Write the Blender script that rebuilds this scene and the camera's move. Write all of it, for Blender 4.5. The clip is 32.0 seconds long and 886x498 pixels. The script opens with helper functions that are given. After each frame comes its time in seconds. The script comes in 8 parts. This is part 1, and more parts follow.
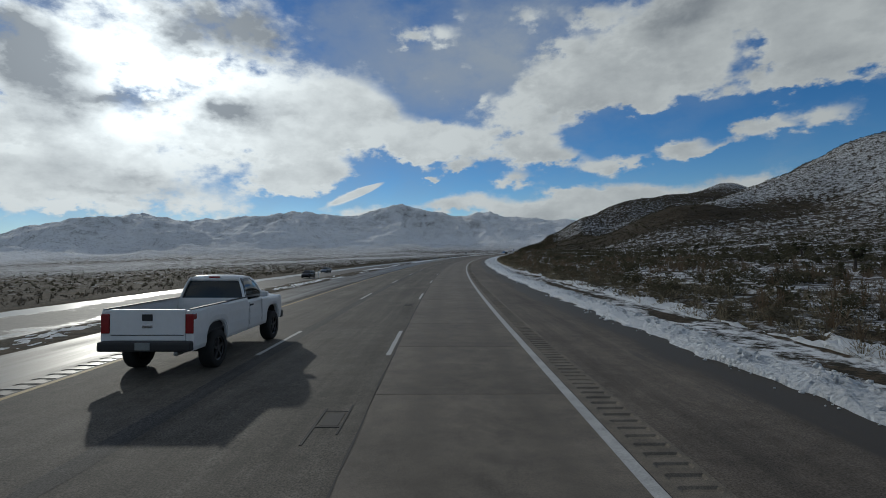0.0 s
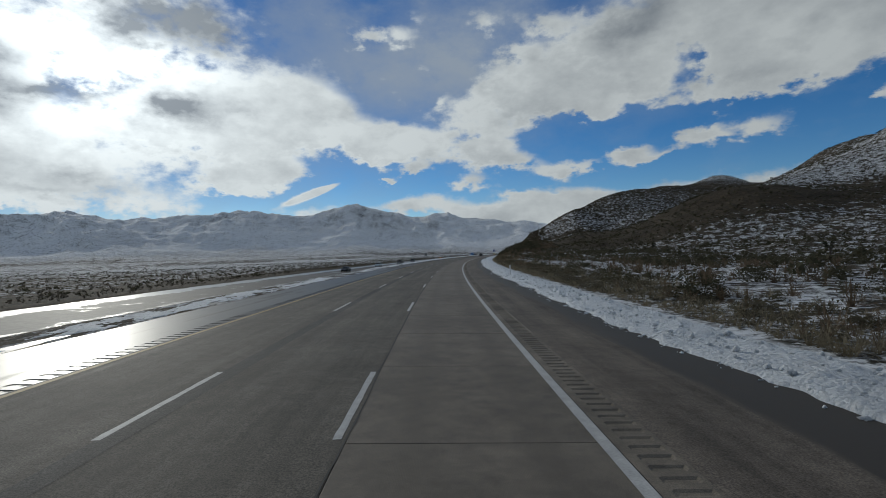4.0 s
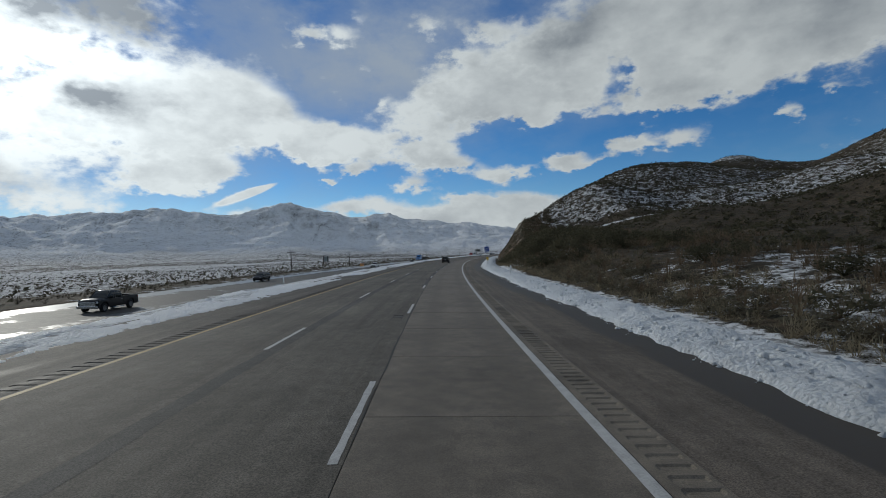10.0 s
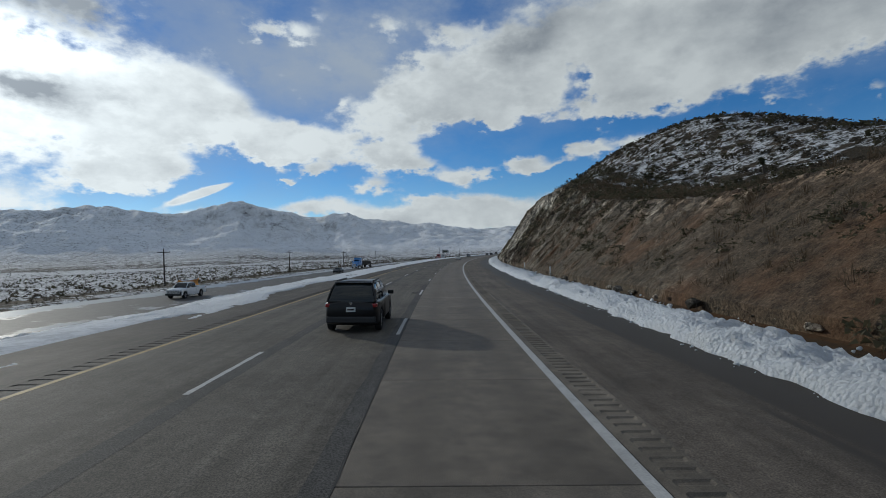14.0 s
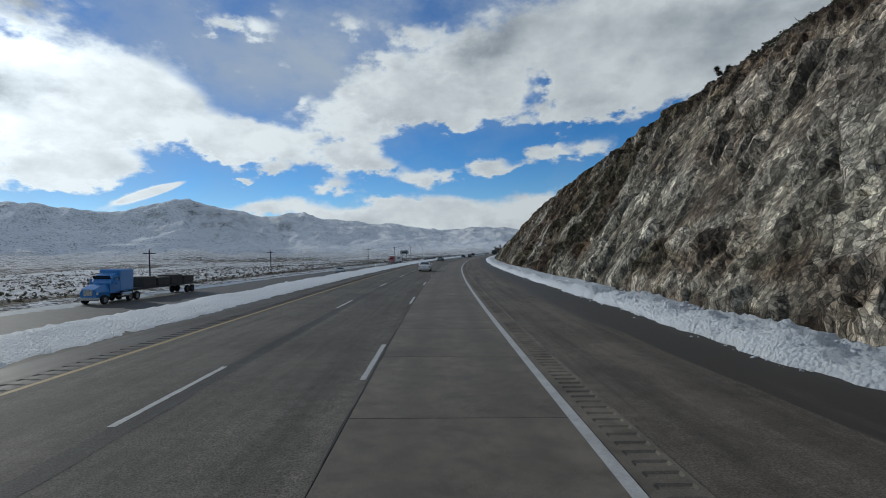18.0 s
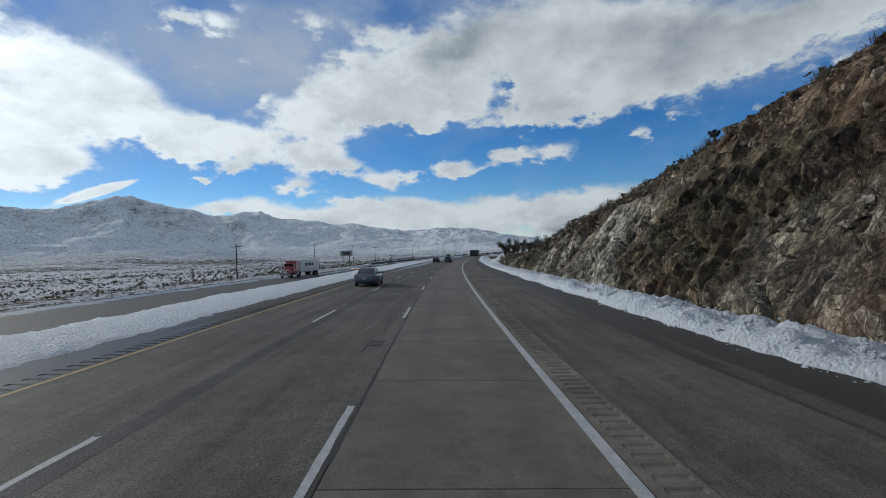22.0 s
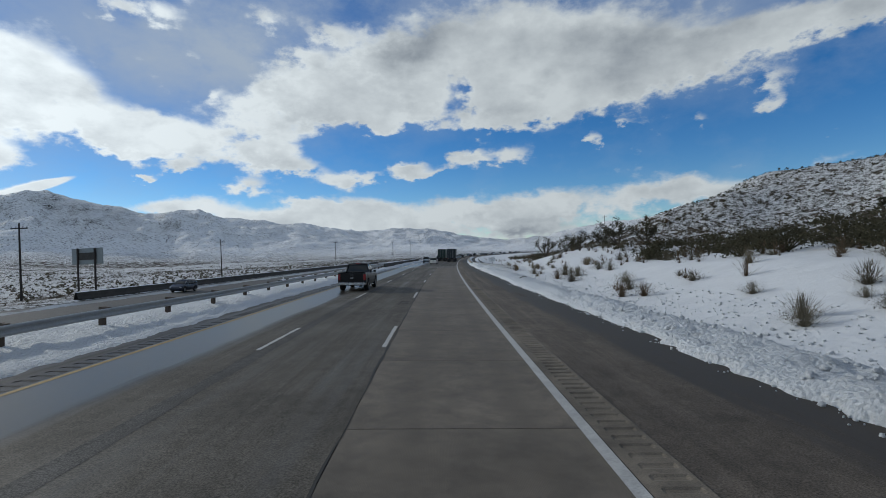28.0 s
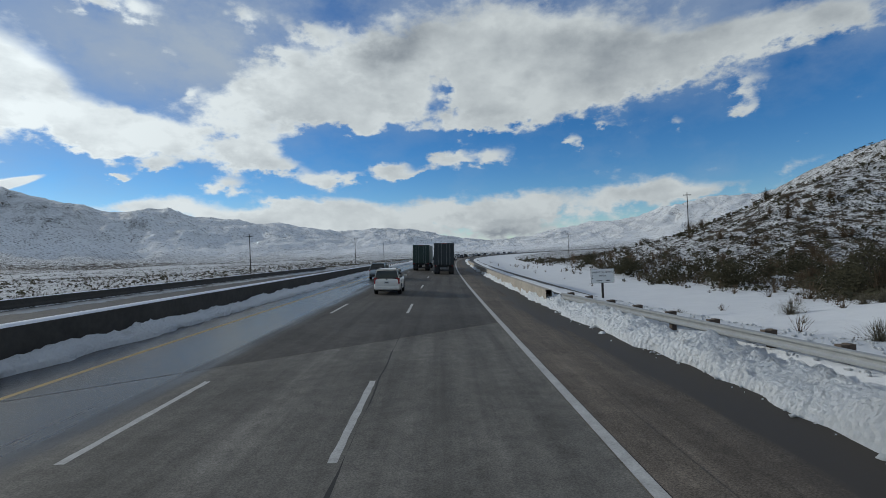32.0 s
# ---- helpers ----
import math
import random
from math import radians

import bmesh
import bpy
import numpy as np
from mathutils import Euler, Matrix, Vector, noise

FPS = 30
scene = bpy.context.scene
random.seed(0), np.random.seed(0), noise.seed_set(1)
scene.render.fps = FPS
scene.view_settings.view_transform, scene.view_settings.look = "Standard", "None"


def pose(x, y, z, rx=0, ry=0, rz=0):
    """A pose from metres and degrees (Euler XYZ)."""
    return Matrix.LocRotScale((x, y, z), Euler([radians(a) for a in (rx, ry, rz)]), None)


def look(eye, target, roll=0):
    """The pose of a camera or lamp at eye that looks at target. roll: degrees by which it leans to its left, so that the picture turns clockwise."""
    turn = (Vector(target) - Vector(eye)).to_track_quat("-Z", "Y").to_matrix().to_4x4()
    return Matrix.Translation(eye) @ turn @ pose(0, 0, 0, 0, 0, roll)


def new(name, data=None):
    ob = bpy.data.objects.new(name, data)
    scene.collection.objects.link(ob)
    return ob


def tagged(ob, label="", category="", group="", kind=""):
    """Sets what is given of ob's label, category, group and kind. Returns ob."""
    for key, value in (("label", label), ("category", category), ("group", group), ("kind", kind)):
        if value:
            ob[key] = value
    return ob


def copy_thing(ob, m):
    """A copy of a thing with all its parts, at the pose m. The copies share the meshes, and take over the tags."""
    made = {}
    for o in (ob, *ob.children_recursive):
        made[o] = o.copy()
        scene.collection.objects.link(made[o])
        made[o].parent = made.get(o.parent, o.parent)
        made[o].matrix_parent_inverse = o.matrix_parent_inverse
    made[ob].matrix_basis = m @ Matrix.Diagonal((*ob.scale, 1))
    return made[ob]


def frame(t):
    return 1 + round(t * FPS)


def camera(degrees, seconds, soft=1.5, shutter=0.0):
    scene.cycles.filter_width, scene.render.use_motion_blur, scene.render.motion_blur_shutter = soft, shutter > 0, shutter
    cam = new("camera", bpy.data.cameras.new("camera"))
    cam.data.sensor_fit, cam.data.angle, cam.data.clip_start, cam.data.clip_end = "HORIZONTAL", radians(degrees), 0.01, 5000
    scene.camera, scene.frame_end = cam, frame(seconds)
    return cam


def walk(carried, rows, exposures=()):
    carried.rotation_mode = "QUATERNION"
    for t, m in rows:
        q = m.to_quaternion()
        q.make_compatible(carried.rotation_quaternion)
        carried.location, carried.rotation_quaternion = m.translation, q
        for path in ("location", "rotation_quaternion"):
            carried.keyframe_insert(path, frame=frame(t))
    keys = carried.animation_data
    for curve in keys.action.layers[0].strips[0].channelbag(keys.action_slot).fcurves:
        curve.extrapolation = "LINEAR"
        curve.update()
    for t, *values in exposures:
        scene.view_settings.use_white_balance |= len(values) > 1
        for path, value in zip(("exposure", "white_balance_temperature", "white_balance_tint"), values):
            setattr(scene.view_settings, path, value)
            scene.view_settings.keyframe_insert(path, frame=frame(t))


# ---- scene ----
cam = camera(86.0, 32.0, soft=0.9)
EYE = 2.65
BANK = 0.041   # the carriageways lean into the bend
LEAN_DEG = math.degrees(math.atan(BANK))

# The road bends to the right, easing towards the bridge and bending again beyond it.
_S = np.arange(-400.0, 5201.0, 1.0)
_R = [(-400, 2200), (-150, 1400), (0, 1278), (200, 1427), (400, 1342), (600, 1449), (750, 2130), (900, 2550), (1000, 2600), (1080, 760), (1420, 760), (1500, 9e5)]
_K = np.interp(_S, [a for a, _ in _R], [1 / b for _, b in _R])
_H = np.cumsum(_K)
_H = _H - np.interp(0, _S, _H)
_X, _Y = np.cumsum(np.sin(_H)), np.cumsum(np.cos(_H))
_X, _Y = _X - np.interp(0, _S, _X), _Y - np.interp(0, _S, _Y)


def heading(s):
    """Radians, clockwise from the y axis."""
    return np.interp(s, _S, _H)


def spot(s, u):
    """World x and y of the place s metres along the road and u metres to its right."""
    h = heading(s)
    return np.interp(s, _S, _X) + u * np.cos(h), np.interp(s, _S, _Y) - u * np.sin(h)


def bank(u):
    """Lift of the leaning plane of the road at u."""
    return -BANK * np.clip(u, -48, 16)


def on_road(s, u, z=0.0, turn=0.0):
    """A pose that faces along the road at (s, u), leaning with it."""
    x, y = spot(s, u)
    return pose(x, y, z + bank(u), 0, LEAN_DEG, -math.degrees(heading(s))) @ pose(0, 0, 0, 0, 0, turn)


def upright(s, u, z=0.0, turn=0.0, lean=0.0):
    """The same for things that stand plumb."""
    x, y = spot(s, u)
    return pose(x, y, z + bank(u), 0, lean, -math.degrees(heading(s)) + turn)


# Speed: 28 m/s, slowing behind the lorries at the end.
_T = np.arange(0.0, 32.51, 0.05)
_V = np.interp(_T, [0, 22, 25, 28, 30, 32.5], [28.0, 28.0, 26.9, 23.6, 20.3, 19.0])
_D = np.concatenate([[0], np.cumsum((_V[1:] + _V[:-1]) / 2 * 0.05)])
# seconds and the place across the lane
DRIFT = [(0, .014), (3, .054), (6, .15), (8, .07), (11, -.093), (13, .01), (14.5, -.07), (17, .142), (18, .227), (20, .344), (22, .183), (24, .085), (26, .245),
         (28.5, .174), (30, .033), (32, -.022)]
# seconds and degrees by which the view turns to the right of the road
TURN = [(0, .70), (.5, .91), (1, 1.02), (1.5, .86), (2, .77), (2.5, .95), (3, .93), (3.5, 1.05), (5.5, .84), (6, .96), (6.5, 1.01), (7, .79), (7.5, .71), (8, .69),
        (8.5, 1.16), (9, 1.25), (9.5, 1.07), (10, 1.14), (10.5, 1.26), (11, 1.30), (11.5, 1.16), (12, .94), (12.5, .78), (13, 1.03), (13.5, 1.15), (14, 1.08),
        (14.5, 1.05), (16.5, 1.14), (17, 1.03), (17.5, .98), (18, .97), (18.5, 1.06), (19, 1.04), (19.5, .96), (20, .87), (20.5, .93), (21, .88), (21.5, .83),
        (22, .72), (22.5, .78), (23, 1.02), (23.5, 1.13), (24, 1.20), (24.5, 1.06), (25, 1.02), (25.5, 1.03), (26, 1.06), (26.5, 1.10), (28.5, .80), (29, .68),
        (29.5, .66), (30, .80), (30.5, .92), (31, .93), (31.5, 1.01), (32, 1.01)]


def travelled(t):
    return float(np.interp(t, _T, _D))


def camera_rows():
    rows = []
    for i in range(65):
        t = i * 0.5
        u = np.interp(t, [a for a, _ in DRIFT], [b for _, b in DRIFT])
        turn = np.interp(t, [a for a, _ in TURN], [b for _, b in TURN])
        s = travelled(t)
        x, y = spot(s, u + EYE * BANK)
        rows.append((t, pose(x, y, EYE + bank(u), 90.55, LEAN_DEG, -math.degrees(heading(s)) - turn)))
    return rows


# the exposure opens up as the sun leaves the view
walk(cam, camera_rows(), [(0, -.47, 6230, 4), (6, -.38, 6230, 4), (13, -.18, 6180, 4), (19, -.03, 6060, 4), (25, .01, 6060, 5), (32, .01, 6200, 4)])

# ---- light ----
SUN_AZ, SUN_EL = -31.5, 20.5   # degrees to the right of the y axis, and up
world = bpy.data.worlds.new("sky")
scene.world = world
world.use_nodes = True
wn, wl = world.node_tree.nodes, world.node_tree.links
wn.clear()
# clouds (+) and clear gaps (-): azimuth, elevation, half width, half height in degrees, weight
CLOUDS = [(-39.6, 17.6, 5.2, 6.2, 1.2), (-31.1, 21.6, 5.9, 4.6, 1), (-21.3, 24.6, 7, 3.7, 1), (-22.2, 16.2, 6.9, 3.5, 1), (-37.3, 12.5, 6.8, 3.1, 0.7), (-27.3, 12.9, 8, 2.9, 0.8), (-33.8, 9.1, 6.5, 1.9, 1), (-39.1, 6.7, 5.7, 2.1, 1), (-27.5, 6.4, 7.9, 1.8, 0.9), (-17.6, 9.2, 5.5, 1.4, 0.9), (-41.7, 9, 2.6, 2, 0.8), (-37.9, 5.2, 2.5, 0.4, -0.5), (-17.7, 6.8, 2.5, 0.9, -0.6), (-16, 16.6, 6, 4.3, 1.1)]
CLOUDS += [(-10, 17.7, 5.1, 3.1, 1), (-6.7, 15.4, 4, 2.7, 0.9), (-15.3, 12.8, 4.9, 2, 0.8), (-0.4, 13.7, 3.9, 1.8, 1), (3.6, 12.4, 3.6, 2.1, 1), (-2.6, 12.7, 3.3, 1.7, 0.9), (3.3, 10.2, 1.8, 0.7, 0.8), (9.9, 15.4, 5.8, 2.2, 0.9), (12.4, 12.3, 3.9, 2.2, 1), (15, 10.6, 4, 1, 0.8), (22, 9.4, 3.4, 0.8, 0.95), (9.7, 8.4, 2.4, 1, 0.9), (16, 18.6, 6, 2.4, 1), (23.6, 21.5, 8.1, 4.7, 1.1)]
CLOUDS += [(22, 16.6, 4.8, 1.9, 0.9), (24.6, 15, 2, 1.6, 0.8), (30.2, 18.1, 4, 2.5, 0.8), (37.1, 22.8, 9.7, 4.5, 1.1), (39.5, 17.3, 5.7, 2.7, 1.1), (37.4, 15, 3.9, 0.9, 0.9), (45.7, 17.6, 6.5, 2.9, 1), (48.8, 21.6, 11.3, 4.8, 1), (33.7, 18.2, 2.4, 2.2, -0.8), (15.5, 22.4, 2.3, 1, 0.7), (12.3, 26, 4.6, 1.6, 0.6), (18.9, 24.5, 2, 1.1, 0.5), (0, 24.8, 4, 1.5, 0.95), (4.6, 21, 1.5, 0.6, 0.5)]
CLOUDS += [(6.3, 17.9, 1.4, 0.9, 0.5), (2.4, 27, 2.4, 0.8, 0.5), (33.3, 10.9, 2.3, 1.2, 1.2), (27.9, 10.4, 2, 0.9, 1.1), (36, 11.7, 1.6, 0.6, 0.9), (40.5, 11.5, 2.4, 1.1, 0.75), (30.5, 9.6, 2.7, 0.5, 0.7), (-0.2, 8.9, 1.2, 0.4, 1.2), (-15.4, 9.5, 4, 1.5, 1), (-11.8, 10.3, 2.2, 1.1, 0.9), (-17.4, 8.1, 2.3, 1, 0.8), (2.8, 5.9, 5.9, 1.3, 1), (12.1, 4.8, 7.8, 1.3, 1), (20.1, 5.5, 5.4, 1.5, 1)]
CLOUDS += [(15.5, 6.7, 2, 0.8, 0.7), (-8, 5.3, 5.8, 0.8, 0.7), (-4.3, 9.4, 3.2, 1.8, -0.6), (19.1, 12.5, 4.1, 1.6, -0.5), (30, 13.7, 6.1, 1.3, -0.5), (48.4, 18.5, 7.6, 2.7, 1), (57.5, 19.4, 6.8, 2.2, 1.1), (65.6, 19.8, 6.3, 1.8, 1.1), (73.6, 19.5, 5.2, 1.6, 1), (66.8, 15.4, 1.9, 1.8, 0.8), (66.5, 13.3, 1.4, 0.8, 0.6), (59.8, 13, 1.6, 0.9, 0.7), (49.4, 12.2, 1, 0.9, 0.85), (53.5, 13.5, 1.2, 0.5, 0.55)]
CLOUDS += [(71.5, 9.4, 1.3, 0.6, 0.5), (22.3, 4.7, 6.5, 1.5, 0.8), (34.4, 4.3, 10.1, 1.7, 1.1), (44.5, 4.8, 7.8, 1.9, 1.1), (55.8, 5.6, 5.2, 1.6, 0.9), (59.8, 6.2, 3.3, 1.2, 0.9), (64.5, 5.7, 4, 0.8, 0.5), (71.9, 7.2, 3.3, 0.9, 0.4)]
# their grey undersides, in the same terms
CLOUDS += [(36, 1.8, 16, 1.5, .8), (10, 3.2, 18, 1.0, .5)]
UNDERSIDES = [(-40, 17.5, 4.3, 4.3, 0.9), (-41.1, 21, 2.7, 2.3, 0.8), (-32.2, 16, 3.4, 0.7, 0.9), (-22.5, 16.1, 3.2, 1.5, 0.85), (-24.1, 24.2, 6.7, 2.9, 0.9), (-17.1, 22.6, 3.7, 2.2, 0.45), (-31.5, 9.5, 2.4, 0.8, 0.35), (-3.9, 26.1, 4.7, 2.2, 0.3), (-35.7, 7.3, 3.5, 0.5, 0.3), (-16, 16.6, 2, 0.7, 0.3), (29.9, 24.7, 7.4, 3.4, 0.28), (54.1, 19.9, 7.7, 4.2, 0.35), (12.4, 11.3, 3.9, 1, 0.22), (39.4, 16.4, 5.7, 1, 0.25)]
UNDERSIDES += [(1.8, 10.8, 3.5, 0.9, 0.2), (41.1, 2.2, 5.3, 0.7, 0.8), (28.4, 23.3, 4.1, 2.3, 0.3), (63.1, 22.5, 10.3, 2, 0.35), (73.6, 20, 4, 1.4, 0.4), (41.2, 3.5, 10.6, 0.5, 0.3)]


def w_math(op, a, b=0.0, c=None, clamp=False):
    m = wn.new("ShaderNodeMath")
    m.operation, m.use_clamp = op, clamp
    for value, socket in zip((a, b, c), m.inputs):
        if value is None:
            continue
        if isinstance(value, (int, float)):
            socket.default_value = value
        else:
            wl.new(value, socket)
    return m.outputs[0]


def w_noise(vector, scale, detail, rough=0.55):
    t = wn.new("ShaderNodeTexNoise")
    t.inputs["Scale"].default_value, t.inputs["Detail"].default_value, t.inputs["Roughness"].default_value = scale, detail, rough
    wl.new(vector, t.inputs["Vector"])
    return t.outputs[0]


def w_mix(factor, a, b):
    m = wn.new("ShaderNodeMix")
    m.data_type = "RGBA"
    for value, socket in ((factor, m.inputs[0]), (a, m.inputs[6]), (b, m.inputs[7])):
        if isinstance(value, tuple):
            socket.default_value = (*value, 1)
        elif isinstance(value, (int, float)):
            socket.default_value = value
        else:
            wl.new(value, socket)
    return m.outputs[2]


def w_step(value, a, b):
    m = wn.new("ShaderNodeMapRange")
    m.interpolation_type = "SMOOTHSTEP"
    m.inputs[1].default_value, m.inputs[2].default_value = a, b
    wl.new(value, m.inputs[0])
    return m.outputs[0]


SKY_GAIN, CLOUD_GAIN = 0.098, 0.60
sky = wn.new("ShaderNodeTexSky")
sky.sky_type, sky.sun_disc = "NISHITA", False
sky.sun_elevation, sky.sun_rotation = radians(SUN_EL), radians(SUN_AZ)
sky.air_density, sky.dust_density, sky.ozone_density, sky.altitude = 1.0, 0.15, 3.0, 1300
wco = wn.new("ShaderNodeTexCoord").outputs["Generated"]
sep = wn.new("ShaderNodeSeparateXYZ")
wl.new(wco, sep.inputs[0])
w_az = w_math("MULTIPLY", w_math("ARCTAN2", sep.outputs[0], sep.outputs[1]), 57.29578)
w_el = w_math("MULTIPLY", w_math("ARCSINE", sep.outputs[2]), 57.29578)
# puffs a little wider than high
puff = wn.new("ShaderNodeVectorMath")
puff.operation = "MULTIPLY"
puff.inputs[1].default_value = (1.0, 1.0, 1.7)
wl.new(wco, puff.inputs[0])
n_big, n_fine, n_shade = w_noise(puff.outputs[0], 4.2, 9.0, 0.60), w_noise(puff.outputs[0], 13.0, 8.0, 0.60), w_noise(puff.outputs[0], 8.0, 6.0, 0.6)
n_tiny = w_noise(puff.outputs[0], 34.0, 5.0, 0.55)
b_az = w_math("ADD", w_az, w_math("MULTIPLY_ADD", w_math("SUBTRACT", n_fine, 0.5), 7.0, w_math("MULTIPLY", w_math("SUBTRACT", n_big, 0.5), 5.0)))
b_el = w_math("ADD", w_el, w_math("MULTIPLY_ADD", w_math("SUBTRACT", n_shade, 0.5), 4.0, w_math("MULTIPLY", w_math("SUBTRACT", n_tiny, 0.5), 2.2)))
bent = wn.new("ShaderNodeCombineXYZ")
wl.new(b_az, bent.inputs[0])
wl.new(b_el, bent.inputs[1])


def w_vector(op, a, b=None, c=None):
    m = wn.new("ShaderNodeVectorMath")
    m.operation = op
    for value, socket in zip((a, b, c), m.inputs):
        if isinstance(value, tuple):
            socket.default_value = value
        elif value is not None:
            wl.new(value, socket)
    return m.outputs["Value" if op == "DOT_PRODUCT" else "Vector"]


def puffs(rows, total, swell=1.0):
    """Adds a soft hump for each row to total."""
    for c_az, c_el, c_w, c_h, c_k in rows:
        kx, ky = 1 / (c_w * swell), 1 / (c_h * swell)
        d = w_vector("MULTIPLY_ADD", bent.outputs[0], (kx, ky, 0.0), (-c_az * kx, -c_el * ky, 0.0))
        total = w_math("MULTIPLY_ADD", w_math("POWER", 0.3679, w_vector("DOT_PRODUCT", d, d)), c_k, total)
    return total


field = w_math("MULTIPLY", w_math("SUBTRACT", n_big, 0.5), 0.9)
field = w_math("ADD", field, w_math("MULTIPLY", w_math("SUBTRACT", n_fine, 0.5), 1.5))
field = w_math("ADD", field, w_math("MULTIPLY", w_math("SUBTRACT", n_shade, 0.5), 0.9))
field = w_math("ADD", field, w_math("MULTIPLY", w_math("SUBTRACT", n_tiny, 0.5), 0.8))
field = puffs(CLOUDS, field)
# a thin slanting streak: its middle, and its run and rise in degrees
ST_AZ, ST_EL, ST_RUN, ST_RISE = -9.0, 7.6, 6.2, 2.4
st_len = math.hypot(ST_RUN, ST_RISE)
s_az, s_el = w_math("SUBTRACT", w_az, ST_AZ), w_math("SUBTRACT", w_el, ST_EL)
along_ = w_math("MULTIPLY_ADD", s_az, ST_RUN / st_len, w_math("MULTIPLY", s_el, ST_RISE / st_len))
across_ = w_math("MULTIPLY_ADD", s_az, -ST_RISE / st_len, w_math("MULTIPLY", s_el, ST_RUN / st_len))
along_, across_ = w_math("MULTIPLY", along_, 2.1 / st_len), w_math("MULTIPLY", across_, 2.7)
r2 = w_math("MULTIPLY_ADD", along_, along_, w_math("MULTIPLY", across_, across_))
field = w_math("MULTIPLY_ADD", w_math("EXPONENT", w_math("MULTIPLY", r2, -1.0)), 2.4, field)
# elsewhere: broken cloud, thicker overhead and behind
beside = w_step(w_math("ABSOLUTE", w_math("SUBTRACT", w_az, 17.0)), 62.0, 76.0)
elsewhere = w_math("MAXIMUM", w_step(w_el, 29.0, 42.0), beside)
field = w_math("ADD", field, w_math("MULTIPLY", elsewhere, 0.60))
cover = w_step(field, 0.30, 0.92)
thick = w_step(field, 0.66, 1.30)
# the cloud is bright where it is thin or near the sun, grey where it is thick
toward = w_math("ADD", w_math("POWER", w_math("DIVIDE", w_math("SUBTRACT", w_az, SUN_AZ), 11.0), 2.0), w_math("POWER", w_math("DIVIDE", w_math("SUBTRACT", w_el, SUN_EL), 7.5), 2.0))
glow = w_math("EXPONENT", w_math("MULTIPLY", toward, -1.0))
wide = w_math("EXPONENT", w_math("MULTIPLY", toward, -0.06))
grey = w_math("MULTIPLY", thick, w_step(n_shade, 0.38, 0.62), clamp=True)
high = w_step(w_el, 14.0, 38.0)
grey = w_math("MULTIPLY_ADD", w_math("SUBTRACT", n_fine, 0.5), 0.9, w_math("MULTIPLY", grey, 1.0), clamp=True)
grey = w_math("ADD", w_math("MULTIPLY", grey, 0.36), w_math("MULTIPLY", high, 0.15), clamp=True)
sunward = w_vector("ADD", puff.outputs[0], (0.045 * math.sin(radians(SUN_AZ)), 0.045 * math.cos(radians(SUN_AZ)) - 0.03, 0.05))
billow = w_math("SUBTRACT", w_noise(sunward, 8.0, 7.0, 0.56), w_noise(puff.outputs[0], 8.0, 7.0, 0.56))
grey = w_math("MULTIPLY_ADD", billow, 1.7, grey)
grey = puffs(UNDERSIDES, grey)
grey = w_math("MULTIPLY", grey, 1.0, clamp=True)
bright = w_math("MULTIPLY_ADD", glow, 1.5, w_math("MULTIPLY_ADD", wide, 0.52, CLOUD_GAIN))
dull = w_math("MULTIPLY_ADD", glow, 0.35, w_math("MULTIPLY_ADD", wide, 0.22, CLOUD_GAIN))


def w_scale(colour, factor):
    m = wn.new("ShaderNodeVectorMath")
    m.operation = "SCALE"
    m.inputs[0].default_value = colour
    wl.new(factor, m.inputs[3])
    return m.outputs[0]


lit = w_mix(grey, w_scale((0.91, 0.93, 0.945), bright), w_scale((0.43, 0.46, 0.51), dull))
clear = wn.new("ShaderNodeVectorMath")
clear.operation = "SCALE"
rich = wn.new("ShaderNodeHueSaturation")
rich.inputs["Saturation"].default_value = 1.30
rich.inputs["Hue"].default_value = 0.508
wl.new(sky.outputs[0], rich.inputs["Color"])
wl.new(rich.outputs[0], clear.inputs[0])
clear.inputs[3].default_value = SKY_GAIN
bg = wn.new("ShaderNodeBackground")
bg.inputs["Strength"].default_value = 1.0
wout = wn.new("ShaderNodeOutputWorld")
# a thin veil dulls the blue higher up
veil = w_math("MULTIPLY", w_math("MULTIPLY", w_step(w_el, 12.0, 21.0), w_step(n_big, 0.30, 0.55)), 0.45)
veil = puffs([(8.0, 22.0, 15.0, 9.0, 0.55), (-14.0, 12.0, 12.0, 5.0, 0.3), (-34.0, 14.0, 12.0, 12.0, 0.5)], veil)
veil = w_math("MULTIPLY_ADD", w_math("SUBTRACT", n_shade, 0.5), 0.5, veil, clamp=True)
hazy = w_mix(veil, clear.outputs[0], (0.36, 0.41, 0.50))
wl.new(w_mix(cover, hazy, lit), bg.inputs[0])
wl.new(bg.outputs[0], wout.inputs[0])
sun = new("sun", bpy.data.lights.new("sun", "SUN"))
sun.data.energy, sun.data.angle, sun.data.color = 2.0, radians(1.0), (1.0, 0.93, 0.84)
sun.matrix_world = look((0, 0, 100), (-math.sin(radians(SUN_AZ)) * 100, -math.cos(radians(SUN_AZ)) * 100, 100 - 100 * math.tan(radians(SUN_EL))))


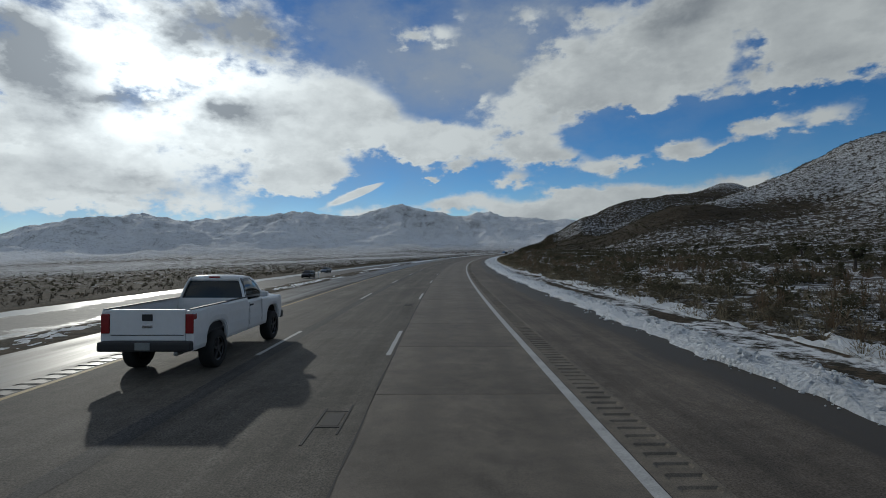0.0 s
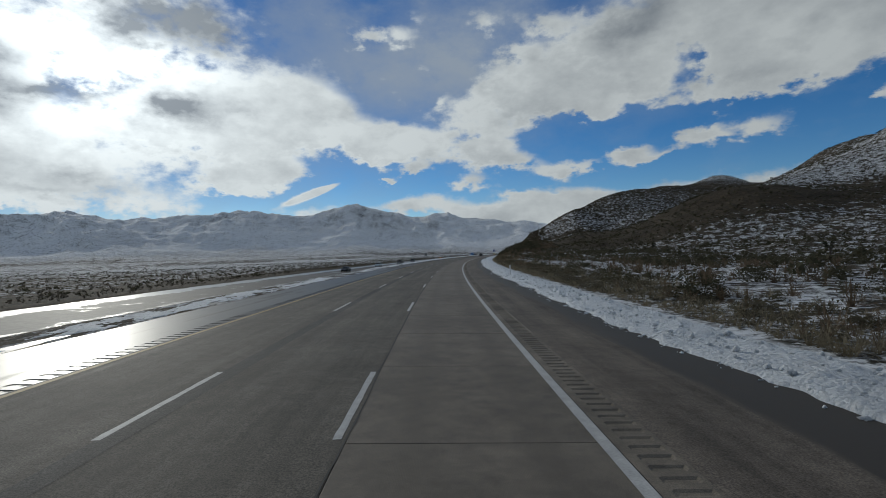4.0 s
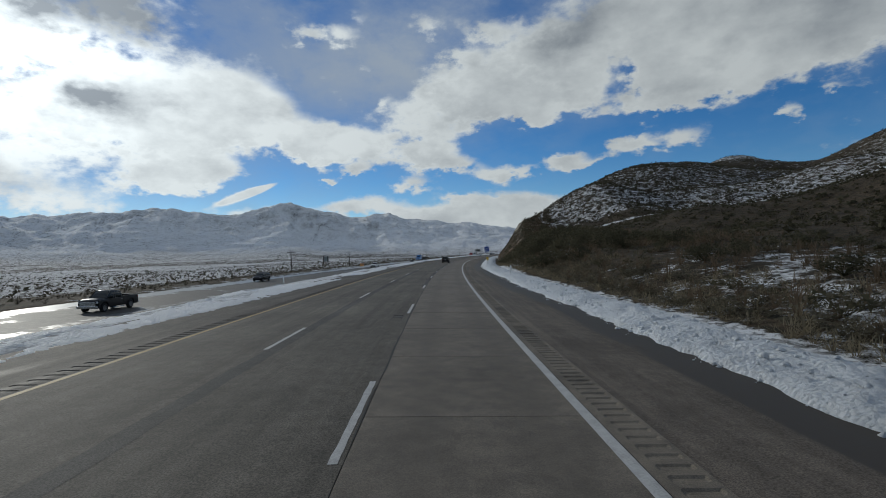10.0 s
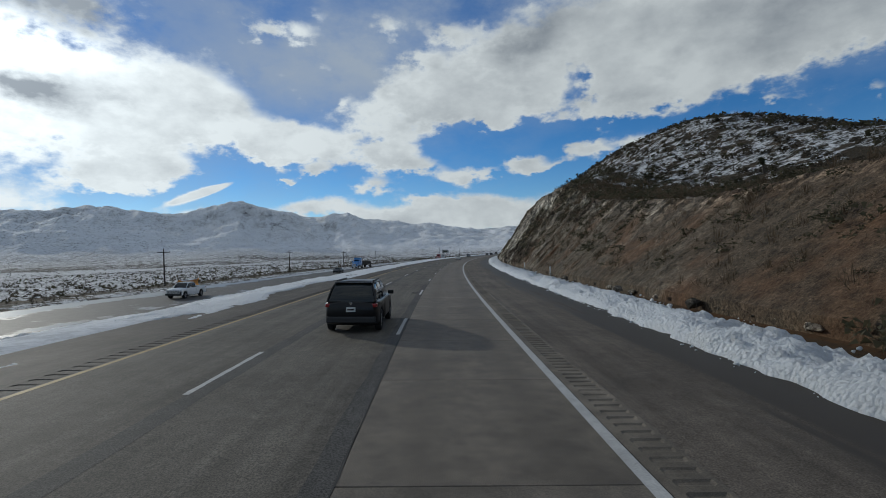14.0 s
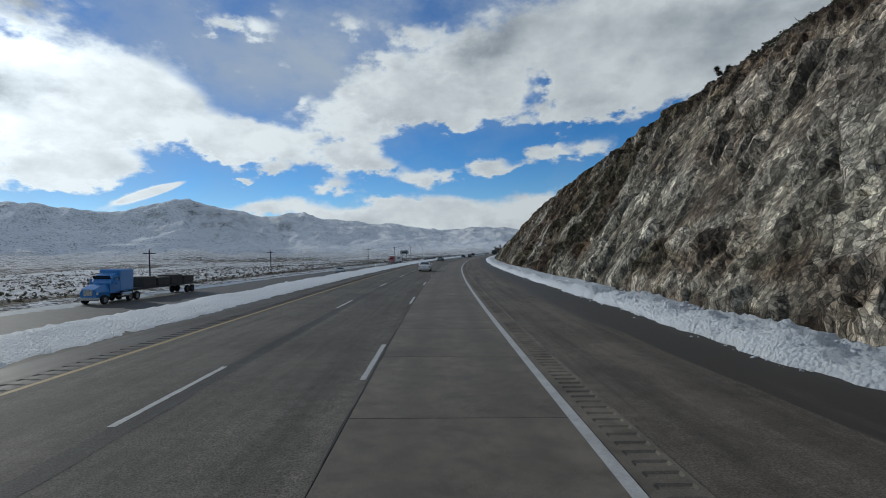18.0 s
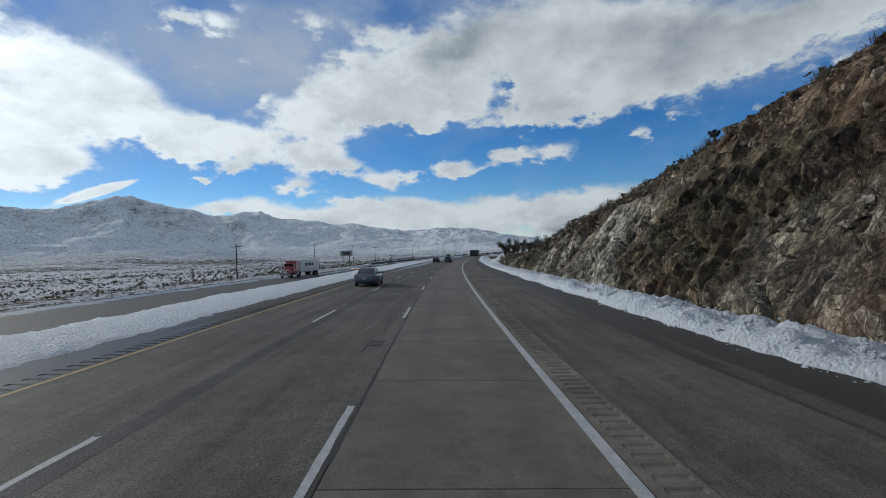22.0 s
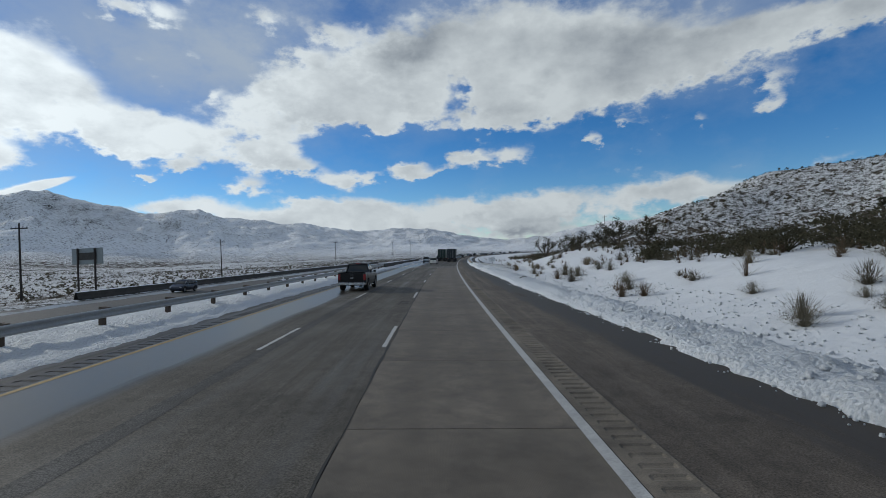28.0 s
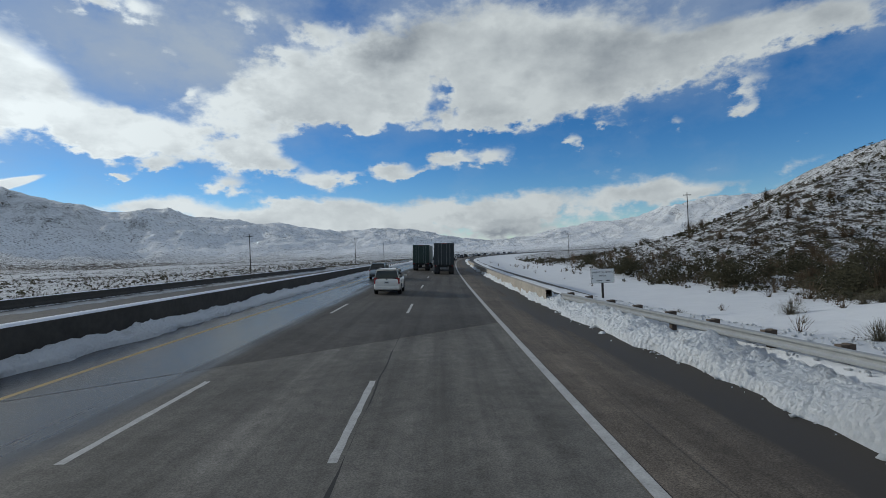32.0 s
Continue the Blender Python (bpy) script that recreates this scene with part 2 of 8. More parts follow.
# ---- noise ----
def lattice(ix, iy, seed):
    """A random number in 0..1 for each lattice point."""
    v = ix.astype(np.int64).astype(np.uint64) * np.uint64(0x9E3779B97F4A7C15) + iy.astype(np.int64).astype(np.uint64) * np.uint64(0xC2B2AE3D27D4EB4F) + np.uint64(seed * 7919 + 12345)
    v = (v ^ (v >> np.uint64(30))) * np.uint64(0xBF58476D1CE4E5B9)
    v = (v ^ (v >> np.uint64(27))) * np.uint64(0x94D049BB133111EB)
    v = v ^ (v >> np.uint64(31))
    return (v >> np.uint64(40)).astype(np.float64) / float(1 << 24)


def value_noise(x, y, seed=0):
    """Smooth noise in 0..1 on arrays."""
    x, y = np.asarray(x, float), np.asarray(y, float)
    ix, iy = np.floor(x), np.floor(y)
    fx, fy = x - ix, y - iy
    fx, fy = fx * fx * (3 - 2 * fx), fy * fy * (3 - 2 * fy)
    a, b = lattice(ix, iy, seed), lattice(ix + 1, iy, seed)
    c, d = lattice(ix, iy + 1, seed), lattice(ix + 1, iy + 1, seed)
    return (a * (1 - fx) + b * fx) * (1 - fy) + (c * (1 - fx) + d * fx) * fy


def fbm(x, y, octaves=4, seed=0):
    total, amp, norm = 0.0, 1.0, 0.0
    for k in range(octaves):
        total = total + amp * value_noise(x * 2 ** k, y * 2 ** k, seed + 17 * k)
        norm += amp
        amp *= 0.5
    return total / norm


def ridged(x, y, octaves=4, seed=0):
    total, amp, norm = 0.0, 1.0, 0.0
    for k in range(octaves):
        total = total + amp * (1 - np.abs(2 * value_noise(x * 2 ** k, y * 2 ** k, seed + 31 * k) - 1))
        norm += amp
        amp *= 0.5
    return total / norm


def smooth(x, a, b):
    t = np.clip((np.asarray(x, float) - a) / (b - a), 0, 1)
    return t * t * (3 - 2 * t)


# ---- materials ----
def material(name):
    m = bpy.data.materials.new(name)
    m.use_nodes = True
    n = m.node_tree.nodes
    return m, n, m.node_tree.links, n["Principled BSDF"]


def noise_node(n, l, coord, scale, detail=5.0, rough=0.6):
    t = n.new("ShaderNodeTexNoise")
    t.inputs["Scale"].default_value, t.inputs["Detail"].default_value, t.inputs["Roughness"].default_value = scale, detail, rough
    l.new(coord, t.inputs["Vector"])
    return t


def ramp(n, l, value, stops):
    r = n.new("ShaderNodeValToRGB")
    while len(r.color_ramp.elements) < len(stops):
        r.color_ramp.elements.new(0.5)
    for e, (p, c) in zip(r.color_ramp.elements, stops):
        e.position, e.color = p, (c if len(c) == 4 else (*c, 1))
    l.new(value, r.inputs[0])
    return r


def mixed(n, l, factor, a, b, blend="MIX"):
    m = n.new("ShaderNodeMix")
    m.data_type, m.blend_type = "RGBA", blend
    for value, socket in ((factor, m.inputs[0]), (a, m.inputs[6]), (b, m.inputs[7])):
        if isinstance(value, (int, float)):
            socket.default_value = value
        elif isinstance(value, tuple):
            socket.default_value = (*value, 1)
        else:
            l.new(value, socket)
    return m.outputs[2]


def maths(n, l, op, a, b=0.0, clamp=False):
    m = n.new("ShaderNodeMath")
    m.operation, m.use_clamp = op, clamp
    for value, socket in ((a, m.inputs[0]), (b, m.inputs[1])):
        if isinstance(value, (int, float)):
            socket.default_value = value
        else:
            l.new(value, socket)
    return m.outputs[0]


def bump(n, l, height, strength, distance, bsdf):
    b = n.new("ShaderNodeBump")
    b.inputs["Strength"].default_value, b.inputs["Distance"].default_value = strength, distance
    l.new(height, b.inputs["Height"])
    l.new(b.outputs[0], bsdf.inputs["Normal"])
    return b


def plain(name, colour, rough=0.6, metal=0.0, coat=0.0, vary=0.15, scale=3.0, relief=0.0, emit=0.0):
    """A material of one colour with fine variation in tone and gloss."""
    m, n, l, b = material(name)
    co = n.new("ShaderNodeTexCoord").outputs["Object"]
    fine = noise_node(n, l, co, scale * 8, 4.0)
    broad = noise_node(n, l, co, scale, 3.0)
    both = maths(n, l, "ADD", maths(n, l, "MULTIPLY", fine.outputs[0], 0.5), maths(n, l, "MULTIPLY", broad.outputs[0], 0.5))
    dark = tuple(c * (1 - vary) for c in colour)
    light = tuple(min(1, c * (1 + vary)) for c in colour)
    r = ramp(n, l, both, [(0.3, dark), (0.7, light)])
    l.new(r.outputs[0], b.inputs["Base Color"])
    b.inputs["Metallic"].default_value = metal
    rr = n.new("ShaderNodeMapRange")
    rr.inputs[3].default_value, rr.inputs[4].default_value = max(0, rough - 0.1), min(1, rough + 0.1)
    l.new(fine.outputs[0], rr.inputs[0])
    l.new(rr.outputs[0], b.inputs["Roughness"])
    b.inputs["Coat Weight"].default_value = coat
    b.inputs["Coat Roughness"].default_value = 0.06
    if relief:
        bump(n, l, fine.outputs[0], 0.4, relief, b)
    if emit:
        b.inputs["Emission Color"].default_value = (*colour, 1)
        b.inputs["Emission Strength"].default_value = emit
    return m


def ground_material(name, soil_a, soil_b, patch_scale=0.35, brush=(0.030, 0.027, 0.018), speck_scale=0.55, brushy=0.49, dots=0.0, white=0.0, relief=0.0):
    """Soil and low brush; the attribute 'snow' (0..1) says how much of it is covered."""
    m, n, l, b = material(name)
    co = n.new("ShaderNodeTexCoord").outputs["Object"]
    at = n.new("ShaderNodeAttribute")
    at.attribute_name = "snow"
    at2 = n.new("ShaderNodeAttribute")
    at2.attribute_name = "rust"
    grain = noise_node(n, l, co, speck_scale * 4, 8.0, 0.7)
    broad = noise_node(n, l, co, 0.12, 4.0)
    speck = noise_node(n, l, co, speck_scale, 7.0, 0.78)
    soil = mixed(n, l, ramp(n, l, broad.outputs[0], [(0.35, (0, 0, 0)), (0.65, (1, 1, 1))]).outputs[0], soil_a, soil_b)
    soil = mixed(n, l, at2.outputs["Fac"], soil, (0.080, 0.042, 0.020))
    tuft = ramp(n, l, maths(n, l, "ADD", maths(n, l, "MULTIPLY", grain.outputs[0], 0.5), maths(n, l, "MULTIPLY", speck.outputs[0], 0.5)),
                [(brushy - 0.05, (1, 1, 1)), (brushy + 0.05, (0, 0, 0))]).outputs[0]
    tuft = maths(n, l, "MULTIPLY", tuft, maths(n, l, "SUBTRACT", 1.0, maths(n, l, "MULTIPLY", at2.outputs["Fac"], 0.7)))
    patch = noise_node(n, l, co, patch_scale, 10.0, 0.74)
    cover = maths(n, l, "ADD", maths(n, l, "SUBTRACT", maths(n, l, "MULTIPLY", at.outputs["Fac"], 1.25), 0.62), patch.outputs[0])
    cover = ramp(n, l, cover, [(0.48, (0, 0, 0)), (0.53, (1, 1, 1))]).outputs[0]
    snow = mixed(n, l, speck.outputs[0], (0.51 + white, 0.525 + white, 0.545 + white), (0.69 + white, 0.70 + white, 0.71 + white))
    col = mixed(n, l, cover, soil, snow)
    thin = maths(n, l, "MULTIPLY", tuft, ramp(n, l, at.outputs["Fac"], [(0.60, (1, 1, 1)), (0.92, (0, 0, 0))]).outputs[0])
    col = mixed(n, l, thin, col, brush)
    if dots:
        # single far-off shrubs, too small to build
        cell = n.new("ShaderNodeTexVoronoi")
        cell.inputs["Scale"].default_value = dots
        l.new(co, cell.inputs["Vector"])
        dot = ramp(n, l, cell.outputs["Distance"], [(0.20, (1, 1, 1)), (0.36, (0, 0, 0))]).outputs[0]
        few = ramp(n, l, noise_node(n, l, co, dots * 0.12, 4.0).outputs[0], [(0.36, (0.3, 0.3, 0.3)), (0.56, (0.95, 0.95, 0.95))]).outputs[0]
        col = mixed(n, l, maths(n, l, "MULTIPLY", dot, few), col, brush)
        small = n.new("ShaderNodeTexVoronoi")
        small.inputs["Scale"].default_value = dots * 1.9
        l.new(co, small.inputs["Vector"])
        dot = ramp(n, l, small.outputs["Distance"], [(0.16, (1, 1, 1)), (0.42, (0, 0, 0))]).outputs[0]
        few = ramp(n, l, noise_node(n, l, co, dots * 0.2, 5.0, 0.7).outputs[0], [(0.44, (0, 0, 0)), (0.62, (0.8, 0.8, 0.8))]).outputs[0]
        col = mixed(n, l, maths(n, l, "MULTIPLY", dot, few), col, brush)
        # thicker scrub on the flats at their foot
        low_ = n.new("ShaderNodeTexVoronoi")
        low_.inputs["Scale"].default_value = dots * 3.1
        l.new(co, low_.inputs["Vector"])
        dot = ramp(n, l, low_.outputs["Distance"], [(0.26, (1, 1, 1)), (0.52, (0, 0, 0))]).outputs[0]
        few = ramp(n, l, at.outputs["Fac"], [(0.60, (0.9, 0.9, 0.9)), (0.84, (0, 0, 0))]).outputs[0]
        patchy = ramp(n, l, noise_node(n, l, co, dots * 0.35, 5.0, 0.7).outputs[0], [(0.36, (0, 0, 0)), (0.52, (1, 1, 1))]).outputs[0]
        col = mixed(n, l, maths(n, l, "MULTIPLY", dot, maths(n, l, "MULTIPLY", few, patchy)), col, brush)
    l.new(col, b.inputs["Base Color"])
    b.inputs["Roughness"].default_value = 0.9
    b.inputs["Specular IOR Level"].default_value = 0.1
    h = maths(n, l, "ADD", maths(n, l, "MULTIPLY", grain.outputs[0], 0.6), maths(n, l, "MULTIPLY", thin, 0.4))
    if relief:
        bump(n, l, noise_node(n, l, co, 0.011, 10.0, 0.66).outputs[0], 1.0, relief, b)
    else:
        bump(n, l, h, 0.7, 0.25, b)
    return m


MAT_GROUND = ground_material("desert_ground", (0.080, 0.060, 0.040), (0.052, 0.039, 0.026))

# ---- helpers for meshes ----
def thing(name, label, category, m=None, group="", kind=""):
    e = new(name)
    if m is not None:
        e.matrix_world = m
    return tagged(e, label, category, group, kind)


def part(name, bm, mat, parent=None, label="", m=None, soft=False):
    me = bpy.data.meshes.new(name)
    bm.to_mesh(me)
    bm.free()
    return part_of(name, me, mat, parent, label, m, soft)


def part_of(name, me, mat, parent=None, label="", m=None, soft=False):
    for one in (mat if isinstance(mat, (list, tuple)) else [mat]):
        me.materials.append(one)
    if soft:
        me.shade_smooth()
    ob = new(name, me)
    ob.parent = parent
    if m is not None:
        ob.matrix_basis = m
    if label:
        ob["label"] = label
    return ob


def grid_mesh(name, x, y, z, attributes=None, soft=True):
    """A sheet from arrays of the same rows x columns."""
    rows, cols = x.shape
    me = bpy.data.meshes.new(name)
    co = np.stack([x, y, z], -1).reshape(-1, 3)
    i = np.arange(rows * cols).reshape(rows, cols)
    quads = np.stack([i[:-1, :-1], i[:-1, 1:], i[1:, 1:], i[1:, :-1]], -1).reshape(-1, 4)
    raw_mesh(me, co, quads, soft)
    for key, v in (attributes or {}).items():
        me.attributes.new(key, "FLOAT", "POINT").data.foreach_set("value", v.reshape(-1).astype(np.float32))
    return me


def raw_mesh(me, co, polys, soft=False):
    """Fill me from arrays of corners and of faces with the same number of corners each."""
    k = polys.shape[1]
    me.vertices.add(len(co))
    me.vertices.foreach_set("co", np.ascontiguousarray(co, dtype=np.float32).reshape(-1))
    me.loops.add(polys.size)
    me.loops.foreach_set("vertex_index", polys.reshape(-1).astype(np.int32))
    me.polygons.add(len(polys))
    me.polygons.foreach_set("loop_start", np.arange(0, polys.size, k, dtype=np.int32))
    me.polygons.foreach_set("loop_total", np.full(len(polys), k, dtype=np.int32))
    me.update()
    me.validate()
    if soft:
        me.shade_smooth()
    else:
        me.shade_flat()
    return me


# ---- the lie of the land, in road coordinates; heights over the leaning plane of the road ----
def cut_face(s, u):
    """The steep side of the cut through the spur."""
    return (u - 12.6) * np.interp(s, [380, 420, 480, 515, 640, 690, 720], [0.73, 0.73, 1.2, 1.53, 1.36, 1.6, 0.95])


# the hills right of the road: height, place along the road, half length, place across, half width
HILLS = [(22, 587, 65, 87, 31), (54, 701, 89, 141, 52), (16, 435, 47, 173, 35), (50, 427, 81, 280, 68), (76, 662, 124, 294, 48), (39, 251, 110, 326, 73), (35, 90, 110, 340, 80),
         (21, 972, 23, 115, 36), (71, 848, 87, 204, 39), (36, 1065, 62, 166, 29), (7, 488, 58, 58, 10), (7, 527, 24, 30, 26), (7, 660, 36, 20, 16), (19, 355, 41, 122, 31)]


def natural_right(s, u):
    toe = np.interp(s, [-300, 0, 120, 250, 300, 350, 400, 430, 460, 490, 530, 560, 600, 640, 660, 690, 715, 740, 800, 900, 1000, 1400],
                    [0.5, 0.5, 0.5, 0.8, 1.5, 3.5, 7.0, 6.5, 9.6, 14.9, 12.8, 13.5, 12.9, 9.3, 6.4, 5.2, 2.3, 1.2, 2.0, -0.5, -0.8, 0.4])

    z = toe * smooth(u, 9, 20) + (fbm(s * 0.03, u * 0.03, 4, 5) - 0.5) * 5 * smooth(u, 14, 60) * (1 - 0.6 * smooth(s, 900, 950) * (1 - smooth(u, 60, 90)))
    z = z + (ridged(s * 0.018, u * 0.018, 3, 15) - 0.5) * 5 * smooth(u, 60, 140)
    for high, s0, ws, u0, wu in HILLS:
        z = z + high * np.exp(-((s - s0) / ws) ** 2 / 2 - ((u - u0) / wu) ** 2 / 2) * smooth(u, 10, 45)
    # the sandy wash that runs under the bridge
    z = z - 1.6 * np.exp(-((s - 905) / 45) ** 2) * smooth(u, 9, 14) * (1 - smooth(u, 60, 110))
    # mounds of earth beside the end of the cut
    for ms, mu, mr, mh in ((747, 13.2, 3.4, 2.2), (752, 19.6, 4.6, 3.0), (737, 25, 6.0, 2.4), (733, 14.6, 4.5, 1.6), (866, 25, 17, 2.4), (850, 30, 14, 1.6)):
        z = z + mh * np.exp(-((s - ms) / mr) ** 2 - ((u - mu) / (mr * 0.7)) ** 2)
    return z


def land_right(s, u):
    z = natural_right(s, u)
    z = np.maximum(z, -2.2) + (0.35 - 0.18 * smooth(s, 740, 780)) * (fbm(s * 0.35, u * 0.35, 4, 9) - 0.5) * smooth(u, 8, 12)
    return np.where((s > 375) & (s < 722), np.minimum(z, np.maximum(cut_face(s, u), -0.1)), z)


def land_left(s, u):
    """Left of the road the median falls to the lower carriageway; beyond it lies flat desert."""
    v = -u
    z = -2.85 * smooth(v, 12, 27)
    z = z - 0.5 * smooth(v, 42, 60) + 1.5 * smooth(v, 90, 300)
    rough = (fbm(s * 0.02, u * 0.02, 4, 21) - 0.5) * 5 * smooth(v, 60, 200)
    small = 0.3 * (fbm(s * 0.3, u * 0.3, 3, 23) - 0.5) * (smooth(v, 11, 13) * (1 - smooth(v, 23, 25)) + smooth(v, 43, 46))
    z = z - 3.2 * np.exp(-((s - 888) / 30) ** 2) * smooth(v, 11.5, 14) * (1 - smooth(v, 24, 27))
    return z + rough + small


def land(s, u):
    s, u = np.asarray(s, float), np.asarray(u, float)
    z = np.where(u > 0, land_right(s, np.maximum(u, 0)), land_left(s, np.minimum(u, 0)))
    z = np.where((u > -11) & (u < 8), -0.30, z)
    return np.where((u < -27) & (u > -42), -3.2, z)


def snow_edge(s):
    """Where the snow begins beside the right shoulder."""
    base = np.interp(s, [-100, 0, 175, 262, 340, 374, 417, 541, 653, 733, 805, 867, 880, 1400], [7.0, 6.9, 6.7, 6.8, 6.5, 6.2, 7.8, 9.0, 8.8, 7.6, 6.8, 5.9, 5.4, 5.3])
    return base + (fbm(np.asarray(s) * 0.25, np.zeros_like(s), 3, 71) - 0.5) * 0.7


def track_line(u):
    """Where the dirt track round the nose of the hill passes, along the road."""
    return np.interp(u, [20, 28, 43, 66, 85, 95, 111, 130, 200, 300, 430], [449, 439, 437, 421, 412, 402, 388, 366, 290, 170, 60])


def snow_cover(s, u):
    right = np.interp(s, [-300, 60, 120, 300, 330, 380, 420, 625, 645, 680, 700, 740, 1500], [.53, .53, .55, .53, .40, .20, .14, .12, .36, .44, .48, .66, .70])
    right = np.where(u < 27, right + .25 * smooth(s, 745, 765), right)
    right = right - .05 * smooth(u, 26, 44) - .03 * (1 - smooth(u, 16, 20)) * (1 - smooth(s, 330, 400))
    upper = np.interp(s, [-300, 300, 450, 560, 700, 800, 1500], [.55, .55, .52, .48, .42, .54, .56])
    beyond = smooth(s - track_line(u) + 50 * (fbm(s * 0.03, u * 0.03, 3, 27) - 0.5), -20, 24)
    high = smooth(natural_right(s, np.maximum(u, 9.0)) + 24 * (fbm(s * 0.02, u * 0.02, 3, 28) - 0.5) - 13 - 0.055 * u, -8, 10)
    far_up = smooth(u, 120, 180)
    right = right + (upper - right) * (beyond * (1 - far_up) + high * far_up) * smooth(u, 26, 36)
    track = .8 * np.exp(-((s - track_line(u)) / 1.5) ** 2) * smooth(u, 19, 24) * (1 - smooth(u, 135, 160))
    track = np.maximum(track, .7 * np.exp(-((u - 33 - 2 * np.sin(s * 0.1)) / 0.7) ** 2) * smooth(s, 448, 456) * (1 - smooth(s, 500, 515)))
    strip = smooth(u, 6.0, 7) * (1 - smooth(u, 9.0, 11.0)) * .5
    right = right + .26 * smooth(s, 338, 350) * (1 - smooth(s, 392, 402)) * (1 - smooth(u, 17, 24))
    bare = smooth(s, 700, 708) * (1 - smooth(s, 733, 741)) * smooth(u, 9.8, 10.8) * (1 - smooth(u, 16.5, 18.5))
    right = right + strip + track - .62 * bare
    cinder = (1 - smooth(s, 50, 85)) * smooth(u, 8.4, 8.9) * (1 - smooth(u, 10.6, 11.4))
    right = right * (1 - cinder) + cinder * (0.20 + 0.62 * fbm(s * 0.20, u * 2.2, 4, 29))
    right = right + .3 * np.exp(-((s - 905) / 45) ** 2) * (1 - smooth(u, 40, 60))
    right = right - .03 * smooth(s, 880, 900) * (1 - smooth(s, 985, 1010)) * smooth(u, 29, 34) * (1 - smooth(u, 80, 110))
    left = np.interp(s, [-300, 0, 150, 300, 420, 700, 1500], [.40, .40, .44, .50, .62, .70, .72])
    v = -u
    left = left + .05 * smooth(v, 120, 330)
    med = np.interp(s, [-300, 30, 120, 200, 330, 500, 1500], [.28, .34, .45, .58, .80, .9, .95])
    left = np.where(v < 26, med, left)
    left = left - .22 * np.exp(-((v - 52) / 10) ** 2)
    return np.clip(np.where(u > 0, right, left), 0, 1)


def rust(s, u):
    return np.exp(-((s - 408) / 26) ** 2) * smooth(u, 10, 13) * (1 - smooth(u, 22, 40))


# the near ground, fine beside the road and coarser away from it
us = np.concatenate([-np.geomspace(430, 46, 44), np.linspace(-44, -10.5, 34), [-9.5, 6.0], np.linspace(6.4, 40, 76), np.geomspace(40.6, 430, 96)])
ss = np.concatenate([np.arange(-120, 1000, 1.7), np.geomspace(1001, 2100, 110)])
SS, UU = np.meshgrid(ss, us, indexing="ij")
ZZ = land(SS, UU)
edge = smooth(np.abs(UU), 360, 430)
ZZ = np.where(UU < 0, ZZ * (1 - edge) + edge * -7.0, ZZ)
ZZ = ZZ - 6 * smooth(SS, 1500, 2100)
ZZ = ZZ + bank(UU)
XX, YY = spot(SS, UU)
near = part_of("ground", grid_mesh("ground", XX, YY, ZZ, {"snow": snow_cover(SS, UU), "rust": rust(SS, UU)}), MAT_GROUND)
tagged(near, "desert verge and hillside with patchy snow beside the road", "ground", kind="structure")

# far desert and the ring of mountains
az = np.radians(np.concatenate([np.arange(-75, 95, 0.21), np.arange(95, 285, 3.0)]))
rr = np.concatenate([np.linspace(200, 1500, 14), np.linspace(1560, 4350, 110)])
AZ, RR = np.meshgrid(az, rr, indexing="ij")
FX, FY = 120 + RR * np.sin(AZ), 420 + RR * np.cos(AZ)
deg = np.degrees(AZ)
SKYLINE = [(-75, 120), (-52, 170), (-47.4, 240), (-45.8, 290), (-44, 323), (-41, 355), (-36, 377), (-33.4, 352), (-30.6, 352), (-26.4, 371), (-21, 393), (-19.8, 408), (-16, 393), (-14, 362),
           (-12, 365), (-10, 405), (-7.6, 448), (-6.6, 456), (-5, 441), (-3, 420), (-1.5, 385), (0, 360), (2.8, 354), (5.6, 347), (9.5, 303), (11.5, 285), (13, 262), (15, 257), (17.5, 225), (21, 195)]
SKYLINE += [(25, 200), (28.6, 182), (31, 150), (33, 120), (36.6, 80), (40, 84), (42, 100), (45, 155), (48.5, 172), (52, 190), (56, 270), (61, 300), (70, 300), (95, 250), (180, 120), (285, 120)]
crest = np.interp(deg, [a for a, _ in SKYLINE], [b for _, b in SKYLINE]) + 8 - 30 * (1 - smooth(deg, -12, 4))
rise = smooth(RR, 2300, 4100) ** 1.25 * (1 - 0.5 * smooth(RR, 4150, 4350))
rdg = ridged(FX / 900, FY / 900, 5, 40)
gully = ridged(FX / 380 + 0.5 * rdg, FY / 380, 5, 46)
spurs = ridged(FX / 170 + 0.6 * gully, FY / 170, 4, 49)
FZ = crest * rise * (1 + (0.55 * (rdg - 0.6) + 0.50 * (gully - 0.6) + 0.28 * (spurs - 0.6)) * (1 - 0.85 * rise ** 3)) + (fbm(FX / 160, FY / 160, 4, 44) - 0.5) * (8 + 45 * rise)
FZ = FZ + (ridged(FX / 75, FY / 75, 3, 53) - 0.6) * 26 * smooth(rise, 0.1, 0.7)
FZ = FZ - 8 - 13 * (1 - smooth(RR, 700, 1700)) * smooth(deg, -14, 2) + 30 * smooth(RR, 450, 2400) * (1 - smooth(deg, -12, 4))
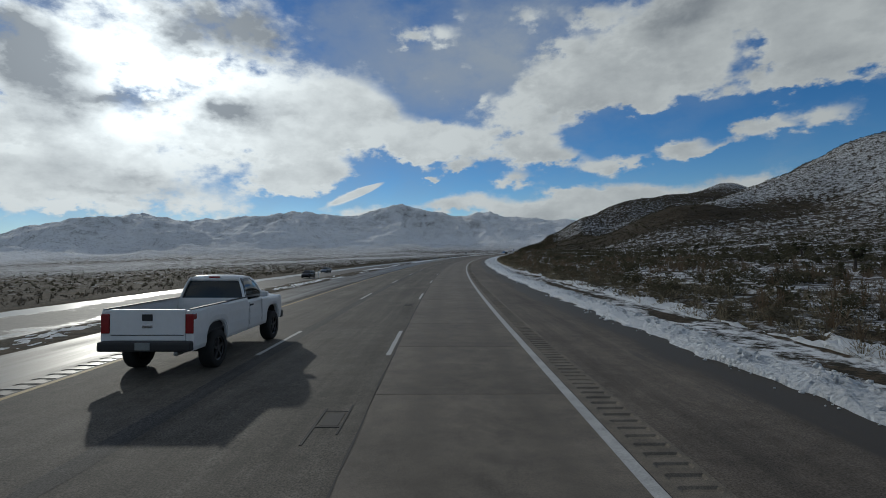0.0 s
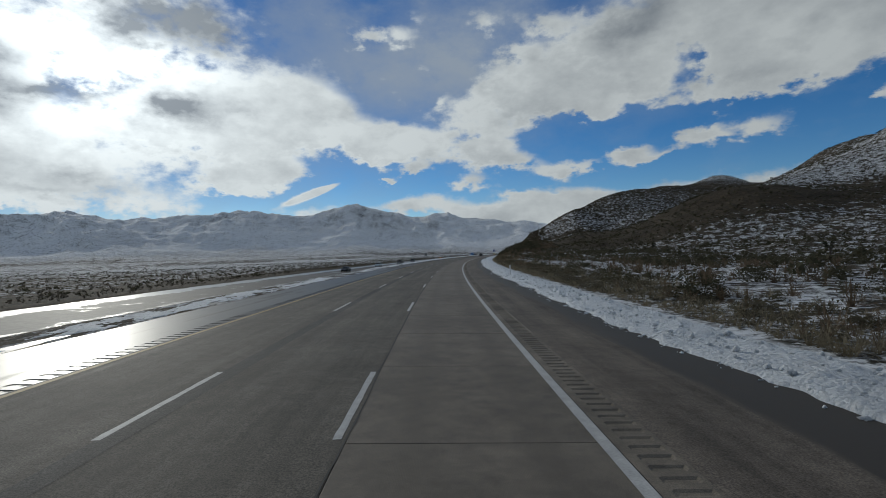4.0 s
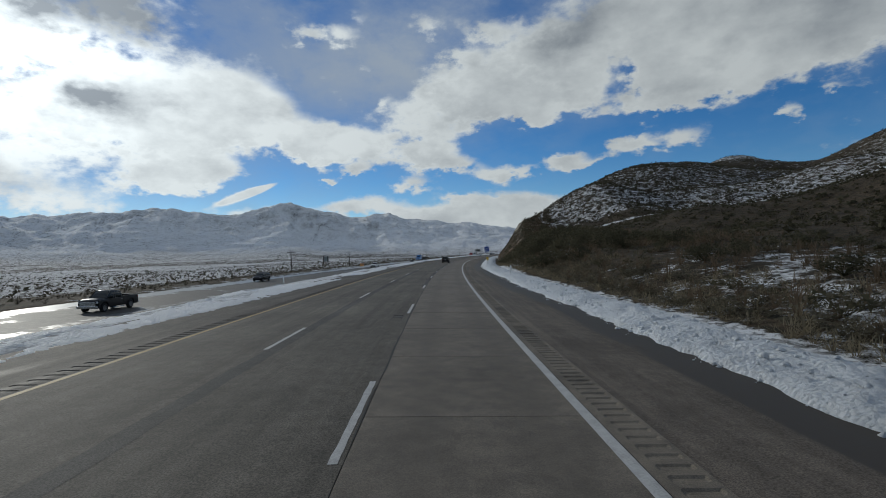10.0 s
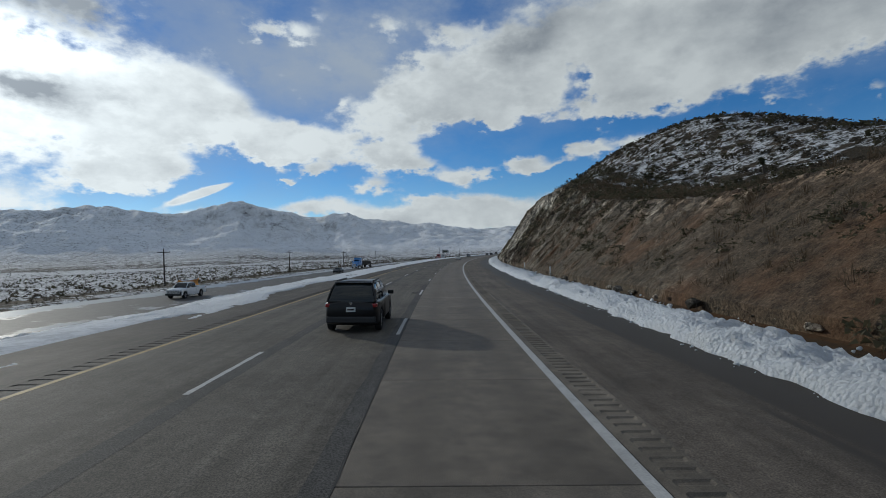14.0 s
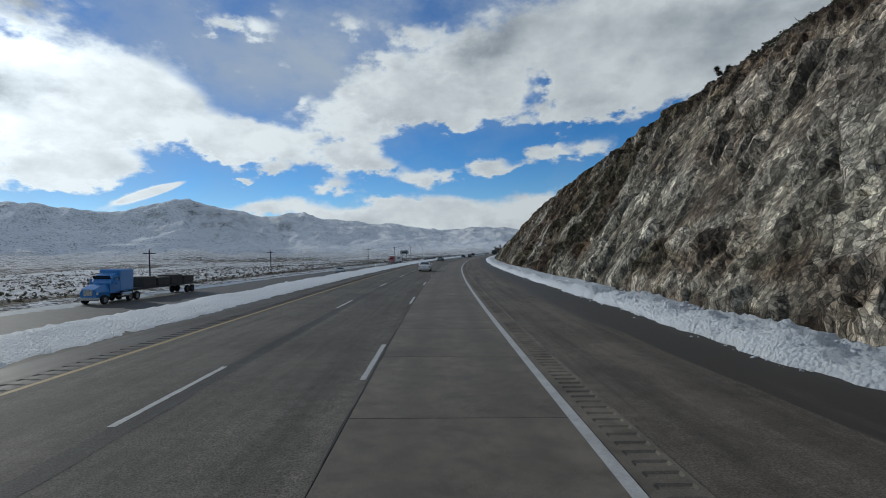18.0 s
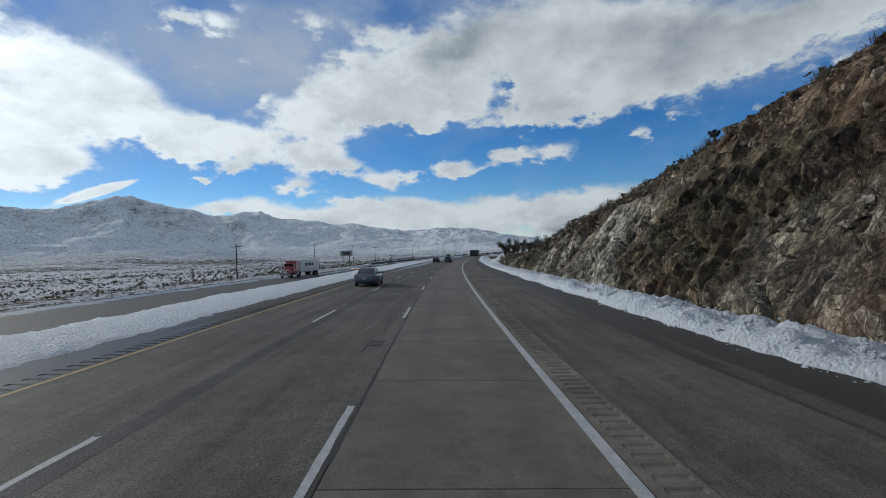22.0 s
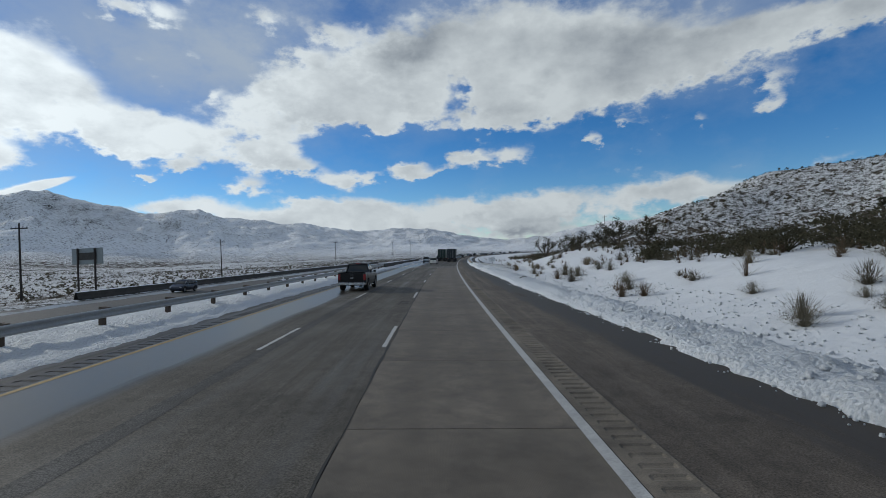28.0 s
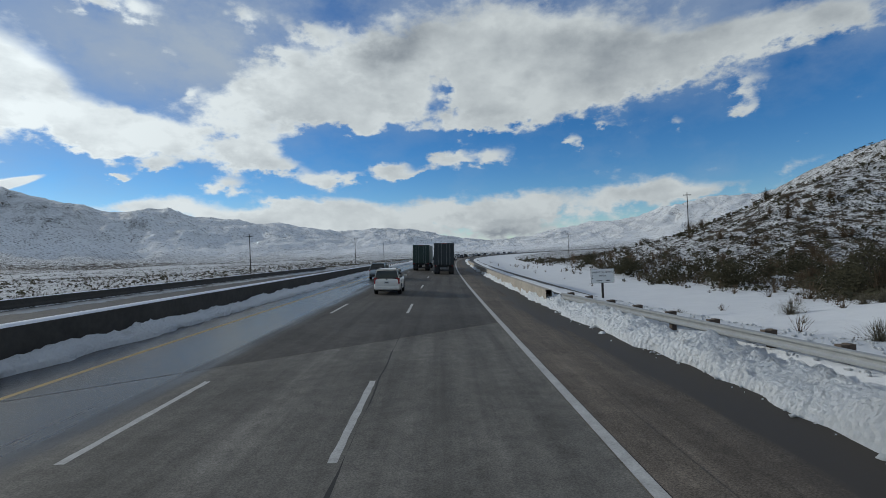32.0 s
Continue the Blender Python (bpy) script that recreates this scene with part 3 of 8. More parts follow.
# bare crags where the mountain is steepest
steep = np.hypot(np.gradient(FZ, axis=1) / np.gradient(rr)[None], np.gradient(FZ, axis=0) / (RR * np.gradient(az)[:, None]))
crag = smooth(steep + 0.5 * (fbm(FX / 90, FY / 90, 3, 63) - 0.5), 0.52, 1.05) * smooth(rise, 0.15, 0.5) * (0.25 + 0.75 * smooth(fbm(FX / 22, FY / 22, 2, 65), 0.40, 0.60))
far = part_of("far_mountains", grid_mesh("far_mountains", FX, FY, FZ, {"snow": 0.50 + 0.33 * smooth(rise, 0.01, 0.20) - 0.28 * crag + 0.10 * (fbm(FX / 500, FY / 500, 3, 60) - 0.5) * 2, "rust": 0 * FZ}),
              ground_material("mountain_ground", (0.10, 0.085, 0.07), (0.07, 0.06, 0.05), 0.05, (0.048, 0.044, 0.038), 0.10, 0.46, 0.082, 0.19, 26.0))
tagged(far, "snow-covered desert mountains on the horizon", "mountains", kind="backdrop")
far["kind"] = "structure"

# ---- road ----
RIGHT_LINE, LANE_1, LANE_2, LEFT_LINE = 2.45, -1.20, -4.75, -7.95
SLAB = 4.57


def paving(name, tone, rough, groove=False, along=True):
    """Worn concrete: blotches, darker wheel tracks, fine grain and lengthwise saw grooves."""
    m, n, l, b = material(name)
    co = n.new("ShaderNodeTexCoord").outputs["Object"]
    info = n.new("ShaderNodeObjectInfo")
    rnd = n.new("ShaderNodeVectorMath")
    rnd.operation = "ADD"
    scl = n.new("ShaderNodeVectorMath")
    scl.operation = "SCALE"
    scl.inputs[0].default_value = (31.0, 17.0, 9.0)
    l.new(info.outputs["Random"], scl.inputs[3])
    l.new(co, rnd.inputs[0])
    l.new(scl.outputs[0], rnd.inputs[1])
    p = rnd.outputs[0]
    broad, mid, fine = noise_node(n, l, p, 0.35, 4.0), noise_node(n, l, p, 2.2, 6.0, 0.65), noise_node(n, l, p, 60.0, 3.0)
    stain = ramp(n, l, broad.outputs[0], [(0.3, tuple(c * 0.72 for c in tone)), (0.7, tuple(c * 1.22 for c in tone))]).outputs[0]
    spot_ = ramp(n, l, mid.outputs[0], [(0.35, (0.72, 0.72, 0.72)), (0.62, (1.12, 1.12, 1.12))]).outputs[0]
    col = mixed(n, l, 1.0, stain, spot_, "MULTIPLY")
    grain = ramp(n, l, fine.outputs[0], [(0.3, (0.62, 0.62, 0.62)), (0.7, (1.35, 1.35, 1.35))]).outputs[0]
    col = mixed(n, l, 1.0, col, grain, "MULTIPLY")
    if groove:
        sx = n.new("ShaderNodeSeparateXYZ")
        l.new(co, sx.inputs[0])
        # two wheel tracks, 1.8 m apart, polished and darkened by tyres
        d = maths(n, l, "SUBTRACT", maths(n, l, "ABSOLUTE", sx.outputs[0]), 0.92)
        trackf = maths(n, l, "EXPONENT", maths(n, l, "MULTIPLY", maths(n, l, "MULTIPLY", d, d), -9.0))
        trackf = maths(n, l, "MULTIPLY", trackf, maths(n, l, "ADD", maths(n, l, "MULTIPLY", broad.outputs[0], 0.7), 0.05))
        col = mixed(n, l, trackf, col, tuple(c * 0.62 for c in tone))
        wave = n.new("ShaderNodeTexWave")
        wave.wave_type, wave.bands_direction = "BANDS", "X"
        wave.inputs["Scale"].default_value = 16.0
        wave.inputs["Distortion"].default_value = 0.4
        l.new(co, wave.inputs["Vector"])
        lines = maths(n, l, "MULTIPLY", wave.outputs["Fac"], ramp(n, l, mid.outputs[0], [(0.42, (0, 0, 0)), (0.6, (1, 1, 1))]).outputs[0])
        col = mixed(n, l, maths(n, l, "MULTIPLY", lines, 0.10), col, tuple(c * 0.5 for c in tone))
        h = maths(n, l, "ADD", maths(n, l, "MULTIPLY", fine.outputs[0], 0.5), maths(n, l, "MULTIPLY", lines, -0.15))
    else:
        h = maths(n, l, "ADD", maths(n, l, "MULTIPLY", fine.outputs[0], 0.7), maths(n, l, "MULTIPLY", mid.outputs[0], 0.3))
    l.new(col, b.inputs["Base Color"])
    rr_ = n.new("ShaderNodeMapRange")
    rr_.inputs[3].default_value, rr_.inputs[4].default_value = rough - 0.12, min(1, rough + 0.15)
    l.new(mid.outputs[0], rr_.inputs[0])
    l.new(rr_.outputs[0], b.inputs["Roughness"])
    b.inputs["Specular IOR Level"].default_value = 0.22
    bump(n, l, h, 0.5, 0.006, b)
    return m


def wet_paving(name, tone, wet_tone, rough, wet_rough=0.16):
    """Paving on which the attribute 'wet' (0..1) says where melt water lies."""
    m, n, l, b = material(name)
    co = n.new("ShaderNodeTexCoord").outputs["Object"]
    at = n.new("ShaderNodeAttribute")
    at.attribute_name = "wet"
    broad, mid, fine = noise_node(n, l, co, 0.22, 5.0, 0.6), noise_node(n, l, co, 1.6, 7.0, 0.7), noise_node(n, l, co, 45.0, 3.0)
    dry = ramp(n, l, mid.outputs[0], [(0.3, tuple(c * 0.7 for c in tone)), (0.7, tuple(c * 1.25 for c in tone))]).outputs[0]
    grain = ramp(n, l, fine.outputs[0], [(0.3, (0.7, 0.7, 0.7)), (0.7, (1.25, 1.25, 1.25))]).outputs[0]
    dry = mixed(n, l, 1.0, dry, grain, "MULTIPLY")
    w = maths(n, l, "ADD", at.outputs["Fac"], maths(n, l, "MULTIPLY", maths(n, l, "SUBTRACT", broad.outputs[0], 0.5), 0.9))
    w = maths(n, l, "ADD", w, maths(n, l, "MULTIPLY", maths(n, l, "SUBTRACT", mid.outputs[0], 0.5), 0.5))
    w = ramp(n, l, w, [(0.46, (0, 0, 0)), (0.56, (1, 1, 1))]).outputs[0]
    l.new(mixed(n, l, w, dry, wet_tone), b.inputs["Base Color"])
    rg = mixed(n, l, w, (rough, rough, rough), (wet_rough,) * 3)
    l.new(rg, b.inputs["Roughness"])
    l.new(mixed(n, l, w, (0.2, 0.2, 0.2), (0.5, 0.5, 0.5)), b.inputs["Specular IOR Level"])
    bump(n, l, mixed(n, l, w, fine.outputs[0], (0.5, 0.5, 0.5)), 0.5, 0.006, b)
    return m


def lane_asphalt(name, tone, pebble=0.5, gloss=0.30, damp=0.6, edge=(0.34, 0.80), sheen=0.20):
    """Open-textured asphalt: lengthwise streaks, stones, wheel tracks and wet patches."""
    m, n, l, b = material(name)
    co = n.new("ShaderNodeTexCoord").outputs["Object"]
    at = {}
    for key in ("across", "along", "wet"):
        at[key] = n.new("ShaderNodeAttribute")
        at[key].attribute_name = key
    vec = n.new("ShaderNodeCombineXYZ")
    l.new(at["across"].outputs["Fac"], vec.inputs[0])
    l.new(maths(n, l, "MULTIPLY", at["along"].outputs["Fac"], 0.03), vec.inputs[1])
    streak, fibre = noise_node(n, l, vec.outputs[0], 1.6, 5.0, 0.6), noise_node(n, l, vec.outputs[0], 9.0, 4.0, 0.6)
    broad, mid, fine = noise_node(n, l, co, 0.25, 4.0), noise_node(n, l, co, 3.0, 6.0, 0.7), noise_node(n, l, co, 38.0, 3.0, 0.7)
    col = ramp(n, l, streak.outputs[0], [(0.3, tuple(c * 0.68 for c in tone)), (0.7, tuple(c * 1.30 for c in tone))]).outputs[0]
    for source, low, high, spread in ((fibre, 0.92, 1.08, 0.18), (broad, 0.80, 1.22, 0.16), (mid, 0.78, 1.2, 0.18), (fine, 1 - pebble, 1 + pebble, 0.14)):
        col = mixed(n, l, 1.0, col, ramp(n, l, source.outputs[0], [(0.5 - spread, (low,) * 3), (0.5 + spread, (high,) * 3)]).outputs[0], "MULTIPLY")
    w = maths(n, l, "ADD", at["wet"].outputs["Fac"], maths(n, l, "MULTIPLY", maths(n, l, "SUBTRACT", streak.outputs[0], 0.5), 1.1))
    w = ramp(n, l, maths(n, l, "ADD", w, maths(n, l, "MULTIPLY", maths(n, l, "SUBTRACT", broad.outputs[0], 0.5), 0.4)), [(edge[0], (0, 0, 0)), (edge[1], (1, 1, 1))]).outputs[0]
    l.new(mixed(n, l, w, col, tuple(c * damp for c in tone)), b.inputs["Base Color"])
    l.new(mixed(n, l, w, (0.78, 0.78, 0.78), (gloss,) * 3), b.inputs["Roughness"])
    l.new(mixed(n, l, w, (0.18, 0.18, 0.18), (sheen,) * 3), b.inputs["Specular IOR Level"])
    bump(n, l, mixed(n, l, maths(n, l, "MULTIPLY", w, 0.8), fine.outputs[0], (0.5, 0.5, 0.5)), 0.7, 0.008, b)
    return m


MAT_LANE = paving("truck_lane_concrete", (0.142, 0.121, 0.097), 0.72, True)
MAT_LANES = lane_asphalt("lane_asphalt", (0.088, 0.078, 0.064), 0.55, 0.30, 0.4, sheen=0.25)
MAT_SEAM = lane_asphalt("worn_seam_asphalt", (0.056, 0.053, 0.049), 0.7)
MAT_RUMBLE = paving("rumble_concrete", (0.150, 0.128, 0.101), 0.8)
MAT_JOINT = plain("joint_filler", (0.014, 0.013, 0.012), 0.8)
MAT_ASPHALT = lane_asphalt("worn_shoulder_asphalt", (0.102, 0.085, 0.068), 0.45, 0.62, 0.42, (0.46, 0.60))
MAT_LEFT = lane_asphalt("wet_inner_shoulder", (0.064, 0.055, 0.046), 0.45, 0.42, 0.45, (0.42, 0.85))
MAT_OPPOSITE = wet_paving("opposite_concrete", (0.075, 0.070, 0.063), (0.045, 0.043, 0.041), 0.7, 0.30)
MAT_WHITE = plain("white_road_paint", (0.36, 0.355, 0.34), 0.7, vary=0.35, scale=4.0)
MAT_YELLOW = plain("yellow_road_paint", (0.27, 0.18, 0.05), 0.7, vary=0.35, scale=4.0)
MAT_DECK = paving("bridge_deck_concrete", (0.060, 0.055, 0.050), 0.7)


def band(name, cols, zs, mat, s0=-120.0, s1=2000.0, step=4.0, attributes=None):
    """A strip along the road; cols and zs give its section."""
    s = np.concatenate([np.arange(s0, min(s1, 1000) + 0.01, step), np.arange(1000 + step, s1 + step, 4.0)]) if s1 > 1000 else np.arange(s0, s1 + step, step)
    S, U = np.meshgrid(s, np.array(cols, float), indexing="ij")
    x, y = spot(S, U)
    z = np.tile(np.array(zs, float), (len(s), 1)) + bank(U)
    att = {k: f(S, U) for k, f in (attributes or {}).items()}
    return part_of(name, grid_mesh(name, x, y, z, att, soft=False), mat)


def slab_strip(name, u0, u1, z, mat, depth=0.22):
    return band(name, [u0, u0, u1, u1], [z - depth, z, z, z - depth], mat)


road = slab_strip("road", LEFT_LINE - 0.35, RIGHT_LINE + 0.15, -0.012, MAT_JOINT)
tagged(road, "motorway of dark worn asphalt lanes beside a concrete truck lane", "road", kind="structure")


def wet_right(S, U):
    e = snow_edge(S)
    return np.clip(1.10 - (e - U) / np.interp(S, [-100, 100, 300, 420, 540, 700, 1000], [2.2, 2.6, 2.4, 3.4, 4.6, 3.4, 2.4]), 0, 1) * 0.9


def wet_left(S, U):
    base = np.interp(S, [-100, 60, 170, 240, 300, 420, 460, 560, 612, 622, 632, 640, 700, 760, 880, 1000], [.75, .8, .85, .6, .35, .25, .5, .45, .5, .95, .95, .45, .6, .8, .9, .8])
    return base + 0.25 * (fbm(S * 0.02, U * 0.1, 3, 81) - 0.5)


sh = band("shoulder_right", np.linspace(3.27, 9.9, 15), [-0.012] * 15, MAT_ASPHALT, step=2.0, attributes={"wet": wet_right, "across": lambda S, U: U, "along": lambda S, U: S})
tagged(sh, "dark worn asphalt shoulder, wet beside the snow", "shoulder", kind="structure")
sl = band("shoulder_left", np.linspace(-12.2, LEFT_LINE - 0.16, 10), [-0.012] * 10, MAT_LEFT, step=2.0, attributes={"wet": wet_left, "across": lambda S, U: U, "along": lambda S, U: S})
tagged(sl, "inner shoulder with sheets of melt water", "shoulder", kind="structure")
tagged(band("edge_line", [RIGHT_LINE - .095, RIGHT_LINE + .095], [0.004] * 2, MAT_WHITE, step=2.0), "worn solid white edge line", "road marking", kind="structure")
tagged(band("median_line", [LEFT_LINE - .07, LEFT_LINE + .07], [0.004] * 2, MAT_YELLOW, step=2.0), "dirty solid yellow edge line", "road marking", kind="structure")


def wet_lane(S, U):
    return (1.05 * smooth(-U, 5.6, 6.9) * smooth(S, 640, 760) + 0.25 * smooth(-U, 7.0, 7.7)) * (0.6 + 0.8 * fbm(S * 0.012, U * 0.2, 3, 83)) + 0.36 * smooth(S, 640, 800)


ALONG = {"across": lambda S, U: U, "along": lambda S, U: S, "wet": wet_lane}
lanes = band("asphalt_lanes", np.linspace(LEFT_LINE - 0.17, LANE_1, 23), [0.0] * 23, MAT_LANES, step=2.0, attributes=ALONG)
tagged(lanes, "dark open-textured asphalt of the two inner lanes", "road", kind="structure")


def ragged_band(name, u0, u1, mat, z, seed, step=0.45, s0=-60.0, s1=1100.0):
    """A strip of paving with frayed edges."""
    s = np.arange(s0, s1, step)
    fray = np.stack([(fbm(s * 0.8, s * 0 + e, 3, seed + e) - 0.5) * 0.09 for e in (0, 5)], 1)
    S, U = np.meshgrid(s, np.array([u0, u1], float), indexing="ij")
    U = U + fray
    x, y = spot(S, U)
    return part_of(name, grid_mesh(name, x, y, z + bank(U), {"across": U, "along": S, "wet": 0 * U}, soft=False), mat)


tagged(ragged_band("lane_seam", LANE_2 + .02, LANE_2 + .42, MAT_SEAM, 0.0025, 91, s1=862), "dark frayed seam between two asphalt lanes", "road joint", kind="structure")
tagged(ragged_band("lane_seam", LANE_1 - .36, LANE_1 - .02, MAT_SEAM, 0.0025, 95, s0=318, s1=432), "dark frayed seam beside the concrete lane", "road joint", kind="structure")
tagged(ragged_band("lane_crack", LANE_1 - .022, LANE_1 + .012, MAT_JOINT, 0.0045, 99, s1=874), "open black joint beside the concrete lane", "road joint", kind="structure")
OPP_Z = -2.82
opp = band("opposite_road", np.linspace(-41.5, -27.8, 12), [OPP_Z] * 12, MAT_OPPOSITE, step=3.0,
           attributes={"wet": lambda S, U: 0.34 + 0.45 * np.exp(-((U + 39.5) / 1.8) ** 2) + 0.2 * np.exp(-((U + 29) / 1.2) ** 2) - 0.12 * smooth(S, 400, 700)})
tagged(opp, "lower opposite carriageway, wet and tyre-marked", "road", kind="structure")


def rumble(name, u0, u1, g0, g1, mat, pitch, depth, s0, s1):
    """A strip with milled grooves across part of its width."""
    k = np.arange(int((s1 - s0) / pitch))
    marks = np.stack([k * pitch, k * pitch + 0.05, k * pitch + 0.12, k * pitch + 0.17], 1).reshape(-1) + s0
    dip = np.tile(np.array([0, -depth, -depth, 0]), len(k)) * (0.6 + 0.8 * np.repeat(fbm(k * 0.31, k * 0, 2, 88), 4))
    S, U = np.meshgrid(marks, np.array([u0, g0 - .05, g0, g1, g1 + .05, u1]), indexing="ij")
    x, y = spot(S, U)
    inner = np.array([0, 0, 1, 1, 0, 0])[None, :]
    z = dip[:, None] * inner + bank(U) + 0.003
    return part_of(name, grid_mesh(name, x, y, z, {"across": U, "along": S, "wet": wet_left(S, U)}, soft=False), mat)


tagged(rumble("rumble_strip", 2.56, 3.27, 2.76, 3.16, MAT_RUMBLE, 0.31, 0.020, -40, 862), "pale concrete rumble strip with milled grooves", "rumble strip", kind="structure")
tagged(rumble("median_rumble_strip", LEFT_LINE - .62, LEFT_LINE - .14, LEFT_LINE - .56, LEFT_LINE - .2, MAT_LEFT, 0.40, 0.028, -40, 862), "grooved rumble strip by the yellow line", "rumble strip", kind="structure")


tagged(band("shoulder_edge", [2.56, 2.9, 3.27], [0.003] * 3, MAT_ASPHALT, s0=862, step=2.0, attributes={"wet": wet_right, "across": lambda S, U: U, "along": lambda S, U: S}), "plain asphalt beside the edge line on the bridge", "shoulder", kind="structure")


def box_bm(x0, x1, y0, y1, z0, z1, bevel=0.0):
    bm = bmesh.new()
    bmesh.ops.create_cube(bm, size=1)
    for v in bm.verts:
        v.co = ((x0 + x1) / 2 + v.co.x * (x1 - x0), (y0 + y1) / 2 + v.co.y * (y1 - y0), (z0 + z1) / 2 + v.co.z * (z1 - z0))
    if bevel:
        bmesh.ops.bevel(bm, geom=bm.edges[:], offset=bevel, segments=2, profile=0.6, affect="EDGES")
    return bm


def mesh_of(name, bm, mat):
    me = bpy.data.meshes.new(name)
    bm.to_mesh(me)
    bm.free()
    me.materials.append(mat)
    return me


# lane markings: one worn dash every 48 feet, beside the joint
bm = bmesh.new()
bmesh.ops.create_grid(bm, x_segments=3, y_segments=14, size=1)
rng = random.Random(5)
for v in bm.verts:
    edge_x, edge_y = abs(v.co.x) > 0.9, abs(v.co.y) > 0.9
    v.co = (v.co.x * .062 + (rng.uniform(-.008, .008) if edge_x else 0), v.co.y * 1.95 + (rng.uniform(-.03, .03) if edge_y else 0), 0.005)
dash_me = mesh_of("lane_dash", bm, MAT_WHITE)
CYCLE = 15.2
for k in range(-6, 80):
    s_ = 14.35 + CYCLE * k
    lag = np.interp(s_, [0, 150, 250, 364, 420, 530, 640, 860], [0, 0, .55, .5, .42, .14, .08, 0]) * CYCLE
    for s_, u in ((s_, LANE_1 - .13), (s_ - lag, LANE_2)):
        d = new("lane_dash", dash_me)
        d.parent = road
        d.matrix_world = on_road(s_, u, 0.0)


# ---- snow banks ----
def snow_material():
    m, n, l, b = material("ploughed_snow")
    co = n.new("ShaderNodeTexCoord").outputs["Object"]
    broad, fine = noise_node(n, l, co, 0.9, 6.0, 0.65), noise_node(n, l, co, 14.0, 7.0, 0.78)
    clean = mixed(n, l, fine.outputs[0], (0.54, 0.57, 0.60), (0.78, 0.80, 0.82))
    dirt = ramp(n, l, broad.outputs[0], [(0.60, (0, 0, 0)), (0.74, (1, 1, 1))]).outputs[0]
    l.new(mixed(n, l, maths(n, l, "MULTIPLY", dirt, 0.35), clean, (0.30, 0.28, 0.25)), b.inputs["Base Color"])
    b.inputs["Roughness"].default_value = 0.75
    b.inputs["Subsurface Weight"].default_value = 0.0
    clod = n.new("ShaderNodeTexVoronoi")
    clod.inputs["Scale"].default_value = 8.0
    l.new(co, clod.inputs["Vector"])
    h = maths(n, l, "SUBTRACT", maths(n, l, "MULTIPLY", fine.outputs[0], 0.8), maths(n, l, "MULTIPLY", clod.outputs["Distance"], 0.9))
    bump(n, l, h, 1.0, 0.13, b)
    return m


MAT_SNOW = snow_material()


def voronoi(x, y, seed):
    """Nearest and second nearest cell on arrays: distances and two random numbers of the nearest."""
    ix, iy = np.floor(x), np.floor(y)
    d1, d2 = np.full(x.shape, 9.0), np.full(x.shape, 9.0)
    ra, rb, px, py = np.zeros(x.shape), np.zeros(x.shape), np.zeros(x.shape), np.zeros(x.shape)
    for i in (-1, 0, 1):
        for j in (-1, 0, 1):
            cx, cy = ix + i, iy + j
            fx, fy = cx + lattice(cx, cy, seed), cy + lattice(cx, cy, seed + 7)
            d = np.hypot(x - fx, y - fy)
            closer = d < d1
            d2 = np.where(closer, d1, np.minimum(d2, d))
            ra = np.where(closer, lattice(cx, cy, seed + 13), ra)
            rb = np.where(closer, lattice(cx, cy, seed + 19), rb)
            px, py = np.where(closer, x - fx, px), np.where(closer, y - fy, py)
            d1 = np.minimum(d1, d)
    return d1, d2, ra, rb, px, py


def snow_bank(name, edge, width, height, s0, s1, seed, side=1, step=0.22, n_across=21, gaps=0.0):
    """A ridge of ploughed, lumpy snow; it sinks under the ground where it has melted."""
    s = np.arange(s0, s1, step)
    w = np.linspace(0, 1, n_across)
    S, Wd = np.meshgrid(s, w, indexing="ij")
    wide = width(S)
    U = edge(S) + side * Wd * wide
    U = U + side * (value_noise(S * 1.7, Wd * 6, seed) - 0.5) * 0.35 * (1 - Wd)
    lump = fbm(S * 0.8, U * 0.9, 5, seed + 1)
    d1, d2, r1, q1, x1, y1 = voronoi(S * 2.6, U * 2.8, seed + 3)
    e1, e2, r2, q2, x2, y2 = voronoi(S * 4.4, U * 4.6, seed + 5)
    crest = np.sin(np.pi * np.clip(Wd * 0.92 + 0.06, 0, 1)) ** 0.6
    body = smooth(Wd, 0, 0.06)
    Z = height(S) * crest * (0.15 + 0.95 * lump) - 0.03
    Z = Z + (0.045 + 0.11 * height(S)) * (r1 - 0.25) * (1 - smooth(d1, 0.15, 0.55)) * 1.5 * body
    Z = Z + (0.035 + 0.06 * height(S)) * (r2 - 0.3) * (1 - smooth(e1, 0.2, 0.5)) * 1.6 * body
    Z = Z * body - 0.06 * (1 - body)
    Z = Z - gaps * (1 - smooth(fbm(S * 0.12, U * 0.7, 4, seed + 9) + 0.25 * smooth(S, 380, 520), 0.40, 0.50))
    Z = Z * np.where(Wd > 0.98, 0, 1)
    base = np.where((U > 9.95) | (U < -12.2), land(S, U) - 0.02, -0.012)
    x, y = spot(S, U)
    ob = part_of(name, grid_mesh(name, x, y, base + Z + bank(U), soft=True), MAT_SNOW)
    return tagged(ob, "ridge of lumpy ploughed snow along the shoulder", "snow bank", kind="stuff")


def lin(points):
    return lambda s: np.interp(s, [a for a, _ in points], [b for _, b in points])


snow_bank("snow_bank", snow_edge, lin([(-60, 1.4), (60, 1.7), (120, 3.2), (330, 3.4), (400, 3.0), (520, 3.6), (660, 3.8), (760, 3.4), (850, 2.6), (890, 1.5), (1000, 1.2)]),
          lin([(-60, .30), (60, .28), (120, .30), (330, .42), (400, .75), (520, .85), (660, .8), (740, .45), (835, .5), (855, .75), (885, .7), (1000, .55)]), -30, 1050, 100)
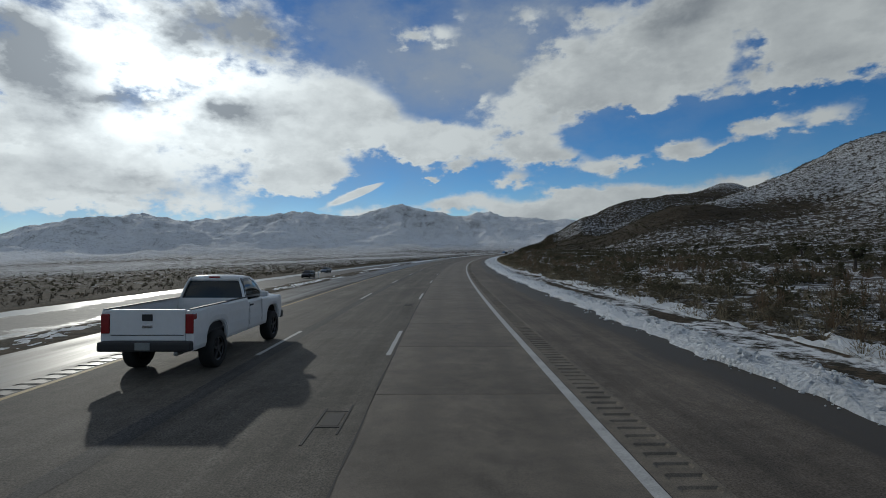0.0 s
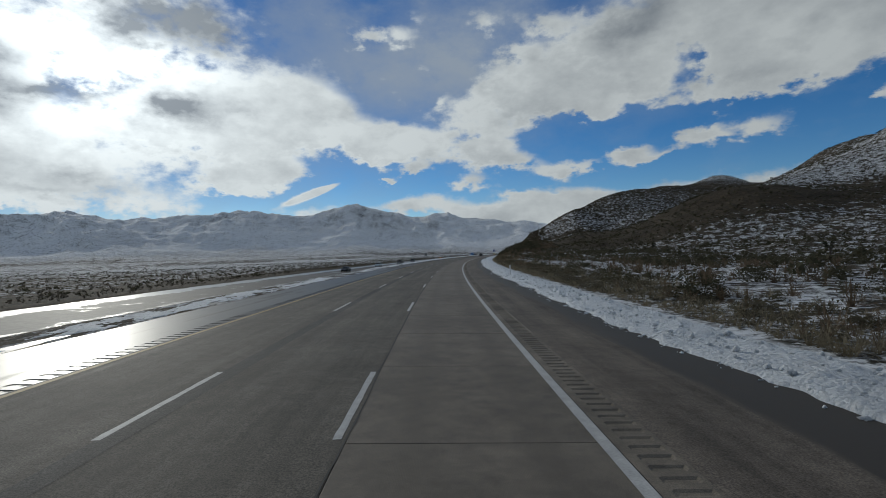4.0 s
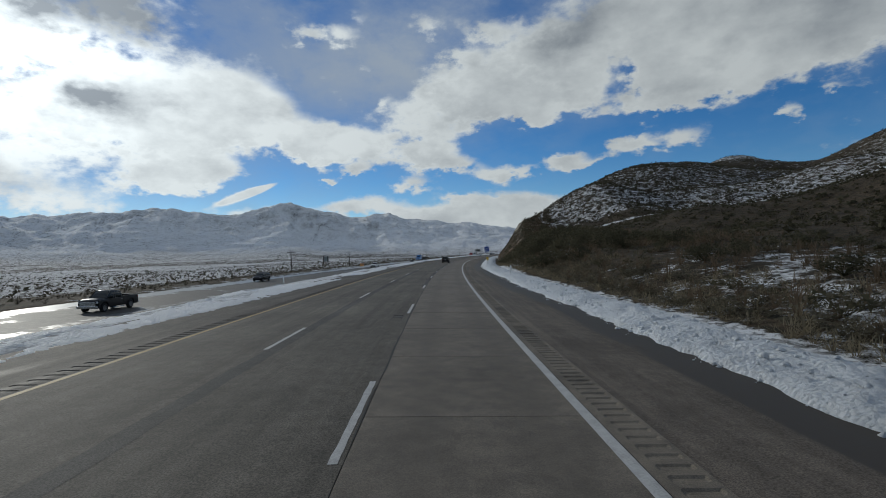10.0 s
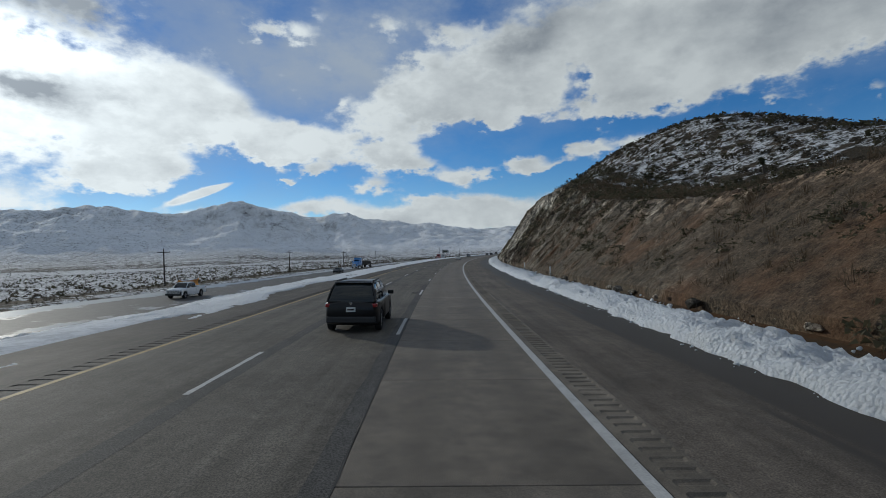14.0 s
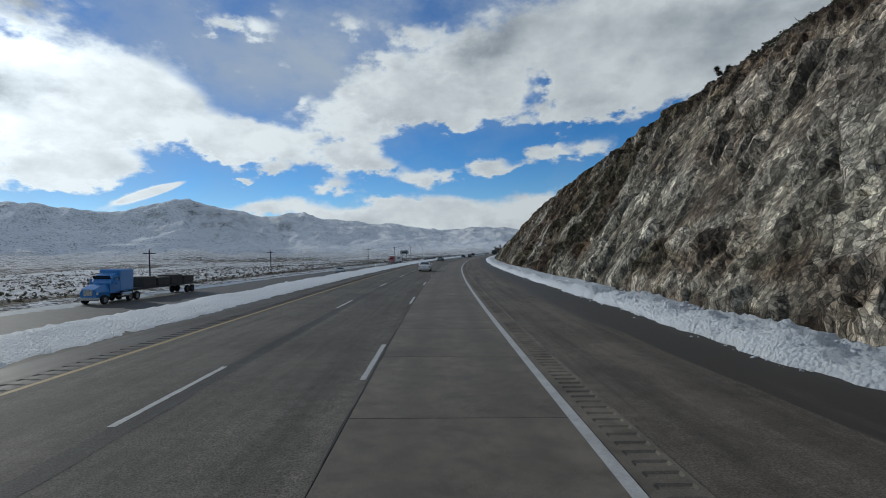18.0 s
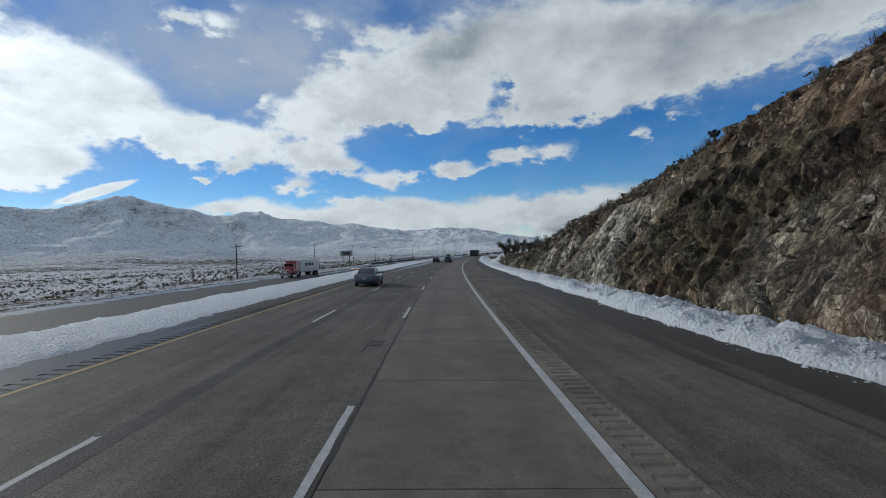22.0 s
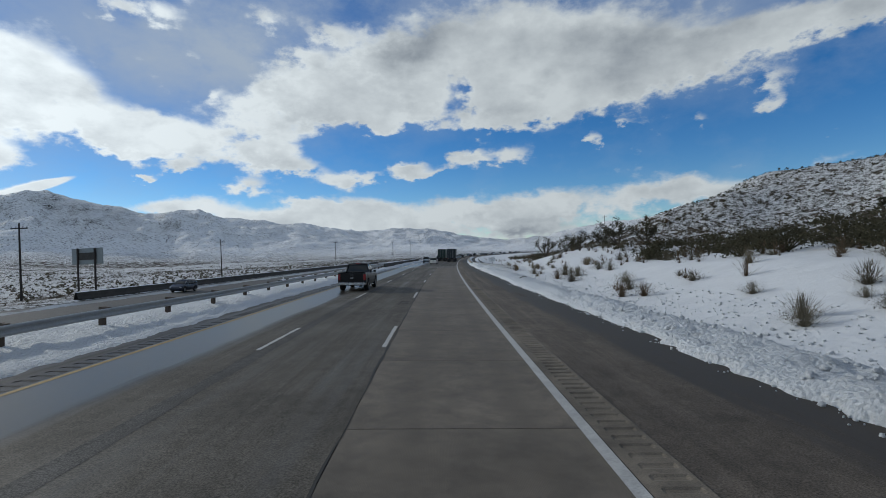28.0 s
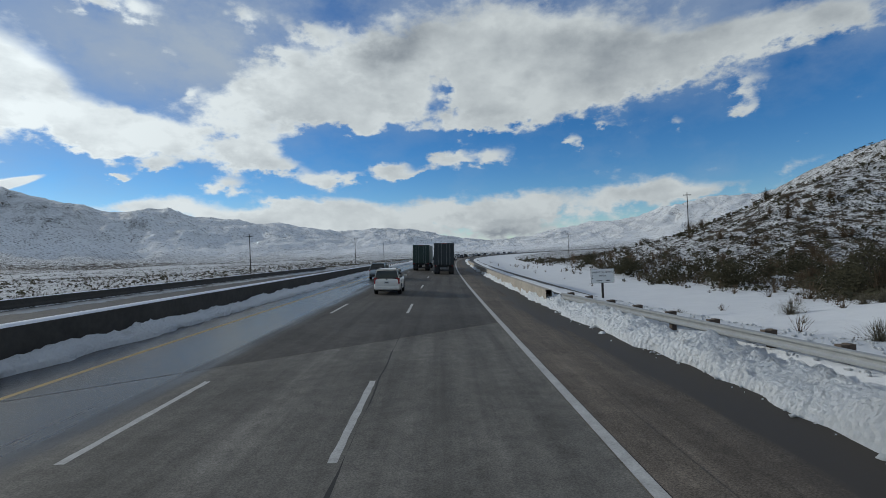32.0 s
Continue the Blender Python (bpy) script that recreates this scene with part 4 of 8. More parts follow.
# a second, broken ridge at the start, beyond a bare black strip of cinders
snow_bank("snow_bank", lambda s: snow_edge(s) + 3.6, lin([(-60, 1.6), (60, 1.8), (110, 1.0)]), lin([(-60, .24), (70, .26), (110, .1)]), -30, 110, 130, gaps=0.32)
# the median: thin and broken at first, then a continuous bank
snow_bank("snow_bank", lin([(-60, -11.6), (200, -11.5), (330, -10.2), (420, -10.0), (560, -9.8), (640, -9.5), (680, -9.3), (710, -8.9), (740, -8.85), (846, -9.1), (1000, -9.1)]), lin([(-60, 2.0), (150, 2.2), (330, 5.2), (560, 7.0), (700, 8.2), (760, 8.2), (810, 4.5), (850, 1.4), (1000, 1.4)]),
          lin([(-60, .04), (100, .08), (200, .10), (330, .12), (560, .18), (780, .20), (870, .45), (1000, .5)]), -30, 1050, 160, side=-1, gaps=0.3)


# ---- the rock cut ----
def rock_material():
    """Fractured stone: the attributes 'tone' and 'moss' tell blocks apart."""
    m, n, l, b = material("cut_rock")
    co = n.new("ShaderNodeTexCoord").outputs["Object"]
    tone, moss, tan_ = n.new("ShaderNodeAttribute"), n.new("ShaderNodeAttribute"), n.new("ShaderNodeAttribute")
    tone.attribute_name, moss.attribute_name, tan_.attribute_name = "tone", "moss", "tan"
    fine, mid, broad = noise_node(n, l, co, 9.0, 8.0, 0.7), noise_node(n, l, co, 1.4, 6.0, 0.65), noise_node(n, l, co, 0.18, 4.0)
    col = ramp(n, l, tone.outputs["Fac"], [(0.0, (0.085, 0.075, 0.060)), (0.35, (0.20, 0.185, 0.155)), (0.66, (0.34, 0.325, 0.280)), (1.0, (0.48, 0.46, 0.41))]).outputs[0]
    col = mixed(n, l, maths(n, l, "MULTIPLY", tan_.outputs["Fac"], 0.62), col, (0.135, 0.088, 0.054))
    col = mixed(n, l, maths(n, l, "MULTIPLY", moss.outputs["Fac"], 0.55), col, (0.075, 0.078, 0.040))
    # angular blocks, drawn out along the height of the face
    squash = n.new("ShaderNodeVectorMath")
    squash.operation = "MULTIPLY"
    squash.inputs[1].default_value = (1.0, 1.0, 0.50)
    warp = n.new("ShaderNodeVectorMath")
    warp.operation = "MULTIPLY_ADD"
    warp.inputs[1].default_value = (0.22, 0.22, 0.22)
    l.new(mid.outputs["Color"], warp.inputs[0])
    l.new(co, warp.inputs[2])
    l.new(warp.outputs[0], squash.inputs[0])
    facets = None
    crack = None
    for scale_, wide_ in ((0.7, 0.02), (1.7, 0.035), (4.2, 0.05), (9.0, 0.0)):
        cell, edge_ = n.new("ShaderNodeTexVoronoi"), n.new("ShaderNodeTexVoronoi")
        edge_.feature = "DISTANCE_TO_EDGE"
        for v in (cell, edge_):
            v.inputs["Scale"].default_value = scale_
            l.new(squash.outputs[0], v.inputs["Vector"])
        shade = ramp(n, l, cell.outputs["Color"], [(0.2, (0.58, 0.57, 0.56)), (0.8, (1.45, 1.43, 1.40))]).outputs[0]
        col = mixed(n, l, 1.0, col, shade, "MULTIPLY")
        level = maths(n, l, "MULTIPLY", cell.outputs["Color"], 0.9 / scale_)
        facets = level if facets is None else maths(n, l, "ADD", facets, level)
        if not wide_:
            continue
        line = ramp(n, l, edge_.outputs["Distance"], [(0.0, (0, 0, 0)), (wide_, (1, 1, 1))]).outputs[0]
        crack = line if crack is None else mixed(n, l, 1.0, crack, line, "MULTIPLY")
    earth = n.new("ShaderNodeAttribute")
    earth.attribute_name = "earth"
    broken = ramp(n, l, mid.outputs[0], [(0.36, (0.1, 0.1, 0.1)), (0.56, (0.85, 0.85, 0.85))]).outputs[0]
    crack = mixed(n, l, maths(n, l, "MULTIPLY", broken, maths(n, l, "SUBTRACT", 1.0, earth.outputs["Fac"])), (1, 1, 1), crack)
    col = mixed(n, l, crack, (0.045, 0.040, 0.034), col)
    dirt = mixed(n, l, ramp(n, l, fine.outputs[0], [(0.35, (0, 0, 0)), (0.65, (1, 1, 1))]).outputs[0], (0.034, 0.027, 0.018), (0.150, 0.115, 0.078))
    dirt = mixed(n, l, ramp(n, l, broad.outputs[0], [(0.48, (0, 0, 0)), (0.62, (0.6, 0.6, 0.6))]).outputs[0], dirt, (0.105, 0.058, 0.030))
    dirt = mixed(n, l, 1.0, dirt, ramp(n, l, mid.outputs[0], [(0.36, (0.45, 0.45, 0.45)), (0.64, (1.4, 1.4, 1.4))]).outputs[0], "MULTIPLY")
    col = mixed(n, l, maths(n, l, "MULTIPLY", earth.outputs["Fac"], 0.85), col, dirt)
    pale_vein = n.new("ShaderNodeAttribute")
    pale_vein.attribute_name = "vein"
    col = mixed(n, l, maths(n, l, "MULTIPLY", pale_vein.outputs["Fac"], 0.9), col, (0.50, 0.47, 0.42))
    rusty = ramp(n, l, broad.outputs[0], [(0.56, (0, 0, 0)), (0.70, (0.9, 0.9, 0.9))]).outputs[0]
    col = mixed(n, l, maths(n, l, "MULTIPLY", rusty, 0.35), col, (0.20, 0.10, 0.05))
    var = ramp(n, l, fine.outputs[0], [(0.28, (0.55, 0.55, 0.55)), (0.72, (1.3, 1.3, 1.3))]).outputs[0]
    col = mixed(n, l, 1.0, col, var, "MULTIPLY")
    l.new(col, b.inputs["Base Color"])
    b.inputs["Roughness"].default_value = 0.9
    b.inputs["Specular IOR Level"].default_value = 0.2
    bump(n, l, maths(n, l, "ADD", maths(n, l, "ADD", maths(n, l, "MULTIPLY", fine.outputs[0], 0.8), facets), maths(n, l, "MULTIPLY", crack, 0.5)), 1.0, 0.16, b)
    return m


MAT_ROCK = rock_material()


def rock_cut(s0, s1, step, rows):
    s = np.arange(s0, s1, step)
    w = np.linspace(0, 1, rows)
    S, Wd = np.meshgrid(s, w, indexing="ij")
    # the brow is where the face meets the natural slope
    test = np.linspace(12.6, 40, 140)
    TS, TU = np.meshgrid(s, test, indexing="ij")
    gap = natural_right(TS, TU) - cut_face(TS, TU)
    brow = 12.7 + (40 - 12.7) * (gap > 0).mean(1)
    brow = np.clip(np.minimum(brow + 1.2, np.interp(s, [628, 648, 675, 716], [34, 19.2, 17.2, 15.0])), 14.0, 34)[:, None]
    U = 12.2 + (brow - 12.2) * Wd
    Z = np.minimum(cut_face(S, U) + 0.70, natural_right(S, U) + 0.30)
    Z = np.where(Wd < 0.02, -0.4, Z)
    hgt = Z * 1.15
    # upright fractures: the blocks are taller than wide
    a = S - 0.06 * hgt + 0.7 * (fbm(S * 0.12, hgt * 0.12, 3, 200) - 0.5)
    d1, d2, r1, q1, x1, y1 = voronoi(a / 2.9, hgt / 5.0, 210)
    e1, e2, r2, q2, x2, y2 = voronoi(a / 0.8 + r1 * 7, hgt / 2.6 + q1 * 5, 220)
    _, _, r3, q3, x3, _ = voronoi(a / 0.42 + r2 * 5, hgt / 1.3 + q2 * 3, 230)
    # brown rubble between grey slabs; more of it above the bench that runs along the face
    bench_z = 7.6 + 2.2 * (fbm(S * 0.03, S * 0, 3, 270) - 0.5) + 0.5 * (value_noise(S * 0.5, S * 0, 272) - 0.5)
    over = smooth(Z - bench_z, -0.3, 0.5) * smooth(S, 555, 585)
    lean_to = np.interp(S, [480, 500, 540, 562, 572, 592, 604, 618, 628, 648, 655, 672, 716], [.02, -.03, -.05, .03, .12, .05, -.10, -.04, .06, .04, -.09, -.05, .02])
    rubble = smooth(fbm(S * 0.09, hgt * 0.10, 4, 276) + lean_to + 0.05 * over, 0.47, 0.55)
    rubble = np.clip(rubble + 0.7 * smooth(Wd, 0.80, 0.92), 0, 1)
    ledge = np.exp(-((Z - bench_z) / 0.45) ** 2) * smooth(S, 560, 590) * (1 - smooth(S, 690, 705))
    shelf2 = np.exp(-((Z - 3.6 - 3.0 * fbm(S * 0.05, S * 0, 3, 278)) / 0.4) ** 2) * smooth(fbm(S * 0.06, S * 0, 2, 279), 0.48, 0.60)
    ledge = np.maximum(ledge, 0.7 * shelf2)
    smoothness = (q1 > 0.62) * 1.0
    out = (r1 - 0.5) * 1.3 + (x1 * (q1 - 0.5) + y1 * (r1 - 0.5)) * 1.3
    out = out + ((r2 - 0.5) * 0.85 + (x2 * (q2 - 0.5) + y2 * (r2 - 0.5)) * 0.9) * (1 - 0.65 * smoothness)
    out = out + ((r3 - 0.5) * 0.30 + x3 * (q3 - 0.5) * 0.25) * (1 - 0.8 * smoothness)
    out = out - 0.45 * np.exp(-((d2 - d1) / 0.06) ** 2) - 0.25 * np.exp(-((e2 - e1) / 0.09) ** 2) * (1 - 0.5 * smoothness)
    rough = np.interp(S, [s0, 445, 500, 690, s1], [0.15, 0.35, 1.0, 0.9, 0.15]) * smooth(Wd, 0, 0.05) * (1 - smooth(Wd, 0.93, 1.0))
    low = np.interp(S, [400, 450, 485, 505], [1, 1, 0.75, 0])    # broken scree below, ledges above
    rough = rough * (1 - 0.5 * low * (1 - smooth(Wd, 0.45, 0.6)))
    out = out * rough * 0.72
    chips = ((r3 - 0.5) * 0.60 + x3 * (q3 - 0.5) * 0.5 + (r2 - 0.5) * 0.50 + (fbm(S * 1.6, hgt * 1.6, 3, 281) - 0.5) * 0.5) * smooth(rough, 0.1, 0.6)
    out = out * (1 - 0.55 * rubble) + chips * rubble
    step_ = np.where(Z > bench_z, -0.75, 0.35) * np.exp(-np.abs(Z - bench_z) / 1.6) * smooth(S, 560, 590) * (1 - smooth(S, 690, 705))
    out = np.maximum(out * (1 - 0.6 * ledge) + step_ * smooth(rough, 0.3, 0.9), -0.32)
    x, y = spot(S, U - out * 0.8)
    z = Z + out * 0.35 + bank(U)
    tone = np.clip(0.30 + 0.34 * r2 + 0.40 * (r1 - 0.4) + 0.18 * (r3 - 0.5) + 0.12 * smoothness, 0, 1)
    tone = tone * (1 - 0.55 * rubble) * (1 - 0.35 * low) * np.interp(S, [480, 545, 575, 645, 656, 690, 720], [1.30, 1.20, 0.78, 0.80, 1.20, 1.15, 0.95])
    tone = np.clip(tone, 0, 1)
    # a pale vein that runs up the face
    vein = np.abs(S - 579.5 - 1.2 * (value_noise(hgt * 0.7, hgt * 0, 247) - 0.5)) < (0.42 + 0.35 * value_noise(hgt * 1.3, hgt * 0, 248)) * (1 - smooth(Z, 6.6, 7.4))
    tone = np.where(vein, 0.85 + 0.15 * r3, tone)
    moss = smooth(fbm(S * 0.07, hgt * 0.11, 3, 240), 0.48, 0.60) * (0.25 + 0.75 * (r3 > 0.35)) * (0.4 + 0.6 * rubble)
    tan_ = 0.75 * rubble + 0.5 * smooth(fbm(S * 0.05, hgt * 0.07, 3, 250), 0.50, 0.62) + 0.35 * smooth(Wd, 0.6, 0.9) + 0.5 * np.exp(-((S - 408) / 30) ** 2)
    ob = part_of("rock_face", grid_mesh("rock_face", x, y, z, {"tone": tone, "moss": moss, "tan": np.clip(tan_, 0, 1), "vein": vein * 1.0, "earth": np.clip(low * (1 - smooth(Wd + 0.3 * (fbm(S * 0.1, hgt * 0.2, 3, 260) - 0.5), 0.6, 0.75)) + 0.8 * smooth(Wd, 0.86, 0.97) + 0.35 * ledge * (1 - low), 0, 1)}, soft=False), MAT_ROCK)
    return tagged(ob, "steep fractured grey and tan rock cut beside the road", "rock face", kind="structure")


rock = rock_cut(398, 716, 0.22, 112)


def stone_mesh(seed):
    r = random.Random(seed)
    bm = bmesh.new()
    bmesh.ops.create_icosphere(bm, subdivisions=1, radius=0.5)
    for v in bm.verts:
        k = r.uniform(0.65, 1.15)
        v.co = Vector((v.co.x * k * 1.2, v.co.y * k * 0.9, max(v.co.z * k * 0.8, -0.22)))
    me = bpy.data.meshes.new("rock")
    bm.to_mesh(me)
    bm.free()
    for key, value in (("tone", r.uniform(0.35, 0.95)), ("moss", 0.0), ("tan", r.uniform(0, 0.7))):
        me.attributes.new(key, "FLOAT", "POINT").data.foreach_set("value", np.full(len(me.vertices), value, dtype=np.float32))
    me.materials.append(MAT_ROCK)
    return me


STONES = [stone_mesh(300 + k) for k in range(9)]
rng = random.Random(31)


def ground_z(s, u):
    return float(land(np.array([float(s)]), np.array([float(u)]))[0])


for k in range(34):
    s_ = rng.uniform(642, 708)
    u_ = np.interp(s_, [640, 675, 716], [19.8, 17.8, 16.0]) + abs(rng.gauss(0, 4.5))
    size = rng.choice([0.6, 0.9, 1.3, 1.7])
    o = new("boulder", rng.choice(STONES))
    o.matrix_world = upright(s_, u_, ground_z(s_, u_) + size * 0.12) @ pose(0, 0, 0, rng.uniform(-20, 20), rng.uniform(-20, 20), rng.uniform(0, 360)) @ Matrix.Scale(size, 4)
    tagged(o, "rounded tan boulder on the snowy brow of the cut", "rock", "boulders above the cut")
rng = random.Random(31)
for k in range(150):
    s_ = rng.choice([rng.uniform(402, 470), rng.uniform(480, 700), rng.uniform(640, 720)])
    u_ = rng.uniform(11.3, 13.2) if 480 < s_ < 700 else rng.uniform(11.5, 24)
    if 640 < s_ < 720 and rng.random() < 0.6:
        u_ = rng.uniform(20, 40)
    size = rng.choice([0.25, 0.35, 0.5, 0.8])
    o = new("rock", rng.choice(STONES))
    o.matrix_world = upright(s_, u_, ground_z(s_, u_) + size * 0.12 + (0.3 if 402 < s_ < 480 else 0.0)) @ pose(0, 0, 0, rng.uniform(-20, 20), rng.uniform(-20, 20), rng.uniform(0, 360)) @ Matrix.Scale(size, 4)
    tagged(o, "loose angular grey-tan stone fallen from the cut", "rock", "rocks below the cut")


def pebbles(name, rows, mat, label, category, seed):
    """Many small angular lumps as one object: rows of x, y, z, size."""
    r = np.random.RandomState(seed)
    g = (1 + 5 ** .5) / 2
    ico = np.array([(-1, g, 0), (1, g, 0), (-1, -g, 0), (1, -g, 0), (0, -1, g), (0, 1, g), (0, -1, -g), (0, 1, -g), (g, 0, -1), (g, 0, 1), (-g, 0, -1), (-g, 0, 1)]) / 2
    faces = np.array([(0, 11, 5), (0, 5, 1), (0, 1, 7), (0, 7, 10), (0, 10, 11), (1, 5, 9), (5, 11, 4), (11, 10, 2), (10, 7, 6), (7, 1, 8), (3, 9, 4), (3, 4, 2), (3, 2, 6), (3, 6, 8), (3, 8, 9),
                      (4, 9, 5), (2, 4, 11), (6, 2, 10), (8, 6, 7), (9, 8, 1)])
    k = len(rows)
    co = ico[None] * (0.55 + 0.9 * r.rand(k, 12, 1)) * rows[:, None, 3:4] * (0.6 + 0.7 * r.rand(k, 1, 3)) * np.array([0.6, 0.6, 0.45]) + rows[:, None, :3]
    polys = (faces[None] + 12 * np.arange(k)[:, None, None]).reshape(-1, 3)
    me = raw_mesh(bpy.data.meshes.new(name), co.reshape(-1, 3), polys, mat is MAT_SNOW)
    for key, v in (("tone", np.repeat(r.uniform(.25, .95, k), 12)), ("moss", np.zeros(12 * k)), ("tan", np.repeat(r.rand(k) * .8, 12))):
        me.attributes.new(key, "FLOAT", "POINT").data.foreach_set("value", v.astype(np.float32))
    return tagged(part_of(name, me, mat), label, category, kind="stuff")


rs = np.random.RandomState(9)
s_, w_ = rs.uniform(396, 500, 3200), 12.4 + 19 * rs.rand(3200) ** 1.3
x_, y_ = spot(s_, w_)
pebbles("scree", np.stack([x_, y_, np.minimum(cut_face(s_, w_) + 0.5, land(s_, w_) + 0.3) + bank(w_), 0.15 + 0.45 * rs.rand(3200) ** 3], 1), MAT_ROCK, "broken stones lying over the cut slope", "stones", 10)
s_ = rs.uniform(-20, 880, 4200)
w_ = snow_edge(s_) + rs.normal(size=4200) * 0.17 + 0.02
x_, y_ = spot(s_, w_)
pebbles("snow_clods", np.stack([x_, y_, bank(w_) + 0.0, 0.03 + 0.13 * rs.rand(4200) ** 3], 1), MAT_SNOW, "small clods of snow strewn along the shoulder", "snow clods", 11)
s_ = rs.uniform(-20, 860, 14000)
w_ = snow_edge(s_) + 0.2 + 2.6 * rs.rand(14000) * np.interp(s_, [40, 100], [0.5, 1.0])
x_, y_ = spot(s_, w_)
high_ = np.interp(s_, [-60, 330, 400, 660, 740, 850], [.20, .26, .45, .48, .28, .28])
pebbles("snow_lumps", np.stack([x_, y_, bank(w_) + high_ * smooth(w_ - snow_edge(s_), 0, 0.7) * rs.uniform(.5, 1.05, 14000), 0.04 + 0.15 * rs.rand(14000) ** 2.5], 1), MAT_SNOW, "lumps of thrown snow on the ploughed ridge", "snow lumps", 12)

s_ = rs.uniform(760, 885, 4200)
w_ = snow_edge(s_) + 2.2 + 5.0 * rs.rand(4200) ** 1.5
x_, y_ = spot(s_, w_)
pebbles("snow_lumps", np.stack([x_, y_, land(s_, w_) + bank(w_) + 0.02, 0.03 + 0.11 * rs.rand(4200) ** 2], 1), MAT_SNOW, "lumps of thrown snow beyond the ridge", "snow lumps", 13)


# ---- plants ----
def leaf_material(name, a, b_, rough=0.8):
    m, n, l, b = material(name)
    geo = n.new("ShaderNodeNewGeometry")
    info = n.new("ShaderNodeObjectInfo")
    at = n.new("ShaderNodeAttribute")
    at.attribute_name = "tint"
    mix_ = maths(n, l, "ADD", maths(n, l, "MULTIPLY", geo.outputs["Random Per Island"], 0.5), maths(n, l, "MULTIPLY", maths(n, l, "ADD", at.outputs["Fac"], info.outputs["Random"]), 0.5), True)
    col = mixed(n, l, mix_, a, b_)
    l.new(col, b.inputs["Base Color"])
    b.inputs["Roughness"].default_value = rough
    b.inputs["Specular IOR Level"].default_value = 0.15
    tr = n.new("ShaderNodeBsdfTranslucent")
    l.new(col, tr.inputs["Color"])
    ms = n.new("ShaderNodeMixShader")
    ms.inputs[0].default_value = 0.42
    l.new(b.outputs[0], ms.inputs[1])
    l.new(tr.outputs[0], ms.inputs[2])
    l.new(ms.outputs[0], n["Material Output"].inputs["Surface"])
    return m


MAT_GREEN = leaf_material("dark_desert_leaf", (0.034, 0.034, 0.020), (0.088, 0.080, 0.050))
MAT_DRY = leaf_material("dry_twigs", (0.070, 0.052, 0.034), (0.16, 0.12, 0.082))
MAT_STRAW = leaf_material("straw_grass", (0.115, 0.097, 0.064), (0.25, 0.212, 0.145))
MAT_OLIVE = leaf_material("olive_brush", (0.062, 0.056, 0.038), (0.150, 0.132, 0.092))
MAT_GREY = leaf_material("grey_brush", (0.048, 0.042, 0.033), (0.115, 0.099, 0.077))
MAT_BARK = plain("dark_bark", (0.05, 0.04, 0.032), 0.9, relief=0.01)
MAT_YUCCA = leaf_material("yucca_spikes", (0.024, 0.03, 0.016), (0.06, 0.064, 0.036))


def leafy(seed, leaves, clumps, leaf, flat=0.75, spread=1.0):
    """Triangles of a shrub about 1 m wide and high: small leaves in clumps, on thin twigs."""
    r = np.random.RandomState(seed)
    c = r.normal(size=(clumps, 3))
    c /= np.linalg.norm(c, axis=1)[:, None]
    c[:, 2] = np.abs(c[:, 2])
    c *= (0.22 + 0.30 * r.rand(clumps, 1)) * np.array([spread, spread, flat * 1.5])
    c[:, 2] += 0.12
    which = r.randint(0, clumps, leaves)
    p = c[which] + r.normal(size=(leaves, 3)) * np.array([0.085, 0.085, 0.07]) * spread
    p[:, 2] = np.maximum(p[:, 2], 0.01)
    d1, d2 = r.normal(size=(leaves, 3)), r.normal(size=(leaves, 3))
    d1 /= np.linalg.norm(d1, axis=1)[:, None]
    d2 /= np.linalg.norm(d2, axis=1)[:, None]
    size = leaf * (0.6 + 0.8 * r.rand(leaves, 1))
    tri = np.stack([p - d1 * size, p + d1 * size, p + d2 * size * 1.3], 1)
    base = np.zeros((clumps, 3))
    side = r.normal(size=(clumps, 3)) * 0.012
    twig = np.stack([base - side, base + side, c], 1)
    return np.concatenate([tri, twig]).reshape(-1, 3)


def twiggy(seed, blades, width, flare=0.5):
    """Triangles of a dry shrub or tuft: stiff stems fanning from the root."""
    r = np.random.RandomState(seed)
    a, t = r.rand(blades) * 2 * np.pi, np.abs(r.normal(size=blades)) * flare
    t = np.clip(t, 0, 1.2)
    ln = 0.45 + 0.55 * r.rand(blades)
    tip = np.stack([np.cos(a) * np.sin(t) * ln, np.sin(a) * np.sin(t) * ln, np.cos(t) * ln], 1)
    root = np.stack([np.cos(a), np.sin(a), 0 * a], 1) * 0.10 * r.rand(blades, 1)
    side = np.stack([-np.sin(a), np.cos(a), 0 * a], 1) * width
    mid = root * 0.4 + tip * 0.6 + r.normal(size=(blades, 3)) * 0.03
    one = np.stack([root - side, root + side, mid], 1)
    two = np.stack([mid - side * 0.9, mid + side * 0.9, tip], 1)
    return np.concatenate([one, two]).reshape(-1, 3)


def tri_mesh(name, co, mat, tint=None):
    me = bpy.data.meshes.new(name)
    raw_mesh(me, co, np.arange(len(co)).reshape(-1, 3))
    if tint is not None:
        me.attributes.new("tint", "FLOAT", "POINT").data.foreach_set("value", tint.astype(np.float32))
    me.materials.append(mat)
    return me


